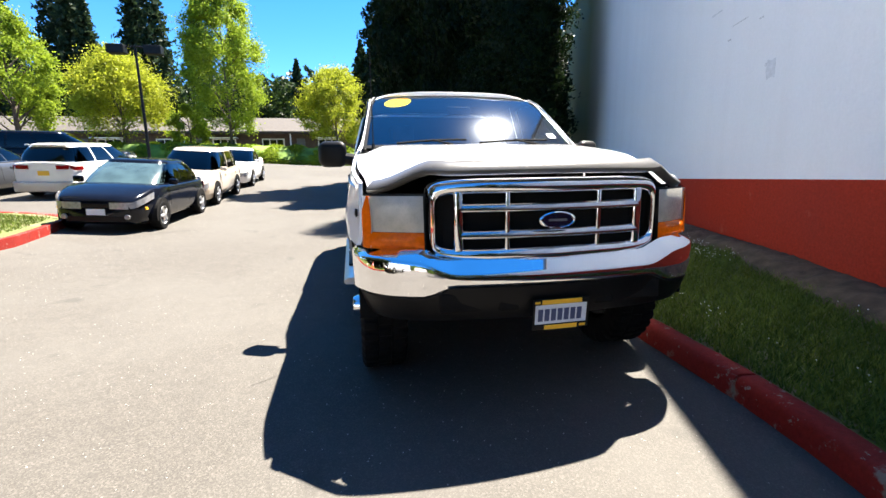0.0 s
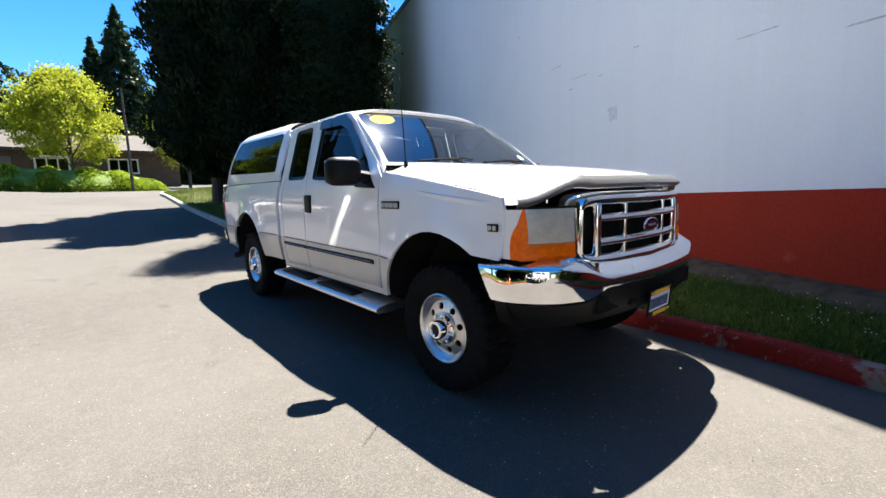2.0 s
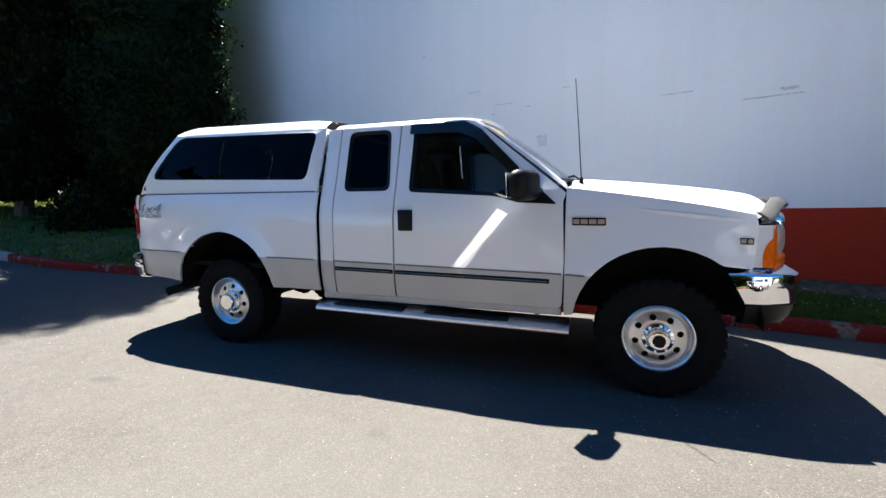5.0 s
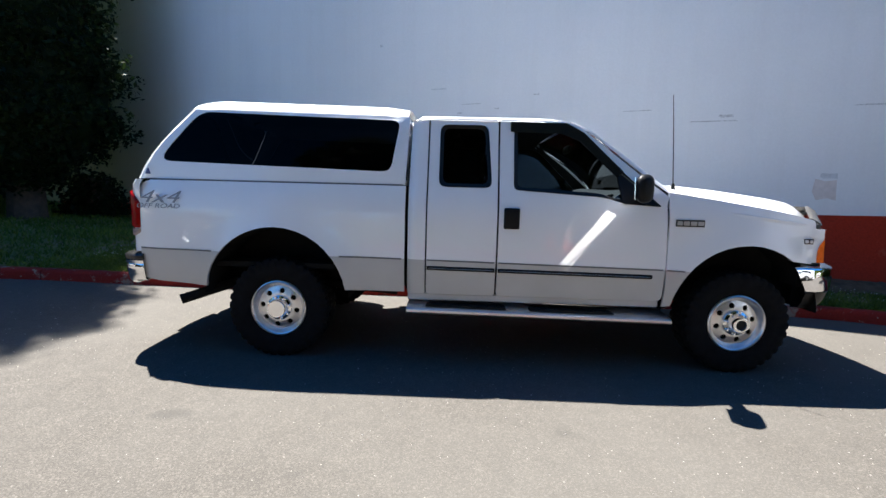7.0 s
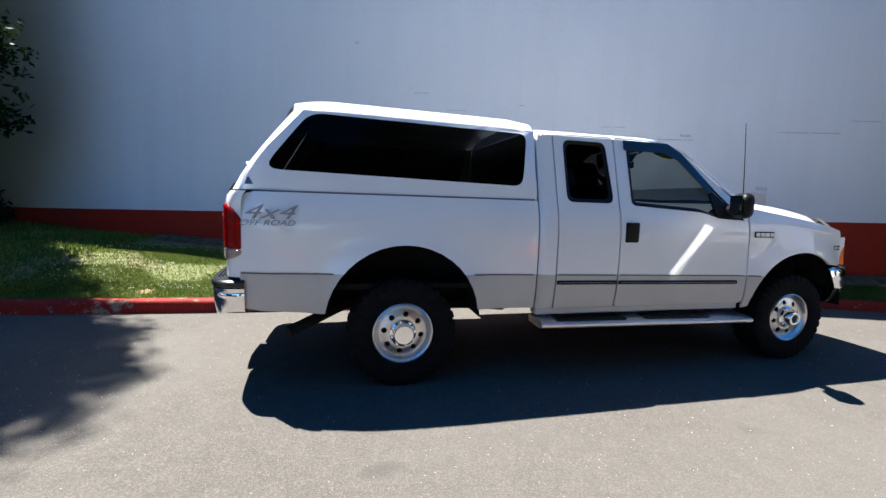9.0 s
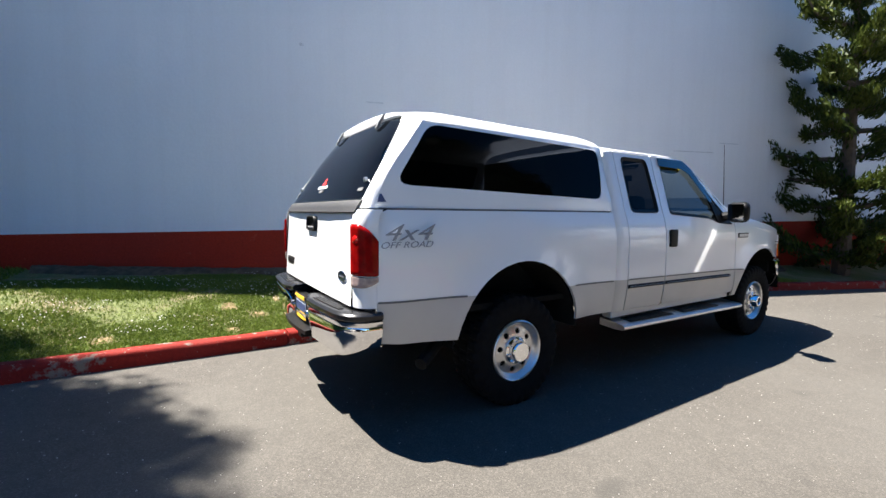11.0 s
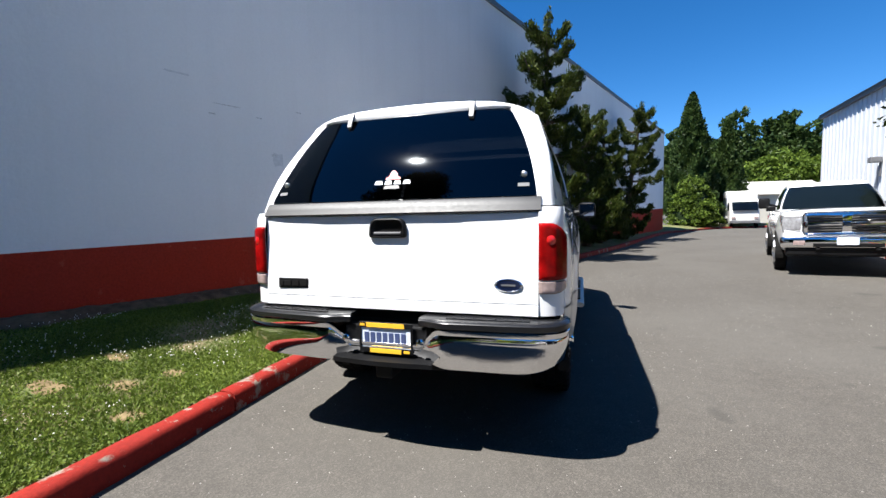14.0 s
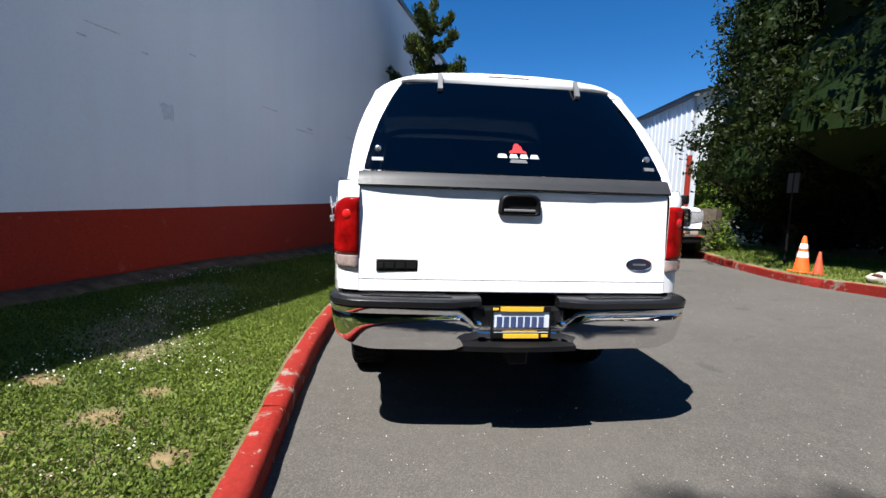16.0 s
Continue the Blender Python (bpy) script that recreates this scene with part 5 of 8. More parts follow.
REAR = plan_line([(-0.965, 4.65), (-0.970, 4.72), (-0.955, 4.79), (-0.91, 4.845), (-0.80, 4.885), (-0.45, 4.912), (-0.34, 4.912), (-0.26, 4.885), (-0.20, 4.875), (0, 4.875)], 0.03)
REAR = [(-x * 1.012, y) for x, y in REAR]


def rear_section(x, y):
    s = max(0, min(1, (abs(x) - 0.22) / 0.10))
    top, foot = 0.762 * s + 0.66 * (1 - s), 0.535 * s + 0.56 * (1 - s)
    foot += 0.06 * max(0, (abs(x) - 0.72) / 0.26) ** 2
    return [(-0.03, top), (0.010, top), (0.016, top - 0.005), (0.0125, top - 0.028), (0.009, top - 0.032), (0.012, top - 0.037), (0.006, (top + foot) / 2), (-0.010, foot + 0.012), (-0.024, foot), (-0.05, foot + 0.01)]


rb = part("rear_bumper", sweep(REAR, rear_section, False), M_CHROME, truck, "chrome rear step bumper with black pads", True, 50)
for sx in (-1, 1):
    half = [p for p in REAR if p[0] * sx > 0.2]
    bm = sweep(half, lambda x, y: [(-0.14, 0.72), (-0.135, 0.812), (-0.006, 0.812), (0.010, 0.806), (0.020, 0.796), (0.020, 0.772), (0.014, 0.764), (-0.03, 0.760), (-0.14, 0.72)])
    pad = part("step_pad", bm, M_PAD, rb, "ribbed black step pad", True, 28)
    for k in range(5):
        off = -0.018 - 0.020 * k
        run = [p for p in half if 0.34 + 0.012 * k < abs(p[0]) < 0.84 - 0.02 * k]
        part("tread_rib", sweep(run, lambda x, y: [(off - 0.011, 0.811), (off - 0.009, 0.819), (off - 0.002, 0.819), (off, 0.811)]), M_PAD, pad, "", False)
part("step_well", boxed(-0.25, 4.79, 0.56, 0.25, 4.872, 0.75, 0.01), M_BLACK, rb)
bm = bmesh.new()
grid(bm, steps(-0.30, 0.30, 14), steps(0, 1, 3), lambda x, s: (x, 4.872 + s * (0.085 - 0.25 * x * x), 0.578 - 0.008 * s))
for s in (1,):
    grid(bm, steps(-0.30, 0.30, 14), steps(0, 1, 2), lambda x, q: (x, 4.957 - 0.25 * x * x, 0.570 - 0.026 * q))
part("centre_step", bm, M_BLACK, rb, "black centre step", True, 40)
for sx in (-1, 1):
    b = bmesh.new()
    lathe(b, [(0.022, -0.02), (0.022, 0.01), (0.015, 0.016), (0, 0.018)], 14, Matrix.Translation((sx * 0.225, 4.90, 0.675)) @ Matrix.Rotation(math.pi / 2, 4, "Z"))
    part("bumper_bolt", b, M_CHROME, rb, "", True)
plate(pose(-0.012, 4.886, 0.685) @ pose(0, 0, 0, 0, 0, 180), rb)

# cargo cap
def hatch_point(x, z, out=0.0):
    s = (z - 1.404) / 0.596
    return Vector((x, 4.772 - 0.37 * s + 0.026 * math.sin(math.pi * max(0, min(1, s))) - (0.012 + 0.045 * max(0, min(1, s * 2))) * (abs(x) / 0.86) ** 6 - 0.08 * max(0, s) ** 2 * (abs(x) / 0.86) ** 4 - 0.010 * (x / 0.86) ** 2 + out, z))


def hatch_edge(z):
    """Half width of the hatch."""
    s = max(0, (z - 1.404) / 0.596)
    return 0.838 - 0.09 * s - 0.11 * s ** 2.5


CAP_SIDE_REAR = [(4.678, 1.404), (4.652, 1.50), (4.598, 1.60), (4.528, 1.70), (4.442, 1.80), (4.305, 1.965)]
CAP_W = 0.945 - 0.265 * 0.55


def make_cap_side():
    out = [(2.603, 1.404)] + CAP_SIDE_REAR + [(2.590, 1.935)]
    return sheet(out, [CAP_WIN], bend_body, [3.0, 3.5, 4.0, 4.3], CUT_Z, 0.02)


CAP_XS = [-1, -0.985, -0.955, -0.915, -0.87, -0.82, -0.76, -0.68, -0.5, -0.25, 0, 0.25, 0.5, 0.68, 0.76, 0.82, 0.87, 0.915, 0.955, 0.985, 1]


def cap_roof(x, s):
    a = abs(x)
    rear = max(0, (s - 0.84) / 0.16) ** 2
    z = 1.935 + 0.03 * s + 0.098 * (1 - a ** 12) ** 0.9 * (1 - 0.55 * rear * a ** 3) + 0.024 * (1 - x * x)
    z -= 0.010 * rear + 0.02 * max(0, (0.06 - s) / 0.06) ** 2
    return Vector((x * CAP_W, 2.60 + s * (1.705 + 0.085 * min(1, (1 - a) / 0.35) ** 0.6), z))


cap_root = part("cargo_cap", grid(bmesh.new(), CAP_XS, steps(0, 0.84, 8) + steps(0.86, 1, 8), cap_roof), M_WHITE, truck, "white fibreglass cargo cap with dark windows", True, 60)
cs = []
for flip in (False, True):
    b = make_cap_side()
    cs.append(part("cap_side", mirror_x(b) if flip else b, M_WHITE, cap_root, "", True))
for flip in (False, True):
    cy = sum(p[0] for p in CAP_WIN) / len(CAP_WIN)
    cz = sum(p[1] for p in CAP_WIN) / len(CAP_WIN)
    b = sheet([(cy + (y - cy) * 1.006, cz + (z - cz) * 1.01) for y, z in CAP_WIN], [], lambda y, z: bend_body(y, z) + 0.006, [], [1.6, 1.7, 1.8])
    part("cap_window", mirror_x(b) if flip else b, M_DARKGLASS, cap_root, "long dark tinted side window", True)
for flip in (False, True):
    bm = bmesh.new()

    def rear_frame(i, q):
        if i < 6:
            y, z = CAP_SIDE_REAR[i]
            a = Vector((-side_x(y, z), y, z))
        else:
            a = cap_roof((-1, -0.985, -0.955)[i - 6], 1.0)
        zz = (1.404, 1.50, 1.60, 1.70, 1.80, 1.94, 1.965, 1.985, 2.005)[i]
        g = hatch_point(-hatch_edge(zz), zz, 0.006)
        p = a.lerp(Vector(g), q)
        p.y += 0.018 * math.sin(math.pi * q)
        p.x -= 0.016 * math.sin(math.pi * q)
        return p

    grid(bm, list(range(9)), steps(0, 1, 5), rear_frame)
    part("cap_corner", mirror_x(bm) if flip else bm, M_WHITE, cap_root, "", True, 60)


def hatch_panel(outline, out):
    bm = bmesh.new()
    vs = []
    edges = []
    for x, z in outline:
        vs.append(bm.verts.new((x, 0, z)))
    for i in range(len(vs)):
        edges.append(bm.edges.new((vs[i], vs[(i + 1) % len(vs)])))
    bmesh.ops.triangle_fill(bm, edges=edges, use_beauty=True)
    for x in steps(-0.84, 0.84, 28):
        bmesh.ops.bisect_plane(bm, geom=bm.verts[:] + bm.edges[:] + bm.faces[:], plane_co=(x, 0, 0), plane_no=(1, 0, 0), dist=1e-5)
    for z in steps(1.5, 1.95, 9):
        bmesh.ops.bisect_plane(bm, geom=bm.verts[:] + bm.edges[:] + bm.faces[:], plane_co=(0, 0, z), plane_no=(0, 0, 1), dist=1e-5)
    for v in bm.verts:
        v.co = hatch_point(v.co.x, v.co.z, out)
    return bm


HATCH_SIDE = [(hatch_edge(z), z) for z in steps(1.457, 1.975, 8)]
HATCH = rounded([(-x, z) for x, z in HATCH_SIDE[::-1]] + HATCH_SIDE + [(0.585, 2.008), (-0.585, 2.008)], [0.02] * 18 + [0.05, 0.05])
hatch = part("cap_hatch", hatch_panel(HATCH, 0.012), M_BLACKGLASS, cap_root, "frameless black glass hatch", True)
bm = bmesh.new()
grid(bm, steps(-0.855, 0.855, 28), [1.374, 1.381, 1.41, 1.446, 1.453], lambda x, z: hatch_point(x, z, 0.02 if 1.38 < z < 1.45 else 0.006))
part("hatch_rail", bm, M_RAIL, hatch, "charcoal metal hatch rail", True, 50)
def head_point(x, q):
    """The white lip between the roof's rear edge and the glass."""
    a = cap_roof(x, 1.0)
    z = min(2.004, a.z - 0.012)
    b = hatch_point(max(-hatch_edge(z), min(hatch_edge(z), x * CAP_W)), z, 0.012)
    p = a.lerp(b, q)
    p.y += 0.012 * math.sin(math.pi * q)
    return p


part("hatch_head", grid(bmesh.new(), CAP_XS[2:-2], steps(0, 1, 4), head_point), M_WHITE, cap_root, "", True, 60)
for x in (-0.415, 0.415):
    bm = bmesh.new()
    grid(bm, [-0.014, 0.014], [0, 1, 2, 3], lambda u, k: (x + u, (4.35, 4.408, 4.440, 4.463)[k], (2.066, 2.056, 2.006, 1.958)[k]))
    ext = bmesh.ops.extrude_face_region(bm, geom=bm.faces[:])
    for g in ext["geom"]:
        if isinstance(g, bmesh.types.BMVert):
            g.co += Vector((0, -0.01, -0.014))
    part("hatch_hinge", bm, M_GREYRUB, hatch, "grey metal hinge")
for x in (-0.77, 0.77):
    m = Matrix.Translation(hatch_point(x * 0.985, 1.575, 0.014)) @ Matrix.Rotation(math.pi / 2, 4, "Z")
    b = bmesh.new()
    lathe(b, [(0.017, -0.004), (0.016, 0.012), (0.008, 0.016), (0, 0.016)], 14, m)
    part("hatch_bolt", b, M_ALU, hatch, "", True)
    b = boxed(x * 0.985 - 0.03, 0, 1.508, x * 0.985 + 0.03, 0.006, 1.527)
    for v in b.verts:
        v.co.y += hatch_point(v.co.x, v.co.z, 0.012).y
    part("hatch_label", b, M_GREYRUB, hatch)
bm = bmesh.new()
for (u0, u1, w0, w1, mi) in ((-0.115, -0.065, 1.549, 1.571, 0), (-0.055, -0.008, 1.549, 1.571, 0), (0.002, 0.05, 1.549, 1.571, 0), (0.06, 0.115, 1.549, 1.571, 0), (-0.05, 0.05, 1.578, 1.592, 1), (-0.028, 0.03, 1.592, 1.618, 1), (-0.012, 0.022, 1.618, 1.632, 1), (-0.05, 0.05, 1.522, 1.542, 2)):
    q = [bm.verts.new(hatch_point(u, w, 0.017)) for u, w in ((u0, w0), (u1, w0), (u1 - 0.008, w1), (u0 + 0.008, w1))]
    bm.faces.new(q).material_index = mi
part("hatch_decal", bm, [M_PLATE, M_REDMARK, M_GREYRUB], hatch, "red and white maker's mark as plain shapes")
part("brake_light", boxed(-0.13, 4.388, 2.036, 0.13, 4.408, 2.06, 0.006), M_SMOKE, cap_root, "slim smoked brake light")
bm = bmesh.new()
box(bm, -0.79, 2.598, 1.404, 0.79, 2.604, 1.935)
part("cap_front", bm, M_WHITE, cap_root)
mirrored("cap_mark", lambda: sheet([(4.668, 1.44), (4.615, 1.44), (4.64, 1.487), (4.652, 1.487)], [], lambda y, z: bend_body(y, z) - 0.003), M_INK, cap_root)
mirrored("cap_gasket", lambda: grid(bmesh.new(), steps(2.62, 4.66, 12), [1.398, 1.407], lambda y, z: (-(side_x(y, 1.40) + 0.003), y, z)), M_GREYRUB, cap_root)


def lettering(text, size, m, material, parent, name, label, shear=0.25):
    cu = bpy.data.curves.new("letters", "FONT")
    cu.body, cu.size, cu.extrude, cu.shear = text, size, 0.001, shear
    cu.align_x, cu.align_y = "CENTER", "CENTER"
    ob = bpy.data.objects.new("letters", cu)
    scene.collection.objects.link(ob)
    bpy.context.view_layer.update()
    me = bpy.data.meshes.new_from_object(ob.evaluated_get(bpy.context.evaluated_depsgraph_get()))
    bpy.data.objects.remove(ob)
    me.materials.clear()
    me.materials.append(material)
    o = new(name, me)
    o.parent = parent
    o["label"] = label
    o.matrix_local = m
    return o


for sx in (-1, 1):
    rot = pose(0, 0, 0, 90, 0, -90) if sx < 0 else pose(0, 0, 0, 90, 0, 90)
    lettering("4x4", 0.135, Matrix.Translation((sx * (side_x(4.40, 1.22) + 0.008), 4.52, 1.26)) @ rot @ Matrix.Diagonal((1.55, 1, 1, 1)), M_DECAL, truck, "decal", "silver slanted lettering 4x4", 0.4)
    lettering("OFF ROAD", 0.052, Matrix.Translation((sx * (side_x(4.40, 1.19) + 0.008), 4.52, 1.192)) @ rot @ Matrix.Diagonal((1.35, 1, 1, 1)), M_DECAL, truck, "decal", "silver lettering OFF ROAD", 0.3)


# ---- other vehicles ----
WHEEL_CACHE = {}


def car_wheel(r, parent, m):
    key = round(r, 3)
    if key not in WHEEL_CACHE:
        w = part("wheel", lathe(bmesh.new(), [(r * 0.66, -0.09), (r * 0.8, -0.105), (r * 0.95, -0.10), (r, -0.07), (r, 0.07), (r * 0.95, 0.1), (r * 0.66, 0.09)], 28), M_RUBBER, parent, "", True, 50)
        b = bmesh.new()
        lathe(b, [(r * 0.66, -0.085), (r * 0.63, -0.095), (r * 0.58, -0.075), (r * 0.5, -0.06), (0, -0.062)], 28)
        for k in range(5):
            a = 2 * math.pi * k / 5
            tube(b, [(-0.085, 0, 0), (-0.08, r * 0.6 * math.cos(a), r * 0.6 * math.sin(a))], [r * 0.16, r * 0.1], 6)
        rim = part("rim", b, M_ALU, w, "", True, 50)
        WHEEL_CACHE[key] = (w.data, rim.data)
    else:
        w = new("wheel", WHEEL_CACHE[key][0])
        w.parent = parent
        o = new("rim", WHEEL_CACHE[key][1])
        o.parent = w
    w.matrix_local = m
    return w


def build_car(name, label, category, m, paint, L, W, H, hood, belt, deck, ws, roof, rear, axles, r, clear=0.2, lower=None, nose=0.62, tail=True, plan=4.5, bed=False):
    """A vehicle that faces -y. nose: height of the bonnet's front edge; ws: foot of the windshield; roof: its front and rear edge; rear: foot of the rear window."""
    top = thing(name, m, label, category)
    half = W / 2
    small = name == "hatchback"
    y0, y1 = -L / 2, L / 2
    rf, rr = roof

    def width(y):
        e = abs(2 * y / L)
        if small and y < 0:
            return half * (1 - 0.24 * max(0, (e - 0.55) / 0.45) ** 2.2 - 0.08 * max(0, (e - 0.92) / 0.08) ** 2)
        return half * (1 - (0.05 if bed else 0.15) * max(0, (e - 0.68) / 0.32) ** 2.4 - (0.02 if bed else 0.06) * max(0, (e - 0.93) / 0.07) ** 2)

    def upper(y):
        if y < ws:
            s = (y - y0) / (ws - y0)
            return nose + (belt - nose) * (1 - (1 - s) ** 1.6) if not bed else nose + (belt - nose) * (1 - (1 - s) ** 6)
        if y < rear:
            return belt
        s = (y - rear) / max(0.05, (y1 - rear))
        return belt + (deck - belt) * min(1, s * 2.5) - 0.10 * max(0, (s - 0.7) / 0.3) ** 2

    ys = [y0, y0 + 0.02, y0 + 0.06, y0 + 0.12, y0 + 0.2, y0 + 0.32] + steps(y0 + 0.5, y1 - 0.5, 22) + [y1 - 0.3, y1 - 0.16, y1 - 0.08, y1 - 0.03, y1]
    bm = bmesh.new()
    rows = []
    for y in ys:
        w, zt = width(y), upper(y)
        front, back = max(0, 1 - (y - y0) / 0.12), max(0, 1 - (y1 - y) / 0.12)
        zb = clear + 0.06 * (front + back)
        zt -= 0.07 * front ** 2 + 0.05 * back ** 2
        flare = 0.0
        for q in axles:
            flare = max(flare, 0.025 * math.exp(-((y - q) / 0.36) ** 2))
        sec = [(0, zb), (w * 0.86, zb), (w * 0.955, zb + 0.05), (w * 0.985 + flare, zb + 0.2), (w + flare, zb + (zt - zb) * 0.52), (w * 0.99, zb + (zt - zb) * 0.74), (w * 0.965, zt - 0.07), (w * 0.93, zt - 0.025), (w * 0.86, zt - 0.004), (w * 0.5, zt + 0.022), (0, zt + 0.03)]
        rows.append([bm.verts.new((x, y, z)) for x, z in sec] + [bm.verts.new((-x, y, z)) for x, z in sec[-2:0:-1]])
    n = len(rows[0])
    for a, b in zip(rows, rows[1:]):
        for j in range(n):
            f = bm.faces.new((a[j], a[(j + 1) % n], b[(j + 1) % n], b[j]))
            if lower is not None and max(v.co.z for v in f.verts) < clear + 0.36:
                f.material_index = 1
    bm.faces.new(rows[0])
    bm.faces.new(rows[-1][::-1])
    body = part("body", bm, [paint, lower or paint], top, "", True, 50)
    wb, wt = half * 0.94, half * 0.735

    def shell(th, s, out=0.0):
        """The cabin's skin: th runs round from the front, s up from the belt line."""
        e = min(1, s)
        curve = 0.05 * math.sin(math.pi * e)
        a = ws + (rf - ws) * e - curve * 1.2
        b = rear + (rr - rear) * e + curve
        c, l = (a + b) / 2, (b - a) / 2
        w = wb + (wt - wb) * e + 0.03 * math.sin(math.pi * e)
        k = 1.0 if s <= 1 else math.sqrt(max(0, 1 - ((s - 1) / 0.25) ** 2))
        ct, st = math.cos(th), math.sin(th)
        x = math.copysign(abs(st) ** (2 / plan), st) * (w * (0.25 + 0.75 * k) + out)
        y = c - math.copysign(abs(ct) ** (2 / plan), ct) * (l * (0.3 + 0.7 * k) + out)
        z = belt + (H - 0.075 - belt) * e - 0.01 + (0 if s <= 1 else 0.085 * math.sin(math.pi / 2 * (s - 1) / 0.25))
        return (x, y, z)

    bm = bmesh.new()
    ths = [2 * math.pi * k / 56 for k in range(56)]
    rings = [[bm.verts.new(shell(th, s)) for th in ths] for s in (0, 0.25, 0.5, 0.75, 0.92, 1.0, 1.05, 1.1, 1.15, 1.2, 1.245)]
    for a, b in zip(rings, rings[1:]):
        for j in range(56):
            bm.faces.new((a[j], a[(j + 1) % 56], b[(j + 1) % 56], b[j]))
    bm.faces.new(rings[-1])
    part("cabin", bm, paint, top, "", True, 60)

    def at(f):
        """The angle at which the skin stands at the fraction f of its half length ahead of the middle."""
        return math.acos(math.copysign(abs(f) ** (plan / 2), f))

    def window(nm, t0, t1, s0, s1, k=10):
        part(nm, grid(bmesh.new(), steps(t0, t1, k), steps(s0, s1, 5), lambda th, s: shell(th, s, 0.007)), M_CARSHIELD if nm == "windshield" and small else M_CARGLASS, top, "", True)

    wide = math.asin(0.93 ** (plan / 2))
    window("windshield", -wide, wide, 0.05, 0.97, 16)
    window("rear_window", math.pi - wide, math.pi + wide, 0.10, 0.93, 16)
    cuts = [0.86, 0.16, -0.42, -0.9] if (rear - ws) > 2.6 else [0.84, 0.02, -0.86]
    for sx in (-1, 1):
        for c0, c1 in zip(cuts, cuts[1:]):
            t0, t1 = at(c0 - 0.025), at(c1 + 0.025)
            window("side_window", sx * t0, sx * t1, 0.08, 0.95)
        for y in axles:
            # no opening is cut: a dark plate paints the wheel well's shade
            b = bmesh.new()
            wx = width(y) + 0.028
            pts = [(y + (r + 0.06) * math.cos(a), r + 0.01 + (r + 0.06) * math.sin(a)) for a in steps(-0.25, math.pi + 0.25, 20)]
            grid(b, pts, [wx + 0.004, wx - 0.12], lambda p, x: (sx * x, p[0], p[1]))
            b.faces.new([b.verts.new((sx * (wx + 0.004), p, q)) for p, q in pts])
            part("arch_shade_plate", b, M_DARK, top)
            car_wheel(r, top, pose(sx * (width(y) - 0.06), y, r, 0, 0, 0 if sx < 0 else 180))
        b = boxed(min(sx * half * 0.97, sx * (half + 0.16)), ws + 0.42, belt - 0.01, max(sx * half * 0.97, sx * (half + 0.16)), ws + 0.52, belt + 0.12, 0.035, 3)
        part("door_mirror", b, paint if H < 1.8 else M_BLACK, top, "", True)

        def wrap(u, v, yend, run, height, drop):
            """A lens that wraps from the end face (u below 0) on to the flank (u above 0)."""
            d = 1 if yend < 0 else -1
            y = yend + d * max(0.0, run * u + 0.012)
            zt = upper(y) - drop
            if u < 0:
                return (sx * (width(yend) + 0.014 + 0.42 * half * u), yend - d * 0.014, zt - height * (1 - v))
            return (sx * (width(y) + 0.014), y, zt - height * (1 - v))

        part("headlamp", grid(bmesh.new(), [-1, -0.6, -0.3, 0, 0.15, 0.4, 0.7, 1], steps(0, 1, 3), lambda u, v: wrap(u, v, y0, 0.50 if small else 0.26, 0.13 if small else 0.15, 0.05 if small else 0.075)), M_GREYLENS, top, "clear headlamp", True)
        if tail:
            part("tail_lamp", grid(bmesh.new(), [-1, -0.6, -0.3, 0, 0.15, 0.4, 0.7, 1], steps(0, 1, 3), lambda u, v: wrap(u, v, y1, 0.3, 0.12 if name == "suv" else 0.19, 0.10)), M_REDLENS, top, "red tail lamp", True)
        if small:
            part("side_marker", boxed(min(sx * (width(y0 + 0.3) - 0.03), sx * (width(y0 + 0.3) + 0.01)), y0 + 0.24, 0.475, max(sx * (width(y0 + 0.3) - 0.03), sx * (width(y0 + 0.3) + 0.01)), y0 + 0.36, 0.535, 0.006), M_ORANGE, top, "amber side marker")
            fog = bmesh.new()
            lathe(fog, [(0.0, 0.03), (0.045, 0.024), (0.055, 0.0)], 14, Matrix.Translation((sx * half * 0.62, y0 - 0.012, clear + 0.16)) @ Matrix.Rotation(-math.pi / 2, 4, "Z"))
            part("fog_lamp", fog, M_GREYLENS, top, "clear fog lamp", True)
        for yy in (ws + 0.45, (ws + rear) / 2 + 0.12):
            b = bmesh.new()
            grid(b, [yy - 0.006, yy + 0.006], [clear + 0.25, (clear + belt) / 2, belt - 0.14], lambda y, z: (sx * (width(y) * (1.0 if z < belt - 0.2 else 0.985) + 0.005), y, z))
            part("door_seam", b, M_DARK, top)
            part("door_handle", boxed(min(sx * (half - 0.02), sx * (half + 0.012)), yy + 0.5, belt - 0.17, max(sx * (half - 0.02), sx * (half + 0.012)), yy + 0.66, belt - 0.14, 0.008), paint, top)
    part("grille", boxed(-half * 0.42, y0 - 0.012, nose - 0.16, half * 0.42, y0 + 0.06, nose - 0.07, 0.015), M_BLACK, top)
    part("lower_intake", boxed(-half * 0.6, y0 - 0.010, clear + 0.07, half * 0.6, y0 + 0.05, clear + 0.17, 0.015), M_BLACK, top)
    part("number_plate", boxed(-0.155, y0 - 0.024, clear + 0.19, 0.155, y0 - 0.012, clear + 0.31), M_PLATE, top)
    part("rear_plate", boxed(-0.155, y1 + 0.005, deck - 0.42, 0.155, y1 + 0.018, deck - 0.28), M_ORANGE if name == "suv" else M_PLATE, top)
    part("underbody", boxed(-half * 0.8, y0 + 0.3, clear - 0.02, half * 0.8, y1 - 0.3, clear + 0.1), M_DARK, top)
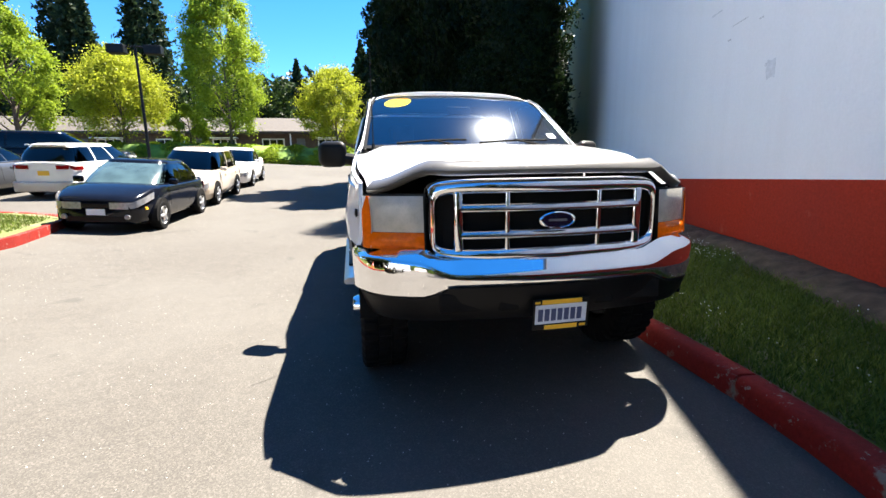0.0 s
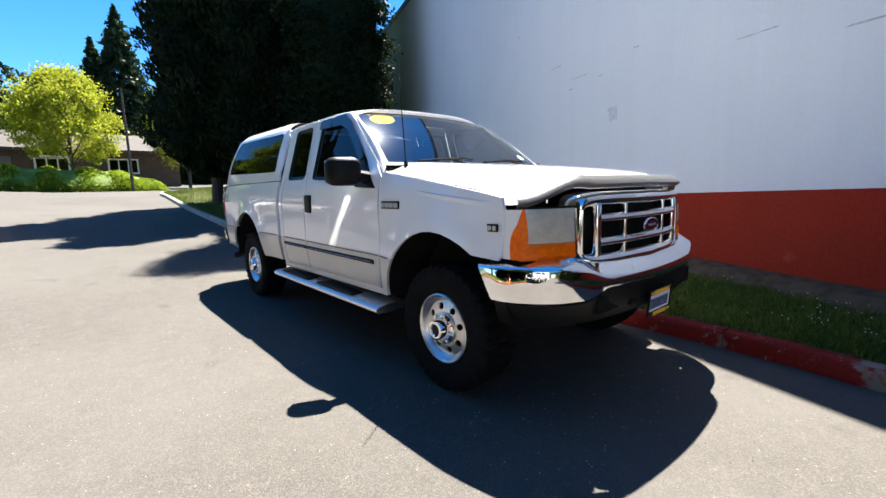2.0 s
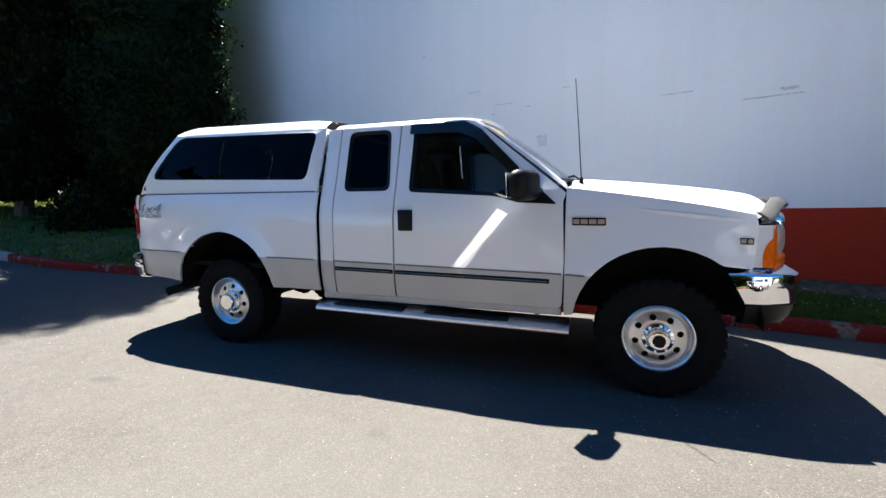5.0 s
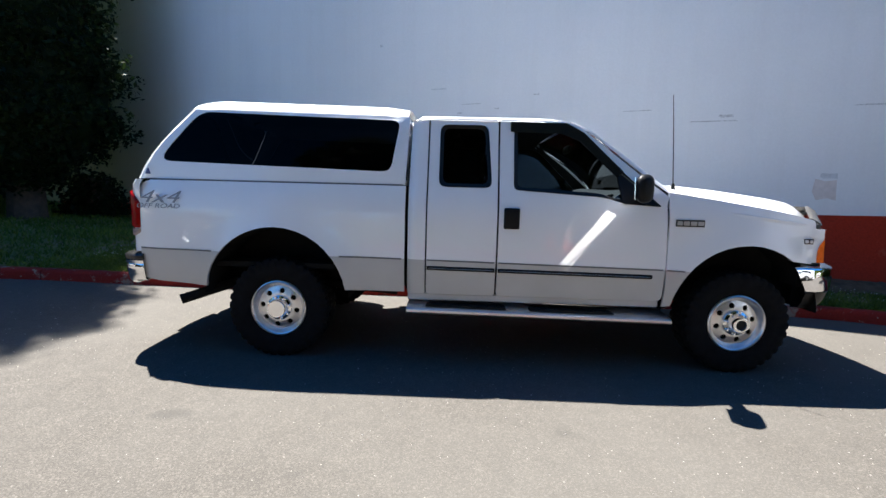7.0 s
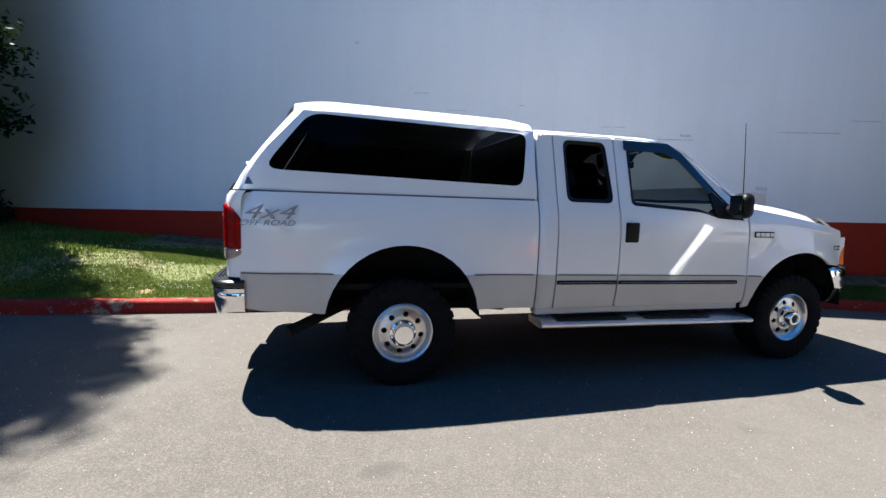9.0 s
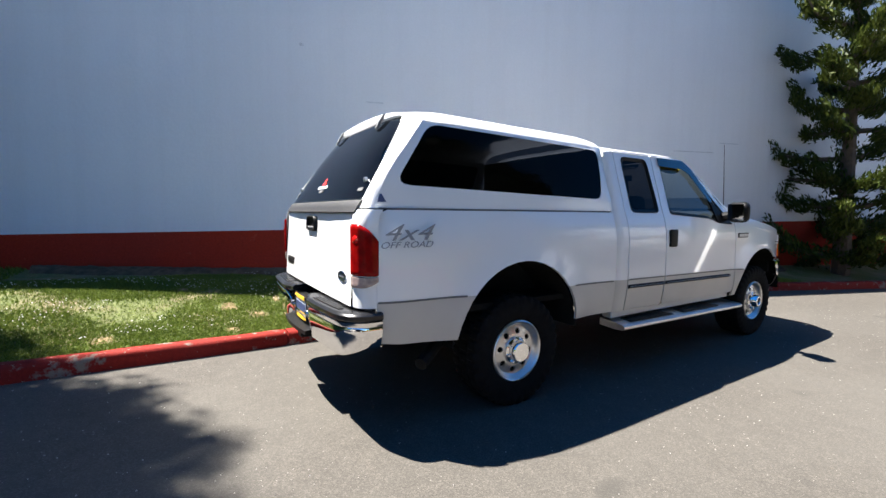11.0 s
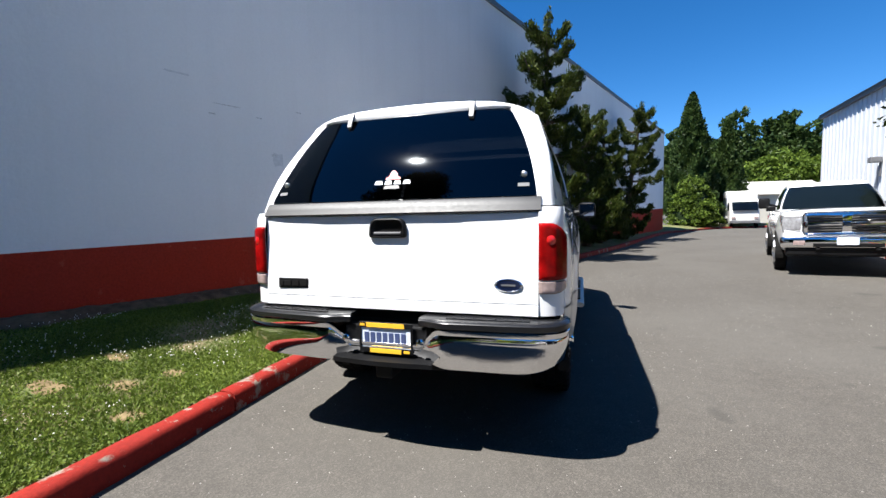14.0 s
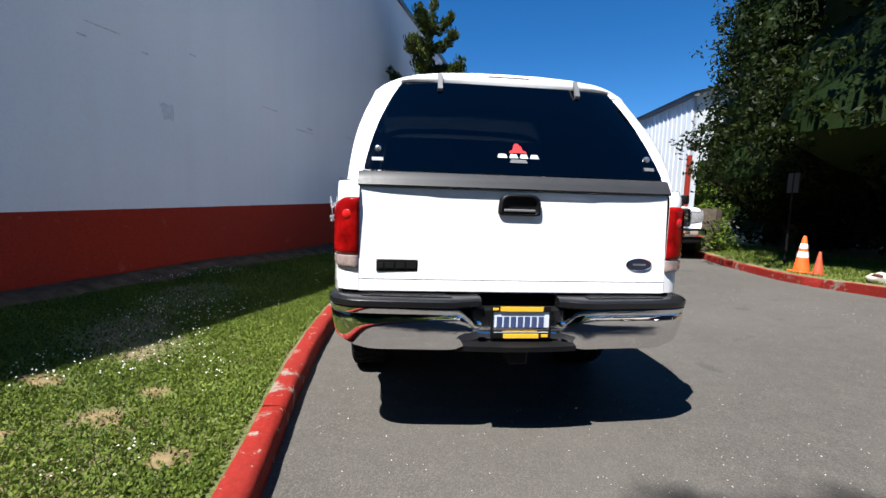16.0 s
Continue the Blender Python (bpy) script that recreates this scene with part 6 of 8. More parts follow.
    if name == "suv":
        part("rear_bumper", boxed(-half * 0.9, y1 - 0.1, clear + 0.02, half * 0.9, y1 + 0.06, clear + 0.34, 0.05, 3), M_GOLD, top, "champagne rear bumper", True)
        part("roof_spoiler", boxed(-half * 0.6, rr - 0.05, H - 0.075, half * 0.6, rr + 0.10, H - 0.045, 0.013), paint, top, "", True)
    return top


def place(x, y, turn, size=1.0):
    """On the sloping ground, standing square on it."""
    c = Vector((math.sin(radians(turn)), -math.cos(radians(turn)), 0))
    side = Vector((-c.y, c.x, 0))
    za, zb = ground_z(y + 1.4 * c.y, x + 1.4 * c.x), ground_z(y - 1.4 * c.y, x - 1.4 * c.x)
    zl, zr = ground_z(y - side.y * 0.8, x - side.x * 0.8), ground_z(y + side.y * 0.8, x + side.x * 0.8)
    fwd = (c * 2.8 + Vector((0, 0, za - zb))).normalized()
    lat = (side * 1.6 + Vector((0, 0, zr - zl))).normalized()
    up = fwd.cross(lat).normalized()
    back = -fwd
    right = back.cross(up).normalized()
    m = Matrix((right, back, up)).transposed().to_4x4()
    m.translation = Vector((x, y, (za + zb + zl + zr) / 4))
    return m @ Matrix.Diagonal((size, size, size, 1))


# opaque pane whose teal colour stands in for reflected sky
M_CARSHIELD = simple("sky_teal_windshield", (0.045, 0.075, 0.08), 0.16, coat=0.3, vary=0.3, scale=3)
M_CARGLASS = glass("car_glass", (0.5, 0.62, 0.62), 0.12)
M_NAVY = simple("dark_navy_paint", (0.004, 0.005, 0.009), 0.14, coat=0.05, vary=0.1, spec=0.25)
M_BEIGE = simple("pale_beige_paint", (0.50, 0.43, 0.35), 0.3, coat=0.8, vary=0.05)
M_BEIGELOW = simple("tan_cladding", (0.34, 0.27, 0.20), 0.4, coat=0.5, vary=0.05)
M_PEARL = simple("pearl_white_paint", (0.74, 0.73, 0.70), 0.3, coat=0.8, vary=0.03)
M_GOLD = simple("champagne_paint", (0.50, 0.45, 0.37), 0.3, coat=0.8, vary=0.04)
M_GREYCAR = simple("dark_grey_paint", (0.05, 0.053, 0.06), 0.3, coat=0.8, vary=0.06)

build_car("hatchback", "dark navy hatchback parked along the kerb", "car", place(-5.5, 7.85, 1, 0.92), M_NAVY, 4.15, 1.70, 1.45, 0.93, 0.93, 0.97, -1.18, (-0.35, 1.3), 1.92, (-1.27, 1.34), 0.305, nose=0.69)
build_car("minivan", "pale beige minivan with tan lower panels", "car", place(-5.6, 11.85, 1, 0.92), M_BEIGE, 4.7, 1.80, 1.66, 1.0, 1.0, 1.05, -1.2, (-0.45, 2.0), 2.25, (-1.35, 1.28), 0.33, lower=M_BEIGELOW, nose=0.74)
build_car("sedan", "pearl white sedan parked at the end of the row", "car", place(-5.7, 16.9, 2, 0.93), M_PEARL, 4.6, 1.80, 1.54, 0.98, 0.97, 1.06, -0.95, (-0.1, 1.0), 1.72, (-1.32, 1.38), 0.32, nose=0.68)
build_car("suv", "white and champagne sport utility vehicle parked nose in", "car", place(-9.05, 13.3, 176, 0.9), M_PEARL, 4.8, 1.94, 1.68, 1.10, 1.10, 1.14, -1.05, (-0.25, 2.0), 2.36, (-1.45, 1.46), 0.37, lower=M_GOLD, nose=0.9)
build_car("dark_suv", "dark navy sport utility vehicle in the car park", "car", place(-13.4, 19.6, 105), M_NAVY, 5.2, 2.0, 1.9, 1.2, 1.2, 1.24, -1.1, (-0.35, 2.1), 2.5, (-1.55, 1.55), 0.4, nose=1.0)
build_car("dark_sedan", "dark grey sedan beside the grass verge", "car", place(-11.6, 12.6, 178), M_GREYCAR, 4.7, 1.8, 1.45, 0.95, 0.96, 1.05, -0.9, (-0.1, 1.1), 1.75, (-1.3, 1.4), 0.33, nose=0.7)

# the white crew-cab pickup opposite
ram = build_car("crew_cab_pickup", "white crew-cab pickup with a large chrome grille", "pickup truck", place(-6.75, -5.95, 163), M_WHITE, 5.85, 2.0, 1.95, 1.33, 1.30, 1.32, -1.25, (-0.62, 1.05), 1.2, (-1.92, 1.65), 0.40, clear=0.45, nose=1.27, bed=True, plan=7)
g = part("chrome_grille", boxed(-0.66, -3.0, 0.80, 0.66, -2.88, 1.27, 0.09, 3), M_CHROME, ram, "large chrome grille", True)
for x0, x1 in ((-0.58, -0.06), (0.06, 0.58)):
    for z0, z1 in ((0.86, 1.005), (1.055, 1.195)):
        part("grille_opening", boxed(x0, -3.008, z0, x1, -2.96, z1, 0.02), M_BLACK, g)
        for k in range(2):
            zz = z0 + (z1 - z0) * (k + 1) / 3
            part("grille_slat", boxed(x0, -3.014, zz - 0.006, x1, -3.0, zz + 0.006), M_CHROME, g)
part("grille_badge", boxed(-0.07, -3.02, 0.96, 0.07, -2.99, 1.08, 0.02), M_CHROME, g)
fb = part("chrome_bumper", boxed(-1.0, -3.10, 0.56, 1.0, -2.80, 0.78, 0.06, 3), M_CHROME, ram, "chrome front bumper", True)
part("bumper_air_dam", boxed(-0.92, -3.05, 0.40, 0.92, -2.80, 0.58, 0.04), M_BLACK, fb)
part("bumper_intake", boxed(-0.5, -3.108, 0.585, 0.5, -3.08, 0.66, 0.01), M_BLACK, fb)
part("bumper_plate", boxed(-0.155, -3.125, 0.63, 0.155, -3.11, 0.77), M_PLATE, fb)
for sx in (-1, 1):
    part("tow_mirror", boxed(min(sx * 1.08, sx * 1.31), -0.82, 1.36, max(sx * 1.08, sx * 1.31), -0.70, 1.62, 0.04), M_BLACK, ram, "black towing mirror", True)
    b = bmesh.new()
    tube(b, [(sx * 0.94, -0.74, 1.40), (sx * 1.12, -0.76, 1.46)], 0.03, 6)
    part("mirror_arm", b, M_BLACK, ram)
    part("fog_lamp", boxed(min(sx * 0.62, sx * 0.8), -3.11, 0.62, max(sx * 0.62, sx * 0.8), -3.09, 0.71, 0.01), M_CLEARLENS, fb)
    lb = boxed(min(sx * 0.67, sx * 0.97), -2.96, 0.90, max(sx * 0.67, sx * 0.97), -2.84, 1.15, 0.03, 2)
    for v in lb.verts:
        v.co.y += 0.25 * max(0, abs(v.co.x) - 0.8)
    part("square_headlamp", lb, M_GREYLENS, ram, "clear square headlamp", True)
    part("tow_hook", boxed(sx * 0.42 - 0.03, -3.12, 0.52, sx * 0.42 + 0.03, -3.04, 0.56, 0.01), M_BLACK, fb)

# box truck at the far end of the lane
bt = thing("box_truck", pose(-13.6, -34.5, 0.02, 0, 0, 172), "small white box truck at the end of the lane", "truck")
part("cargo_box", boxed(-1.1, -0.2, 0.75, 1.1, 4.2, 3.0, 0.04), M_PEARL, bt, "white cargo box")
cab_bm = boxed(-0.98, -1.9, 0.45, 0.98, -0.25, 2.25, 0.10, 3)
for v in cab_bm.verts:
    if v.co.y < -1.0 and v.co.z > 1.3:
        v.co.y += 0.35 * (v.co.z - 1.3) / 0.95
part("cab", cab_bm, M_PEARL, bt, "", True)
part("windshield", grid(bmesh.new(), [-0.85, 0, 0.85], [1.4, 2.1], lambda x, z: (x, -1.93 + 0.35 * (z - 1.3) / 0.95, z)), M_CARGLASS, bt)
part("bumper", boxed(-0.98, -2.0, 0.4, 0.98, -1.85, 0.62, 0.03), M_GREYRUB, bt)
for sx in (-1, 1):
    for y in (-1.2, 2.8):
        car_wheel(0.38, bt, pose(sx * 0.85, y, 0.38, 0, 0, 0 if sx < 0 else 180))
    part("headlamp", boxed(sx * 0.75 - 0.14, -1.94, 0.72, sx * 0.75 + 0.14, -1.88, 0.9, 0.02), M_CLEARLENS, bt)
    part("side_window", boxed(min(sx * 0.985, sx * 0.99), -1.35, 1.4, max(sx * 0.985, sx * 0.99), -0.6, 2.0), M_CARGLASS, bt)


# ---- plants ----
RNG = np.random.default_rng(7)


def leaf_mesh(name, pts, size, material, elong=1.0, along=None, spread=1.0):
    """One small four-cornered leaf at each point; along: a direction for each leaf."""
    n = len(pts)
    pts = np.asarray(pts, float)
    a = RNG.normal(size=(n, 3))
    if along is not None:
        a = np.asarray(along) + a * spread * 0.35
    a /= np.linalg.norm(a, axis=1)[:, None] + 1e-9
    b = np.cross(a, RNG.normal(size=(n, 3)))
    b /= np.linalg.norm(b, axis=1)[:, None] + 1e-9
    s = size * RNG.uniform(0.6, 1.3, (n, 1))
    v = np.stack([pts - a * s * elong, pts + b * s * 0.5, pts + a * s * elong, pts - b * s * 0.5], 1).reshape(-1, 3)
    me = bpy.data.meshes.new(name)
    me.vertices.add(4 * n)
    me.vertices.foreach_set("co", v.ravel())
    me.loops.add(4 * n)
    me.loops.foreach_set("vertex_index", np.arange(4 * n, dtype=np.int32))
    me.polygons.add(n)
    me.polygons.foreach_set("loop_start", np.arange(0, 4 * n, 4, dtype=np.int32))
    me.polygons.foreach_set("loop_total", np.full(n, 4, dtype=np.int32))
    me.materials.append(material)
    me.update(calc_edges=True)
    me.validate()
    return me


def leaf_part(name, pts, size, material, parent, elong=1.0, along=None, spread=1.0, label=""):
    ob = new(name, leaf_mesh(name, pts, size, material, elong, along, spread))
    ob.parent = parent
    if label:
        ob["label"] = label
    return ob


def lumps(theta, z, seed):
    return 0.13 * np.sin(3 * theta + 1.7 * z + seed) + 0.10 * np.sin(7 * theta - 2.3 * z + 2.1 * seed) + 0.08 * np.sin(11 * theta + 4.1 * z + seed * 3) + 0.06 * np.sin(5.3 * z + 2 * theta)


def column_shape(s, blunt=0.5):
    return np.clip(np.minimum(1.0, (s / 0.12 + 0.25)), 0, 1) * np.clip(1 - s, 0, 1) ** blunt


def cypress(name, label, x, y, h, r, n, size, foot=1.5, material=None, blunt=0.45, z=None):
    """A dense columnar evergreen: trunk, a solid core for the shade inside and a ragged coat of small sprays."""
    z0 = ground_z(y, x) + 0.1 if z is None else z
    top = thing(name, Matrix.Translation((x, y, z0)), label, "tree")
    seed = RNG.uniform(0, 20)
    bm = bmesh.new()
    tube(bm, [(0, 0, -0.3), (0.05, 0.02, foot), (0, 0, h * 0.6)], [0.24, 0.2, 0.05], 10)
    for k in range(4):
        a = k * 1.7 + seed
        tube(bm, [(0, 0, 0.3 + 0.3 * k), (0.5 * math.cos(a), 0.5 * math.sin(a), foot + 0.6 + 0.3 * k)], [0.1, 0.05], 6)
    part("trunk", bm, M_BARK, top, "", True)
    # solid core added so that gaps between the sprays read as black shade
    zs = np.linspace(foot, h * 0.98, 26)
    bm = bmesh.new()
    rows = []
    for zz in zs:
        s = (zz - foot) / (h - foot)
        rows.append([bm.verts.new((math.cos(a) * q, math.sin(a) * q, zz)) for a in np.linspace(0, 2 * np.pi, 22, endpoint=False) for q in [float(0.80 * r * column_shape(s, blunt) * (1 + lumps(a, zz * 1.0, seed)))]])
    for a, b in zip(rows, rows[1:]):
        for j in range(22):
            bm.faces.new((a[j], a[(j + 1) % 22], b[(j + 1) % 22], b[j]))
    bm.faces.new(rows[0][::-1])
    part("crown_shade_core", bm, material or M_LEAF_DARK, top, "", True)
    s = RNG.beta(1.0, 1.25, n)
    th = RNG.uniform(0, 2 * np.pi, n)
    zz = foot + s * (h - foot)
    q = r * column_shape(s, blunt) * (1 + lumps(th, zz, seed)) * (1 - 0.22 * RNG.uniform(0, 1, n) ** 2) + RNG.normal(0, 0.05, n)
    pts = np.stack([np.cos(th) * q, np.sin(th) * q, zz - 0.15 * RNG.uniform(0, 1, n)], 1)
    out = np.stack([np.cos(th) * 0.5, np.sin(th) * 0.5, np.full(n, 0.9)], 1)
    leaf_part("crown", pts, size, material or M_LEAF_DARK, top, 1.3, out, 1.6)
    return top


def tufted(name, label, x, y, h, r, foot, count, per, size, material, z=None, blunt=0.5):
    """A broad evergreen whose coat is made of separate leafy tufts."""
    z0 = ground_z(y, x) + 0.2 if z is None else z
    top = thing(name, Matrix.Translation((x, y, z0)), label, "tree")
    seed = RNG.uniform(0, 20)
    bm = bmesh.new()
    tube(bm, [(0, 0, -0.4), (0, 0, foot + 1), (0, 0, h * 0.7)], [0.35, 0.28, 0.08], 10)
    part("trunk", bm, M_BARK, top, "", True)
    # solid dark core, no foliage: stands in for the shade between tufts
    bm = bmesh.new()
    rows = []
    for zz in np.linspace(foot, h * 0.97, 20):
        s = (zz - foot) / (h - foot)
        rows.append([bm.verts.new((math.cos(a) * q, math.sin(a) * q, zz)) for a in np.linspace(0, 2 * np.pi, 20, endpoint=False) for q in [float(0.84 * r * column_shape(s, blunt) * (1 + 0.55 * lumps(a, zz, seed)))]])
    for a, b in zip(rows, rows[1:]):
        for j in range(20):
            bm.faces.new((a[j], a[(j + 1) % 20], b[(j + 1) % 20], b[j]))
    bm.faces.new(rows[0][::-1])
    part("crown_shade_core", bm, M_LEAF_DARK, top, "", True)
    s = RNG.beta(1.0, 1.2, count)
    th = RNG.uniform(0, 2 * np.pi, count)
    zz = foot + s * (h - foot)
    q = r * column_shape(s, blunt) * (1 + 0.55 * lumps(th, zz, seed)) * RNG.uniform(0.8, 1.04, count)
    c = np.stack([np.cos(th) * q, np.sin(th) * q, zz], 1)
    rad = RNG.uniform(0.22, 0.55, count)
    d = RNG.normal(size=(count, per, 3))
    d /= np.linalg.norm(d, axis=2)[:, :, None]
    d *= (rad[:, None] * RNG.uniform(0.3, 1, (count, per)) ** 0.5)[:, :, None]
    d[:, :, 2] *= 0.6
    leaf_part("crown", (c[:, None] + d).reshape(-1, 3), size, material, top, 1.0)
    return top


def juniper(name, label, x, y, h, spread, lean, n_branch, z0, per=430):
    """A twisted juniper: a leaning stem and upswept arms that carry separate ragged pads."""
    top = thing(name, Matrix.Translation((x, y, z0)), label, "tree")
    stem = [np.array((0, 0, -0.2)), np.array((lean[0] * 0.2, lean[1] * 0.2, h * 0.3)), np.array((lean[0] * 0.6, lean[1] * 0.6, h * 0.65)), np.array((lean[0], lean[1], h))]
    fine = smooth_line(stem, h / 14)
    bm = bmesh.new()
    tube(bm, [tuple(p) for p in fine], [0.15 * (1 - i / len(fine)) + 0.02 for i in range(len(fine))], 8)
    pts, dirs = [], []

    def pad(c, d, rl, rw, count):
        """A ragged pad of sprays, longer along the arm than across it."""
        u = RNG.normal(size=(count, 3))
        u /= np.linalg.norm(u, axis=1)[:, None]
        u *= RNG.uniform(0.1, 1, (count, 1)) ** 0.45
        side = np.cross(d, (0, 0, 1.0))
        side /= np.linalg.norm(side) + 1e-9
        up = np.cross(side, d)
        lump = 1 + 0.25 * np.sin(u[:, :1] * 7 + c[2] * 9)
        pts.append(c + (u[:, :1] * rl * d + u[:, 1:2] * rw * side + u[:, 2:] * rw * 0.62 * up) * lump)
        dirs.append(d * 0.7 + np.array((0, 0, 0.6)) + 0.5 * u)

    for i in range(1, len(fine)):
        s = i / len(fine)
        if RNG.uniform() < 0.75:
            a = RNG.uniform(0, 6.28)
            off = np.array((math.cos(a), math.sin(a), 0)) * 0.16 * (1 - s)
            pad(fine[i] + off, np.array((0.15 * math.cos(a), 0.15 * math.sin(a), 0.97)), 0.36, 0.34 * (1 - 0.55 * s), int(per * 0.7))
    for k in range(n_branch):
        s = 0.05 + 0.87 * (k + RNG.uniform(0, 0.9)) / n_branch
        p0 = fine[min(len(fine) - 1, int(s * len(fine)))]
        a = k * 2.4 + RNG.uniform(-0.5, 0.5)
        ln = spread * (1.05 - 0.78 * s) * RNG.uniform(0.55, 1.2) * (0.6 if s < 0.12 else 1)
        d = np.array((math.cos(a), math.sin(a), 0))
        rise = RNG.uniform(0.05, 0.5)
        line = [p0, p0 + d * ln * 0.45 + np.array((0, 0, ln * RNG.uniform(-0.05, 0.1))), p0 + d * ln * 0.82 + np.array((0, 0, ln * rise * 0.6)), p0 + d * ln * 1.05 + np.array((0, 0, ln * (rise + 0.2)))]
        ff = smooth_line(line, ln / 8)
        tube(bm, [tuple(q) for q in ff], [0.05 * (1 - i / len(ff)) + 0.008 for i in range(len(ff))], 5)
        for q in (0.36, 0.58, 0.78, 0.96):
            i = min(len(ff) - 2, int(q * len(ff)))
            dd = np.asarray(ff[i + 1]) - np.asarray(ff[i])
            dd = dd / (np.linalg.norm(dd) + 1e-9)
            c = np.asarray(ff[i]) + RNG.normal(0, 0.05, 3)
            pad(c, dd, 0.17 + 0.12 * ln, (0.31 - 0.13 * q) * (0.7 + 0.3 * ln), int(per * (0.32 + 0.26 * ln)))
    part("trunk", bm, M_BARK, top, "", True)
    leaf_part("crown", np.concatenate(pts), 0.036, M_LEAF_JUN, top, 1.7, np.concatenate(dirs), 1.2)
    return top


def broadleaf(name, label, x, y, h, r, foot, clumps, per, size, material, z=None):
    """A spring tree: forked trunk and an airy crown of leaf clumps."""
    z0 = ground_z(y, x) if z is None else z
    top = thing(name, Matrix.Translation((x, y, z0)), label, "tree")
    bm = bmesh.new()
    tube(bm, [(0, 0, -0.3), (0.05, 0, foot), (0, 0, h * 0.75)], [0.16, 0.12, 0.03], 8)
    cs = []
    for k in range(clumps):
        s = RNG.uniform(0, 1) ** 0.8
        zz = foot + s * (h - foot)
        env = r * (math.sin(math.pi * (0.18 + 0.78 * s)) ** 0.75)
        a, q = RNG.uniform(0, 2 * np.pi), env * RNG.uniform(0.25, 1.0) ** 0.5
        c = np.array((math.cos(a) * q, math.sin(a) * q, zz))
        cs.append(c)
        if k % 5 == 0:
            tube(bm, [(0, 0, max(foot * 0.7, zz - q * 0.8)), tuple(c * np.array((0.6, 0.6, 1)) - np.array((0, 0, 0.2))), tuple(c)], [0.05, 0.03, 0.01], 5)
    part("trunk", bm, M_BARK, top, "", True)
    cs = np.array(cs)
    rad = RNG.uniform(0.35, 0.8, len(cs)) * r / 3.2
    d = RNG.normal(size=(len(cs), per, 3)) * 0.55
    d *= rad[:, None, None]
    leaf_part("crown", (cs[:, None] + d).reshape(-1, 3), size, material, top, 0.9)
    return top


def fir_points(h, r, n, foot=0.05):
    s = RNG.beta(1.0, 1.5, n)
    tier = np.floor(s * 18) / 18
    f = (s - tier) * 18
    th = RNG.uniform(0, 2 * np.pi, n)
    arm = 1 + 0.3 * np.sin(5 * th + tier * 60) + 0.2 * np.sin(9 * th - tier * 31)
    q = r * (1 - s) ** 0.9 * (0.55 + 0.45 * (1 - f)) * arm * RNG.uniform(0.4, 1, n) ** 0.5
    return np.stack([np.cos(th) * q, np.sin(th) * q, h * (foot + (1 - foot) * s) - 0.12 * q], 1)


def fir(name, label, x, y, h, r, n, size, z):
    top = thing(name, Matrix.Translation((x, y, z)), label, "tree")
    bm = bmesh.new()
    tube(bm, [(0, 0, -0.5), (0, 0, h * 0.95)], [0.3, 0.03], 7)
    part("trunk", bm, M_BARK, top, "", True)
    leaf_part("crown", fir_points(h, r, n), size, M_LEAF_FIR, top, 1.0)
    return top


EVERGREEN = "tall dark columnar evergreen on the grass island"
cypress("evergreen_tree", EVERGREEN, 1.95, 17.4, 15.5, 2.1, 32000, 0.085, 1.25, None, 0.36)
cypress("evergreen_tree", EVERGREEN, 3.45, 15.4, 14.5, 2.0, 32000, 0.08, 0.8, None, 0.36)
# two trees added, mostly out of view, to shade the lawn and lane
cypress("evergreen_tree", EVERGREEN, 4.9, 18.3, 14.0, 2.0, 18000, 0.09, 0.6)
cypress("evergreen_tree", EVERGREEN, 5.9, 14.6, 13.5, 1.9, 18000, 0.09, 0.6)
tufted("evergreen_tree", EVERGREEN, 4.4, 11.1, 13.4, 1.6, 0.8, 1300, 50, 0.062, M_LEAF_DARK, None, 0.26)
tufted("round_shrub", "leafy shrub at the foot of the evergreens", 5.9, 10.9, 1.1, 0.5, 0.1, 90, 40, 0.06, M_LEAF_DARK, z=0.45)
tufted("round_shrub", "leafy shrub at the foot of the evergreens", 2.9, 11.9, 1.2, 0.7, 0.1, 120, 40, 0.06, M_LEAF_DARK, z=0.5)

JUN = "twisted green juniper against the blank wall"
juniper("juniper_tree", JUN, 0.0, -6.3, 6.45, 1.95, (-0.15, 0.9), 40, 0.25)
juniper("juniper_tree", JUN, -1.25, -9.9, 5.2, 1.6, (0.1, 0.2), 32, 0.25)
juniper("juniper_tree", "twisted green juniper with a forked top against the wall", -1.75, -11.7, 4.9, 1.5, (-0.2, -0.3), 30, 0.25)
juniper("juniper_tree", JUN, -3.0, -14.9, 5.9, 2.0, (-0.7, -0.4), 38, 0.25)

TUFT = "large dark leafy evergreen on the grass verge"
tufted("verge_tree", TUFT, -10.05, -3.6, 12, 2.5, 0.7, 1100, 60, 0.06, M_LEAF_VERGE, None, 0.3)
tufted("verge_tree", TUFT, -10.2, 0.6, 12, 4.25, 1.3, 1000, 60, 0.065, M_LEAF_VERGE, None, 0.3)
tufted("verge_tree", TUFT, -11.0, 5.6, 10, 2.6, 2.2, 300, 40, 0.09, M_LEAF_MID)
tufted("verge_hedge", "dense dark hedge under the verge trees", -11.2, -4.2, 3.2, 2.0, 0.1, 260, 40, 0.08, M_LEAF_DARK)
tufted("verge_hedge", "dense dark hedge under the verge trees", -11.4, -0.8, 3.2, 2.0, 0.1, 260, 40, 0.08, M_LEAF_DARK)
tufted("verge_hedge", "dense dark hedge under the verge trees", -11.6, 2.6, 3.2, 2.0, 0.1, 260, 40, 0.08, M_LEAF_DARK)
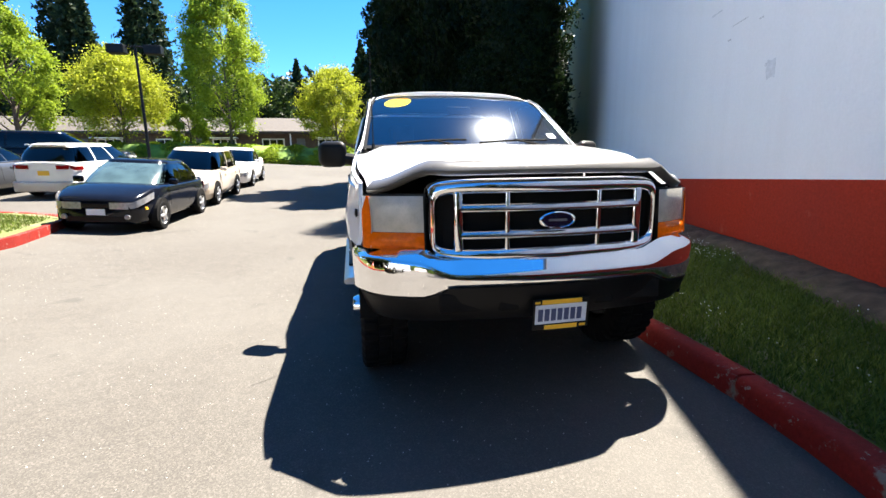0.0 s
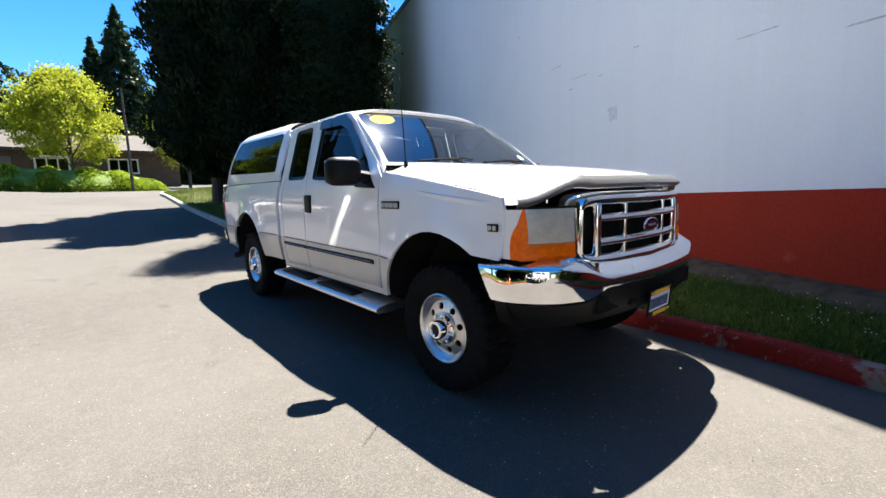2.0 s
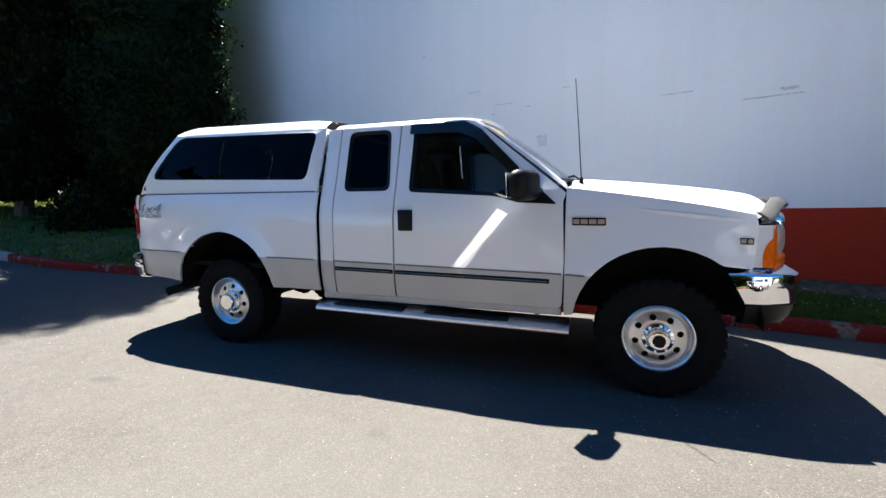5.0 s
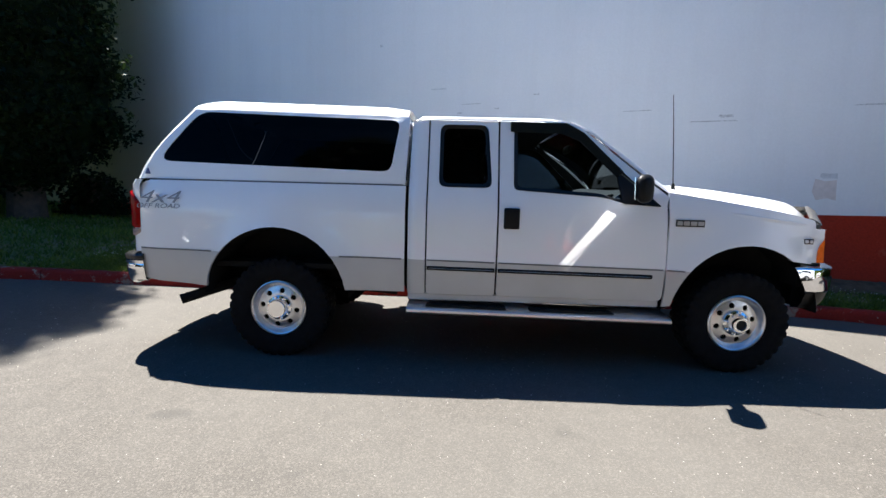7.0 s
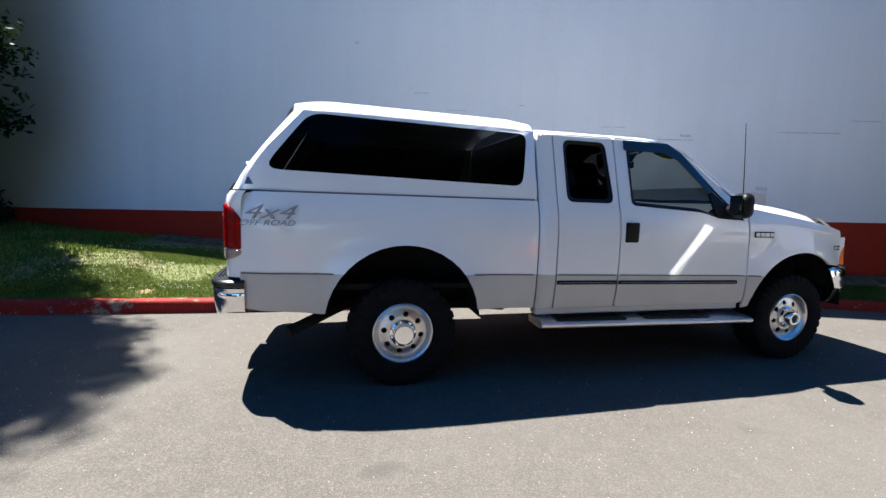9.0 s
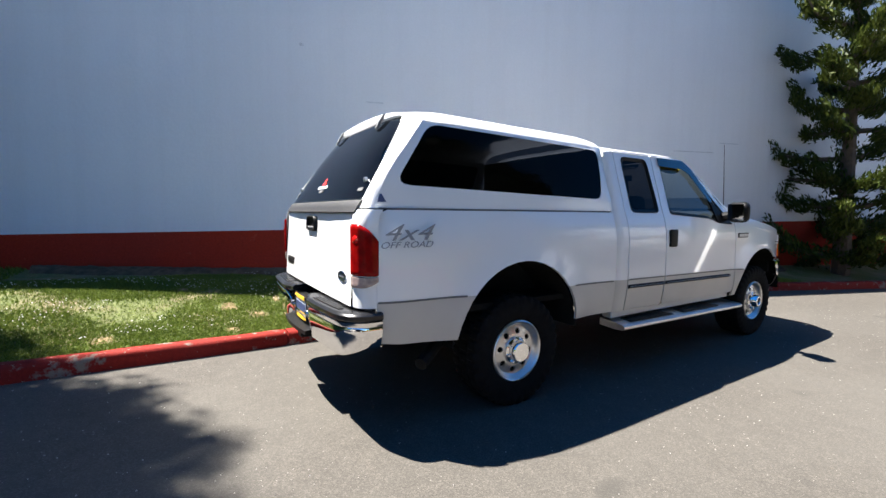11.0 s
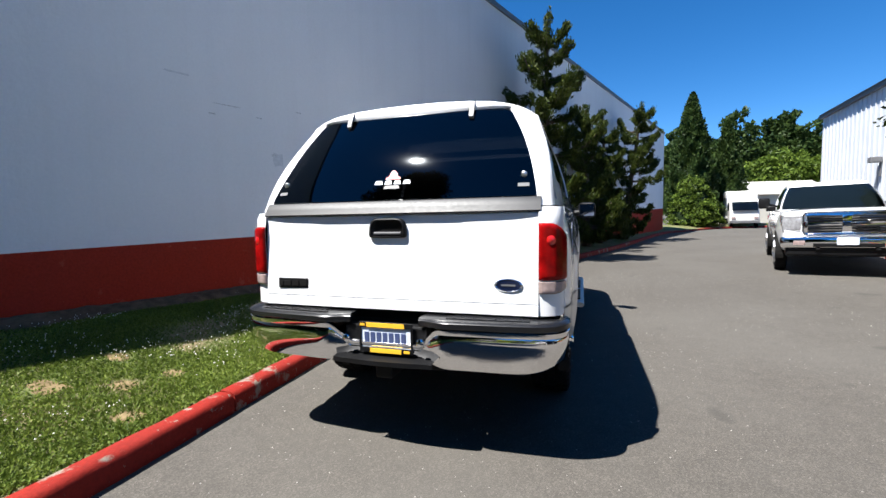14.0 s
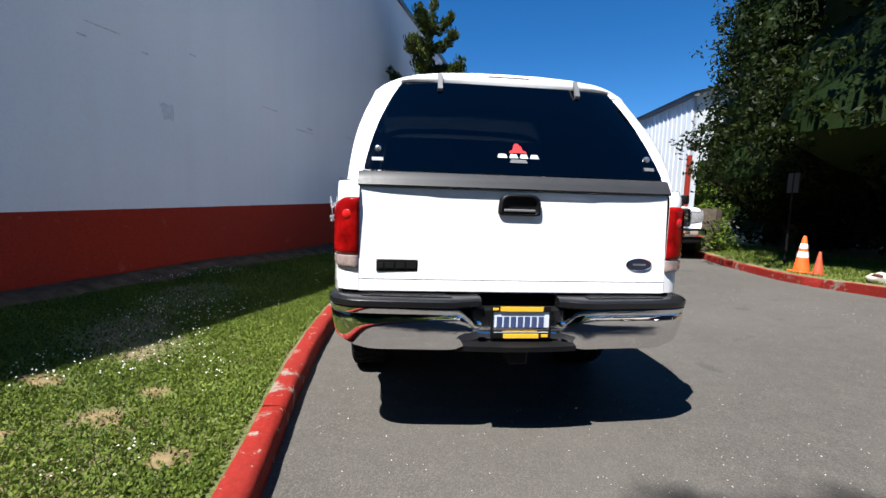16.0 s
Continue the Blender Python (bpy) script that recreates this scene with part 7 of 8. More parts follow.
tufted("kerb_shrub", "small light green shrub at the kerb", -7.62, -3.75, 0.75, 0.42, 0.05, 60, 40, 0.05, M_LEAF_HEDGE)

FARCYP = "pointed cypress at the end of the lane"
cypress("cypress_tree", FARCYP, -9.9, -34.5, 11.4, 2.3, 14000, 0.13, 0.6, M_LEAF_MID, 0.75, 0)
cypress("cypress_tree", FARCYP, -13.2, -37.0, 9.4, 1.8, 10000, 0.13, 0.5, M_LEAF_MID, 0.7, 0)
tufted("lane_shrub", "round shrub at the end of the lane", -9.7, -32.6, 4.2, 1.9, 0.1, 220, 60, 0.1, M_LEAF_HEDGE, z=0)

SPRING = "bright yellow-green spring tree beyond the car park"
broadleaf("spring_tree", SPRING, -11.6, 41.0, 15.5, 3.4, 3.0, 170, 330, 0.105, M_LEAF_LIME)
broadleaf("spring_tree", SPRING, -2.2, 41.5, 8.6, 3.3, 2.4, 120, 280, 0.1, M_LEAF_YEL)
broadleaf("spring_tree", SPRING, -20.5, 41.5, 9.0, 3.8, 2.6, 140, 280, 0.105, M_LEAF_YEL)
broadleaf("spring_tree", SPRING, -15.5, 42.5, 5.0, 1.8, 1.2, 50, 220, 0.09, M_LEAF_LIME)
broadleaf("spring_tree", SPRING, 6.2, 45.0, 10.5, 3.0, 2.4, 100, 260, 0.105, M_LEAF_YEL)
broadleaf("verge_maple", "green street tree at the car park", -19.8, 27.5, 8.5, 2.3, 2.2, 110, 280, 0.085, M_LEAF_LIME)

FIRL = "tall dark fir in the distance"
for x, y, h, r in ((-54, 74, 27, 4.5), (-51, 78, 31, 4.6), (-44, 78, 34, 4.8), (-38.5, 72, 29, 4.4), (-30.5, 72, 27, 4.2), (-58, 76, 30, 4.6), (-47, 70, 30, 5), (-41, 76, 32, 5), (-36, 70, 24, 4), (-33, 78, 34, 5), (-27.5, 70, 30, 4.6), (-23.5, 76, 27, 4.4), (-18, 74, 23, 4), (-8.5, 72, 16, 3.2), (-64, 70, 28, 5), (14, 72, 20, 4)):
    fir("fir_tree", FIRL, x, y, h, r, 5200, 0.42, 2.8)
fir("fir_tree", FIRL, 4.1, 68, 22.5, 6.2, 12000, 0.36, 2.8)
fir("fir_tree", FIRL, 1.4, 69, 18.5, 4.6, 8000, 0.36, 2.8)
for x, y, h, r in ((-52, -76, 19, 3.8), (-60, -72, 17, 3.6), (-68, -78, 22, 4.2), (-80, -74, 18, 4), (-92, -76, 21, 4)):
    fir("fir_tree", FIRL, x, y, h, r, 3600, 0.42, 0)


def woods(name, label, x0, x1, y0, y1, h0, h1, n, size, material, z):
    """A belt of distant woodland."""
    c = int((x1 - x0) / 1.3)
    cx = RNG.uniform(x0, x1, c)
    cy = RNG.uniform(y0, y1, c)
    hh = RNG.uniform(h0, h1, c)
    k = RNG.integers(0, c, n)
    d = RNG.normal(size=(n, 3))
    d /= np.linalg.norm(d, axis=1)[:, None]
    pts = np.stack([cx[k] + d[:, 0] * 3.0, cy[k] + d[:, 1] * 3.0, z + hh[k] * (0.5 + 0.5 * d[:, 2] * RNG.uniform(0.9, 1, n)) + 0.5 * np.sin(d[:, 0] * 9 + k)], 1)
    pts[:, 0] += 0.8 * np.sin(pts[:, 2] * 1.7 + k)
    ob = new(name, leaf_mesh(name, pts, size, material))
    return tagged(ob, label, "woods", kind="stuff")


woods("far_woods", "dark green wooded slope behind the low building", -90, 46, 76, 96, 13, 18, 90000, 0.5, M_LEAF_FIR, 2.5)
woods("far_thicket", "mid-green woodland edge behind the low building", -40, 20, 66, 72, 9.5, 13.5, 60000, 0.32, M_LEAF_MID, 2.5)
woods("lane_woods", "wooded slope beyond the end of the lane", -95, 10, -104, -80, 14, 20, 190000, 0.42, M_LEAF_MID, 0)
woods("lane_thicket", "pale green thicket beyond the lane", -60, -14, -64, -50, 4.5, 9, 80000, 0.26, M_LEAF_HEDGE, 0)


def hedge_points(x0, x1, y0, y1, h, n):
    x = RNG.uniform(x0, x1, n)
    u = RNG.uniform(0, 1, n) ** 2.4
    y = y0 + (y1 - y0) * u
    z = np.array([ground_z(b, a) for a, b in zip(x, y)]) + h * np.minimum(1, np.clip(3.4 - x, 0, 9) / 3.5) ** 0.5 * np.minimum(1, u / 0.18) ** 0.6 * (0.82 + 0.12 * np.sin(x * 1.3) * np.cos(y * 1.7) + 0.08 * np.sin(x * 3.1)) - 0.25 * RNG.uniform(0, 1, n) ** 2
    return np.stack([x, y, z], 1)


hedge = new("hedge_bank", leaf_mesh("hedge_bank", hedge_points(-48, 3.2, 37.0, 44.0, 1.75, 110000), 0.12, M_LEAF_LIME))
tagged(hedge, "low clipped green hedge bank beyond the car park", "hedge", kind="stuff")
bm = bmesh.new()
grid(bm, steps(-48, 3.0, 34), [37.15, 37.6, 38.4, 40, 44], lambda x, y: (x, y, ground_z(y, x) + 1.5 * min(1, max(0, 3.0 - x) / 3.5) ** 0.5 * min(1, (y - 37.0) / 1.3) ** 0.6))
part("hedge_soil", bm, M_HEDGESOIL, hedge, "", True)


# ---- lawn blades ----
def lawn_points(n, y0, y1, dmax, sharp=1.0):
    line = np.array([(p[0], p[1]) for p in KERB_E])
    order = np.argsort(line[:, 1])
    ly, lx = line[order, 1], line[order, 0]
    y = RNG.uniform(y0, y1, n)
    kx = np.interp(y, ly, lx) + 0.17
    end = np.where(y > 9, 14.0, WALL_X + WALL_SLOPE * y)
    d = RNG.uniform(0, 1, n) ** sharp * np.minimum(dmax, end - kx)
    x = kx + d
    z = np.array([lawn_height(b, a) for a, b in zip(d, y)])
    return np.stack([x, y, z], 1), d


def blades(name, pts, h, w, material, label):
    n = len(pts)
    a = RNG.uniform(0, 2 * np.pi, n)
    lean = RNG.normal(0, 0.5, (n, 2)) * h
    hh = h * RNG.uniform(0.5, 1.25, n)
    dx = np.stack([np.cos(a) * w, np.sin(a) * w, np.zeros(n)], 1)
    tip = pts + np.stack([lean[:, 0], lean[:, 1], hh], 1)
    v = np.stack([pts - dx, pts + dx, tip], 1).reshape(-1, 3)
    me = bpy.data.meshes.new(name)
    me.vertices.add(3 * n)
    me.vertices.foreach_set("co", v.ravel())
    me.loops.add(3 * n)
    me.loops.foreach_set("vertex_index", np.arange(3 * n, dtype=np.int32))
    me.polygons.add(n)
    me.polygons.foreach_set("loop_start", np.arange(0, 3 * n, 3, dtype=np.int32))
    me.polygons.foreach_set("loop_total", np.full(n, 3, dtype=np.int32))
    me.materials.append(material)
    me.update(calc_edges=True)
    return tagged(new(name, me), label, "grass", kind="stuff")


BARE = [(2.08, 4.87, 0.10), (1.62, 5.18, 0.09), (2.0, 4.55, 0.08), (2.6, 4.56, 0.10), (1.6, 6.24, 0.10), (2.42, 5.15, 0.13), (3.2, 5.6, 0.10), (3.1, 5.25, 0.08)]


def bareness(x, y):
    """1 in the middle of a worn tan patch, 0 outside."""
    b = 0.0
    for u, v, r in BARE:
        d = math.hypot((x - u) / 1.35, y - v) / r + 0.55 * noise.noise((x * 5.0, y * 5.0, u))
        b = max(b, 1.4 - d)
    return max(0.0, min(1.0, b))


def patchy(pts, keep=0.16):
    """Thin the blades over the bare patches."""
    worn = np.array([bareness(p[0], p[1]) for p in pts])
    pts = pts[RNG.uniform(0, 1, len(pts)) > 0.80 * worn]
    k = np.array([noise.noise((p[0] * 0.9, p[1] * 0.9, 5.0)) for p in pts])
    return pts[(k + RNG.normal(0, 0.09, len(pts)) < 0.27) | (RNG.uniform(0, 1, len(pts)) < keep)]


for u, v, r in BARE:
    bm = bmesh.new()
    kx = float(np.interp(v, [p[1] for p in KERB_E][::-1], [p[0] for p in KERB_E][::-1])) + 0.17

    def worn_point(a, q):
        w = q * r * (1.15 + 0.5 * noise.noise((math.cos(a) * 1.3, math.sin(a) * 1.3, u + v)))
        x, y = u + 1.35 * w * math.cos(a), v + w * math.sin(a)
        return (x, y, lawn_height(y, x - kx) + 0.016 - 0.022 * q ** 3 + 0.006 * noise.noise((x * 19, y * 19, 0)))

    grid(bm, steps(0, 2 * math.pi, 28), steps(0, 1, 6), worn_point)
    tagged(part("bare_patch", bm, M_DRY, smooth=True), "worn tan patch of dry soil in the lawn", "soil", "worn patches in the lawn", "structure")
near, _ = lawn_points(120000, 1.5, 7.6, 3.2)
blades("lawn_grass", patchy(near), 0.036, 0.0055, M_GRASS, "short mown lawn grass")
mid, _ = lawn_points(60000, -4.5, 1.5, 2.6)
blades("shaded_grass", patchy(mid), 0.055, 0.007, M_GRASS, "short grass in the shade of the wall")
far, _ = lawn_points(75000, 7.6, 30, 9)
blades("island_grass", far, 0.07, 0.014, M_GRASS, "grass on the tree island")
cl, _ = lawn_points(130000, 2.0, 7.6, 3.2)
cl = patchy(cl)
cl[:, 2] += 0.02
tagged(new("clover_leaves", leaf_mesh("clover_leaves", cl, 0.011, M_GRASS)), "low clover leaves in the lawn", "grass", kind="stuff")


def flower_mesh(pts, r, name="clover_flowers", material=M_CLOVER):
    """Tiny round heads or grains."""
    octa = np.array([(1, 0, 0), (-1, 0, 0), (0, 1, 0), (0, -1, 0), (0, 0, 1), (0, 0, -1)], float)
    tri = [(0, 2, 4), (2, 1, 4), (1, 3, 4), (3, 0, 4), (2, 0, 5), (1, 2, 5), (3, 1, 5), (0, 3, 5)]
    v = (pts[:, None] + octa[None] * (r * RNG.uniform(0.6, 1.2, (len(pts), 1, 1)))).reshape(-1, 3)
    f = [tuple(6 * i + k for k in t) for i in range(len(pts)) for t in tri]
    return mesh_of(name, v, f, [material])


fl, d = lawn_points(9000, -3.5, 7.6, 3.0)
k = np.array([noise.noise((p[0] * 1.1, p[1] * 0.8, 9.0)) for p in fl])
fl = fl[(k > 0.04) & (d > 0.3) & ((fl[:, 1] > 1.0) | (RNG.uniform(0, 1, len(fl)) < 0.3))][:1300]
fl[:, 2] += 0.05
tagged(new("clover_flowers", flower_mesh(fl, 0.0065)), "scattered white clover flowers", "flowers", kind="stuff")
gr = np.stack([RNG.uniform(-5.8, 1.1, 5200), RNG.uniform(-3.6, 9.5, 5200), np.zeros(5200)], 1)
kx = np.interp(gr[:, 1], [p[1] for p in KERB_E][::-1], [p[0] for p in KERB_E][::-1])
lump = np.array([noise.noise((p[0] * 0.6, p[1] * 0.6, 2.0)) for p in gr])
gr = gr[(gr[:, 0] < kx - 0.02) & (lump + RNG.normal(0, 0.3, len(gr)) > 0.0)]
gr[:, 2] = [ground_z(b, a) + 0.001 for a, b, _ in gr]
tagged(new("road_grit", flower_mesh(gr, 0.0045, "road_grit", M_GRIT)), "loose pale grit scattered on the asphalt", "grit", kind="stuff")
vg = np.stack([RNG.uniform(-9.5, -5.9, 42000), RNG.uniform(-6, 7.0, 42000), np.zeros(42000)], 1)
kx = np.interp(vg[:, 1], [p[1] for p in KERB_W][::-1], [p[0] for p in KERB_W][::-1])
vg = vg[vg[:, 0] < kx - 0.16]
vg[:, 2] = np.array([ground_z(b, a) + 0.115 + 0.15 * min(1, max(0, (np.interp(b, [p[1] for p in KERB_W][::-1], [p[0] for p in KERB_W][::-1]) - a) / 4)) for a, b, _ in vg])
blades("verge_grass", vg, 0.06, 0.009, M_GRASS, "short grass behind the opposite kerb")


# ---- metal building, low building, lamp, cones ----
M_METAL = simple("white_ribbed_metal", (0.561, 0.586, 0.62), 0.45, vary=0.06, scale=1.2)
M_TAUPE = simple("taupe_shingle", (0.06, 0.0496, 0.0416), 0.9, vary=0.18, scale=3, bump=0.3)
M_BROWN = simple("brown_siding", (0.09, 0.06, 0.045), 0.8, vary=0.25, scale=2)
M_CONE = simple("orange_cone_plastic", (0.85, 0.115, 0.015), 0.5, vary=0.12)
M_CONEOLD = simple("faded_cone_plastic", (0.50, 0.075, 0.03), 0.6, vary=0.25)
M_CONEBAND = simple("reflective_white_band", (0.75, 0.75, 0.74), 0.4, vary=0.05)
M_ROCK = simple("pale_rock", (0.45, 0.41, 0.35), 0.9, vary=0.25, scale=12, bump=0.6)

# ribbed metal building on the opposite side
A, B = Vector((-11.6, -10.5)), Vector((-12.9, -20.5))
shed = thing("metal_building", Matrix(), "white ribbed metal building with an open bay", "building")
d = (B - A).normalized()
nrm = Vector((-d.y, d.x)) if Vector((-d.y, d.x)).x > 0 else Vector((d.y, -d.x))
H_SHED = 6.1


def shed_quad(bm, p, q, z0, z1, off, depth=0.12):
    vs = []
    for pt in (p, q):
        for z in (z0, z1):
            for o in (off, off - depth):
                vs.append(bm.verts.new((pt.x + nrm.x * o, pt.y + nrm.y * o, z)))
    for k in ((0, 2, 6, 4), (1, 5, 7, 3), (0, 4, 5, 1), (2, 3, 7, 6), (0, 1, 3, 2), (4, 6, 7, 5)):
        bm.faces.new([vs[i] for i in k])


bm = bmesh.new()
shed_quad(bm, A, B, -0.2, H_SHED, 0.0)
part("wall", bm, M_METAL, shed, "white metal side wall")
length = (B - A).length
for k in range(int(length / 0.42)):
    s = 0.1 + k * 0.42
    bm = bmesh.new()
    p0, p1 = A + d * s, A + d * (s + 0.07)
    shed_quad(bm, p0, p1, -0.1, H_SHED - 0.02, 0.035, 0.04)
    part("wall_rib", bm, M_METAL, shed)
bm = bmesh.new()
g0 = Vector((A.x, A.y))


def end_face(u0, u1, z0, z1a, z1b):
    w = Vector((-nrm.x, -nrm.y))
    a, b = g0 + w * u0, g0 + w * u1
    f = [bm.verts.new((a.x, a.y, z0)), bm.verts.new((b.x, b.y, z0)), bm.verts.new((b.x, b.y, z1b)), bm.verts.new((a.x, a.y, z1a))]
    bm.faces.new(f)


end_face(0, 0.35, -0.2, 3.4, 3.4)
end_face(0, 7, 3.4, H_SHED, H_SHED + 1.9)
end_face(7, 14, 3.4, H_SHED + 1.9, H_SHED)
end_face(8, 14, -0.2, 3.4, 3.4)
part("end_wall", bm, M_METAL, shed, "white metal end wall over an open bay")
bm = bmesh.new()
for (u0, z0), (u1, z1) in (((-0.25, H_SHED), (7, H_SHED + 1.97)), ((7, H_SHED + 1.97), (14.2, H_SHED))):
    w = Vector((-nrm.x, -nrm.y))
    q = []
    for u, z in ((u0, z0), (u1, z1)):
        for s in (-0.3, length):
            p = A + w * u + d * s
            q.append(bm.verts.new((p.x, p.y, z + 0.06)))
    bm.faces.new((q[0], q[1], q[3], q[2]))
part("roof", bm, M_GREYRUB, shed, "grey metal roof")
bm = bmesh.new()
shed_quad(bm, A - d * 0.25, B, H_SHED - 0.10, H_SHED + 0.08, 0.16, 0.2)
part("gutter", bm, M_GREYRUB, shed, "dark gutter")
bm = bmesh.new()
shed_quad(bm, A - d * 0.06, A + d * 0.14, -0.1, 3.6, 0.05, 0.12)
part("red_post", bm, M_REDWALL, shed, "red corner post")
lp = A + d * 3.6
b = boxed(-0.16, -0.05, -0.12, 0.16, 0.3, 0.10, 0.03)
b.transform(Matrix.Translation((lp.x + nrm.x * 0.1, lp.y + nrm.y * 0.1, 3.25)) @ Matrix.Rotation(math.atan2(nrm.y, nrm.x) - math.pi / 2, 4, "Z"))
part("wall_lamp", b, M_GREYRUB, shed, "grey wall-mounted floodlight")
b = boxed(-0.05, 0.0, -0.55, 0.05, 0.03, 0.0)
b.transform(Matrix.Translation((lp.x + nrm.x * 0.05, lp.y + nrm.y * 0.05, 3.15)) @ Matrix.Rotation(math.atan2(nrm.y, nrm.x) - math.pi / 2 - 0.0, 4, "Z"))
part("sign_bar", b, M_GREYRUB, shed, "dark upright bar of a wall sign")

# pale low building behind the box truck
annex = thing("lane_annex", pose(-17.5, -44, 0, 0, 0, 10), "low cream building at the end of the lane", "building")
part("wall", boxed(-5, -3, 0, 5, 3, 2.9), simple("cream_wall", (0.6, 0.56, 0.47), 0.8, vary=0.06), annex)
bm = bmesh.new()
vs = [bm.verts.new(p) for p in ((-5.3, -3.3, 2.9), (5.3, -3.3, 2.9), (5.3, 3.3, 2.9), (-5.3, 3.3, 2.9), (-5.3, 0, 4.3), (5.3, 0, 4.3))]
for q in ((0, 1, 5, 4), (2, 3, 4, 5), (1, 2, 5), (3, 0, 4)):
    bm.faces.new([vs[i] for i in q])
part("roof", bm, M_CONCRETE, annex)

# long low building beyond the hedge
low = thing("low_building", Matrix.Translation((-24, 54, 3.3)), "long low brown building with a taupe shingled roof", "building")
part("wall", boxed(-36, 0, -1.4, 31, 9, 2.75), M_BROWN, low, "brown wall")
bm = bmesh.new()
vs = [bm.verts.new(p) for p in ((-37, -1.4, 2.6), (32, -1.4, 2.6), (32, 10.4, 2.6), (-37, 10.4, 2.6), (-37, 4.5, 5.0), (32, 4.5, 5.0), (-37, -1.4, 2.85), (32, -1.4, 2.85), (32, 10.4, 2.85), (-37, 10.4, 2.85))]
for q in ((6, 7, 5, 4), (8, 9, 4, 5), (7, 8, 5), (9, 6, 4), (0, 1, 7, 6), (1, 2, 8, 7), (2, 3, 9, 8), (3, 0, 6, 9), (0, 3, 2, 1)):
    bm.faces.new([vs[i] for i in q])
part("roof", bm, M_TAUPE, low, "taupe shingle roof")
for k, x in enumerate((-31, -26.5, -21, -15.5, -9, -3.5, 2.5, 8.5, 14, 20.5, 26)):
    w = part("window", boxed(x - 1.3, -0.09, 0.55, x + 1.3, 0.02, 2.1, 0.02), M_PEARL, low, "white-framed window")
    for u in (-0.8, 0, 0.8):
        part("pane", boxed(x + u - 0.34, -0.105, 0.7, x + u + 0.34, -0.085, 1.95), M_CARGLASS, w)
    if k % 2:
        part("awning", boxed(x - 1.6, -1.0, 2.05, x + 1.6, 0.0, 2.2, 0.03), M_PEARL, low, "pale awning")
for x in (-23.5, -6.2, 5.6, 17.2):
    part("door", boxed(x - 0.5, -0.08, 0, x + 0.5, 0.02, 2.1), M_GREYRUB, low, "dark door")
    part("post", boxed(x - 1.15, -1.1, 0, x - 1.0, -0.95, 2.6), M_PEARL, low)

# slim pole in front of the hedge
sp = thing("utility_pole", Matrix.Translation((0.95, 36.6, ground_z(36.6, 0.95))), "slim grey-brown pole in front of the hedge", "pole")
bm = bmesh.new()
tube(bm, [(0, 0, -0.3), (0.02, 0, 3.5), (0, 0.03, 7.2)], [0.10, 0.085, 0.07], 10)
part("shaft", bm, M_BARK, sp, "", True)
part("pole_cap", lathe(bmesh.new(), [(0.085, 7.16), (0.085, 7.2), (0.0, 7.25)], 12, Matrix.Rotation(-math.pi / 2, 4, "Y")), M_DARK, sp, "", True)

# car-park lamp
lamp = thing("street_lamp", Matrix.Translation((-13.9, 29.5, ground_z(29.5, -13.9))), "tall dark car-park lamp with twin heads", "street lamp")
bm = bmesh.new()
tube(bm, [(0, 0, -0.2), (0, 0, 7.4)], [0.10, 0.07], 10)
part("pole", bm, M_BLACK, lamp, "dark steel pole", True)
bm = bmesh.new()
tube(bm, [(-1.0, 0, 7.25), (0, 0, 7.4), (1.0, 0, 7.25)], 0.04, 8)
part("arm", bm, M_BLACK, lamp)
for sx in (-1, 1):
    part("lamp_head", boxed(sx * 1.05 - 0.5, -0.3, 6.9, sx * 1.05 + 0.5, 0.3, 7.45, 0.06), M_BLACK, lamp, "boxy dark lamp head")

# cones, sign and rock behind the opposite kerb


def cone(x, y, h, band, label, m_cone=M_CONE):
    t = thing("traffic_cone", Matrix.Translation((x, y, ground_z(y, x) + 0.125)), label, "traffic cone", "cones on the verge")
    part("base", boxed(-h * 0.22, -h * 0.22, 0, h * 0.22, h * 0.22, 0.035, 0.01), m_cone, t)
    up = Matrix.Rotation(-math.pi / 2, 4, "Y")
    part("cone", lathe(bmesh.new(), [(h * 0.19, 0.03), (h * 0.045, h * 0.97), (h * 0.03, h), (0, h)], 24, up), m_cone, t, "", True, 50)
    if band:
        for z0, z1 in ((0.42, 0.58), (0.66, 0.80)):
            r = lambda s: h * (0.19 - 0.148 * s) + 0.005
            part("band", lathe(bmesh.new(), [(r(z0), h * z0), (r(z1), h * z1)], 24, up), M_CONEBAND, t, "white reflective band", True)


cone(-6.78, -0.15, 0.68, True, "orange traffic cone with white bands on the grass")
cone(-6.74, 0.21, 0.42, False, "small faded orange traffic cone on the grass", M_CONEOLD)
sg = thing("sign_post", Matrix.Translation((-7.3, -1.04, ground_z(-1.04, -7.3) + 0.1)), "small weathered sign on a thin dark post", "sign")
bm = bmesh.new()
tube(bm, [(0, 0, -0.2), (0, 0, 1.95)], 0.022, 8)
part("post", bm, M_DARK, sg)
part("sign_panel", boxed(-0.01, -0.13, 1.52, 0.015, 0.13, 1.92, 0.005), M_RAIL, sg, "grey sign panel")
rk = bmesh.new()
bmesh.ops.create_icosphere(rk, subdivisions=3, radius=0.125)
for v in rk.verts:
    k = 1 + 0.35 * noise.noise(v.co * 6) + 0.15 * noise.noise(v.co * 17)
    v.co = Vector((v.co.x * k, v.co.y * k * 1.4, v.co.z * k * 0.75))
rock = part("rock", rk, M_ROCK, None, "", True)
rock.location = (-6.58, 1.33, ground_z(1.33, -6.58) + 0.20)
# no pit is cut: a dark red-brown ellipsoid stands for the hollow
hl = bmesh.new()
bmesh.ops.create_icosphere(hl, subdivisions=2, radius=0.085)
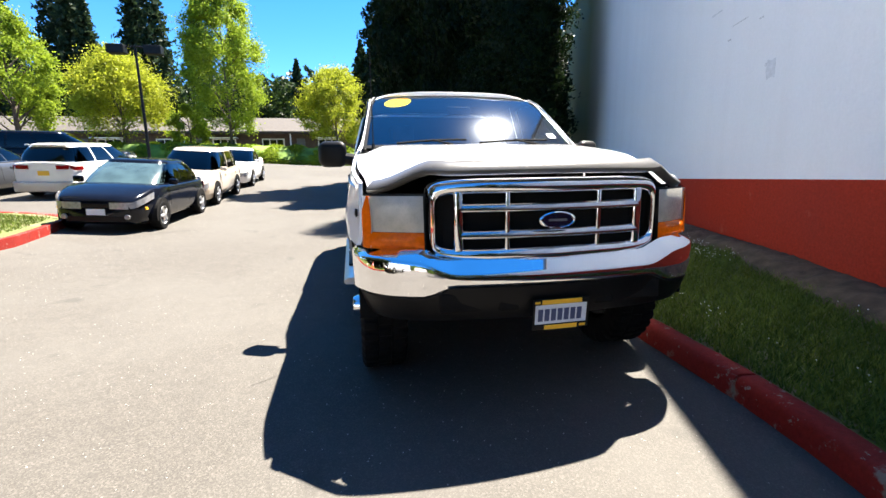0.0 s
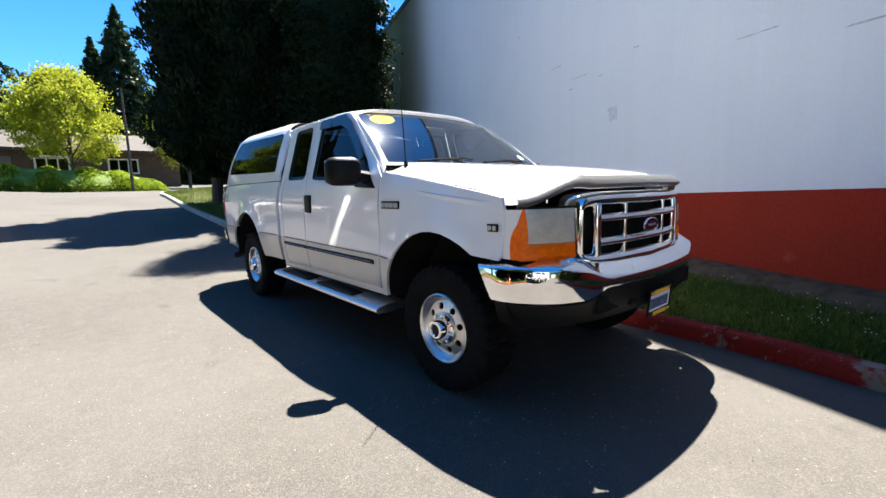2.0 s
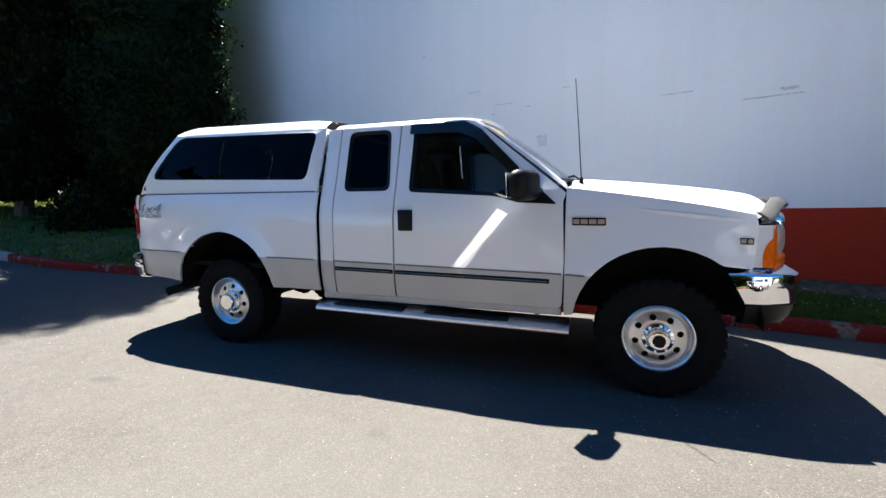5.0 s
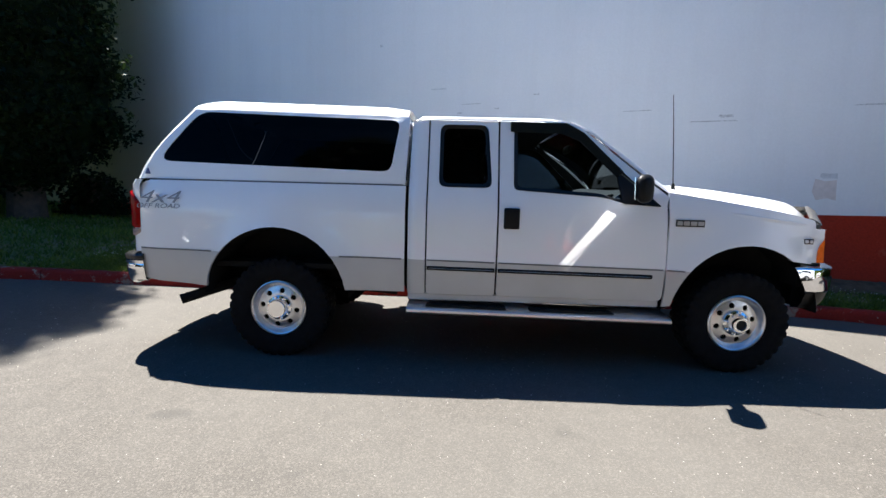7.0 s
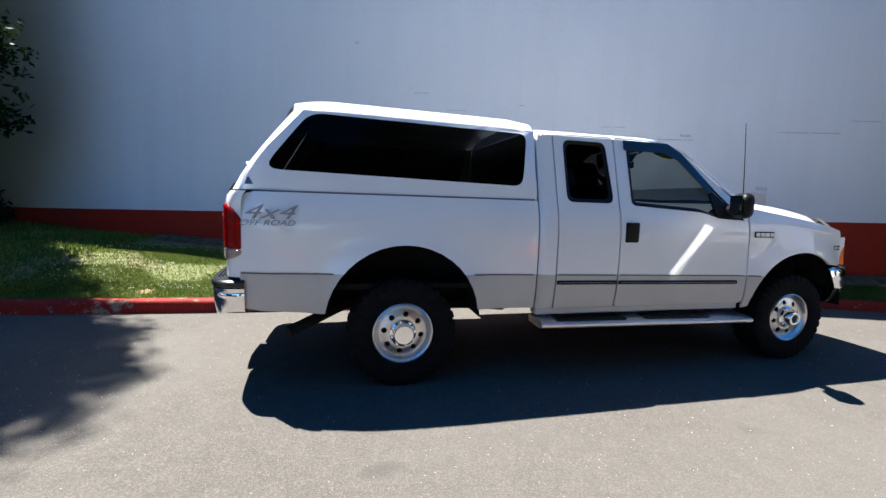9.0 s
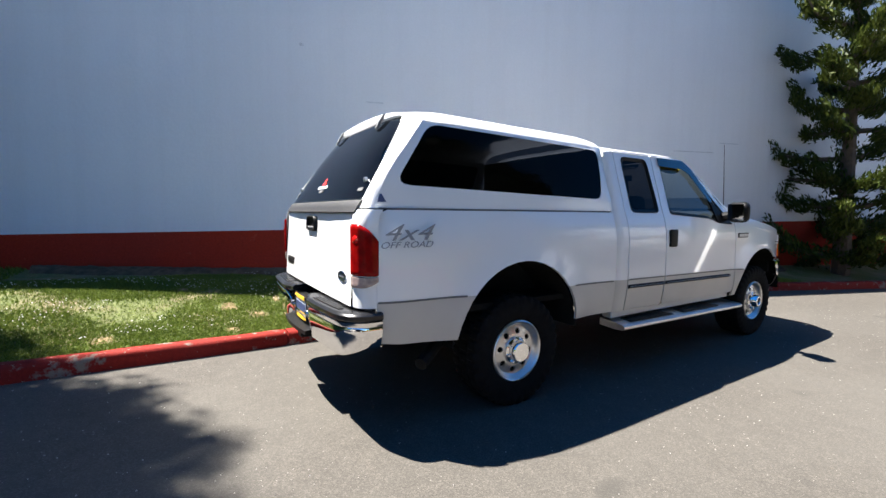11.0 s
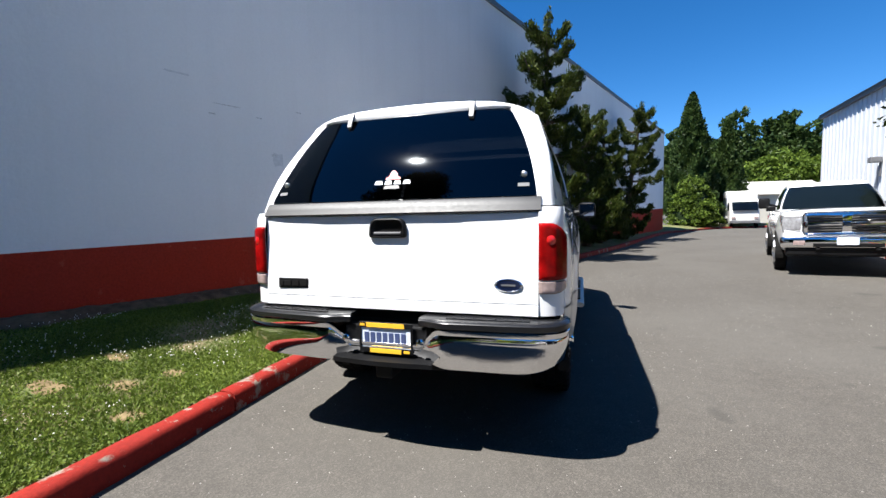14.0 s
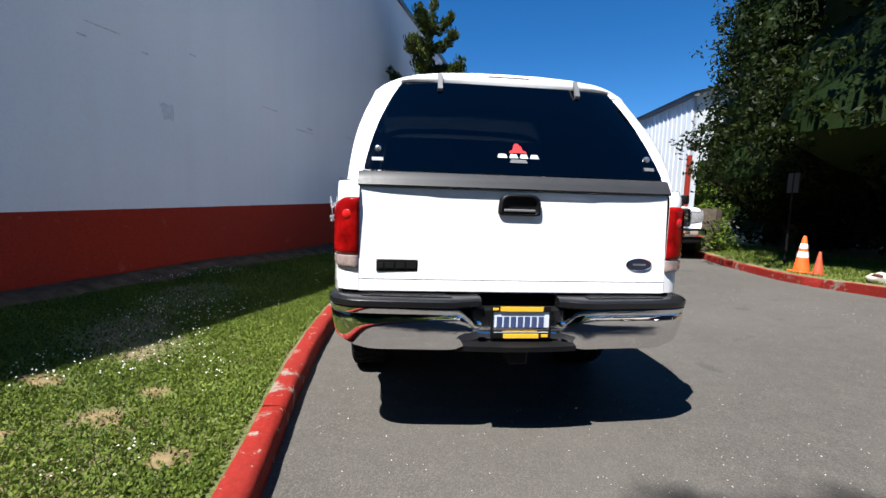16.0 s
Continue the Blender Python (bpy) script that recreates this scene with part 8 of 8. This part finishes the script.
for v in hl.verts:
    v.co = Vector((v.co.x * 0.45 + 0.092, v.co.y * 1.05 * (1 + 0.3 * noise.noise(v.co * 9)) + 0.03, v.co.z * 0.5 + 0.035))
part("hollow", hl, simple("dark_red_brown", (0.05, 0.012, 0.008), 0.9, vary=0.4, scale=20), rock, "dark red-brown ellipsoid that stands for a hollow", True)
tagged(rock, "pale weathered boulder with a dark hollow on the verge", "rock")

# marks on the big wall


def wall_mark(y, z, dy, dz, material, name, label, out=0.004, skew=0.0):
    nn = Vector((-1, WALL_SLOPE, 0)).normalized()
    t = Vector((WALL_SLOPE, 1, 0)).normalized()
    c = Vector((wall_x(y), y, z)) + nn * out
    bm = bmesh.new()
    pts = [(-dy, -dz), (-dy * 0.3, -dz * 0.8), (dy * 0.6, -dz), (dy, -dz * 0.2), (dy * 0.85, dz), (0, dz * 0.75), (-dy * 0.9, dz * 0.9)]
    bm.faces.new([bm.verts.new(c + t * (a + skew * b) + Vector((0, 0, b))) for a, b in pts])
    return tagged(part(name, bm, material), label, "wall patch", kind="structure")


M_PATCH = simple("patched_paint", (0.57, 0.61, 0.66), 0.8, vary=0.12, scale=20)
M_SCUFF = simple("scuffed_paint", (0.52, 0.55, 0.59), 0.8, vary=0.3, scale=30)
for y, z, dy, dz, mt in ((1.28, 2.30, 0.09, 0.11, M_PATCH), (1.35, 2.36, 0.05, 0.02, M_SCUFF), (3.74, 4.18, 0.04, 0.025, M_SCUFF), (0.9, 3.1, 0.05, 0.012, M_SCUFF), (1.55, 2.9, 0.045, 0.012, M_SCUFF), (-1.6, 2.55, 0.32, 0.010, M_SCUFF), (-1.75, 2.62, 0.10, 0.022, M_SCUFF), (-0.6, 2.75, 0.22, 0.008, M_SCUFF), (2.0, 3.0, 0.20, 0.008, M_SCUFF), (2.2, 2.85, 0.05, 0.012, M_SCUFF), (-3.6, 2.7, 0.5, 0.010, M_SCUFF), (2.6, 3.3, 0.16, 0.014, M_PATCH), (-4.4, 2.9, 0.25, 0.012, M_PATCH)):
    wall_mark(y, z, dy, dz, mt, "wall_patch", "scuffed mark on the pale wall")
wall_mark(-2.95, 1.56, 0.14, 0.15, simple("faded_pink_patch", (0.64, 0.60, 0.60), 0.8, vary=0.1, scale=12), "wall_patch", "faded pinkish rectangular patch on the wall")
wall_mark(-2.98, 1.75, 0.10, 0.04, M_PATCH, "wall_patch", "faded rectangular patch on the wall", 0.006)
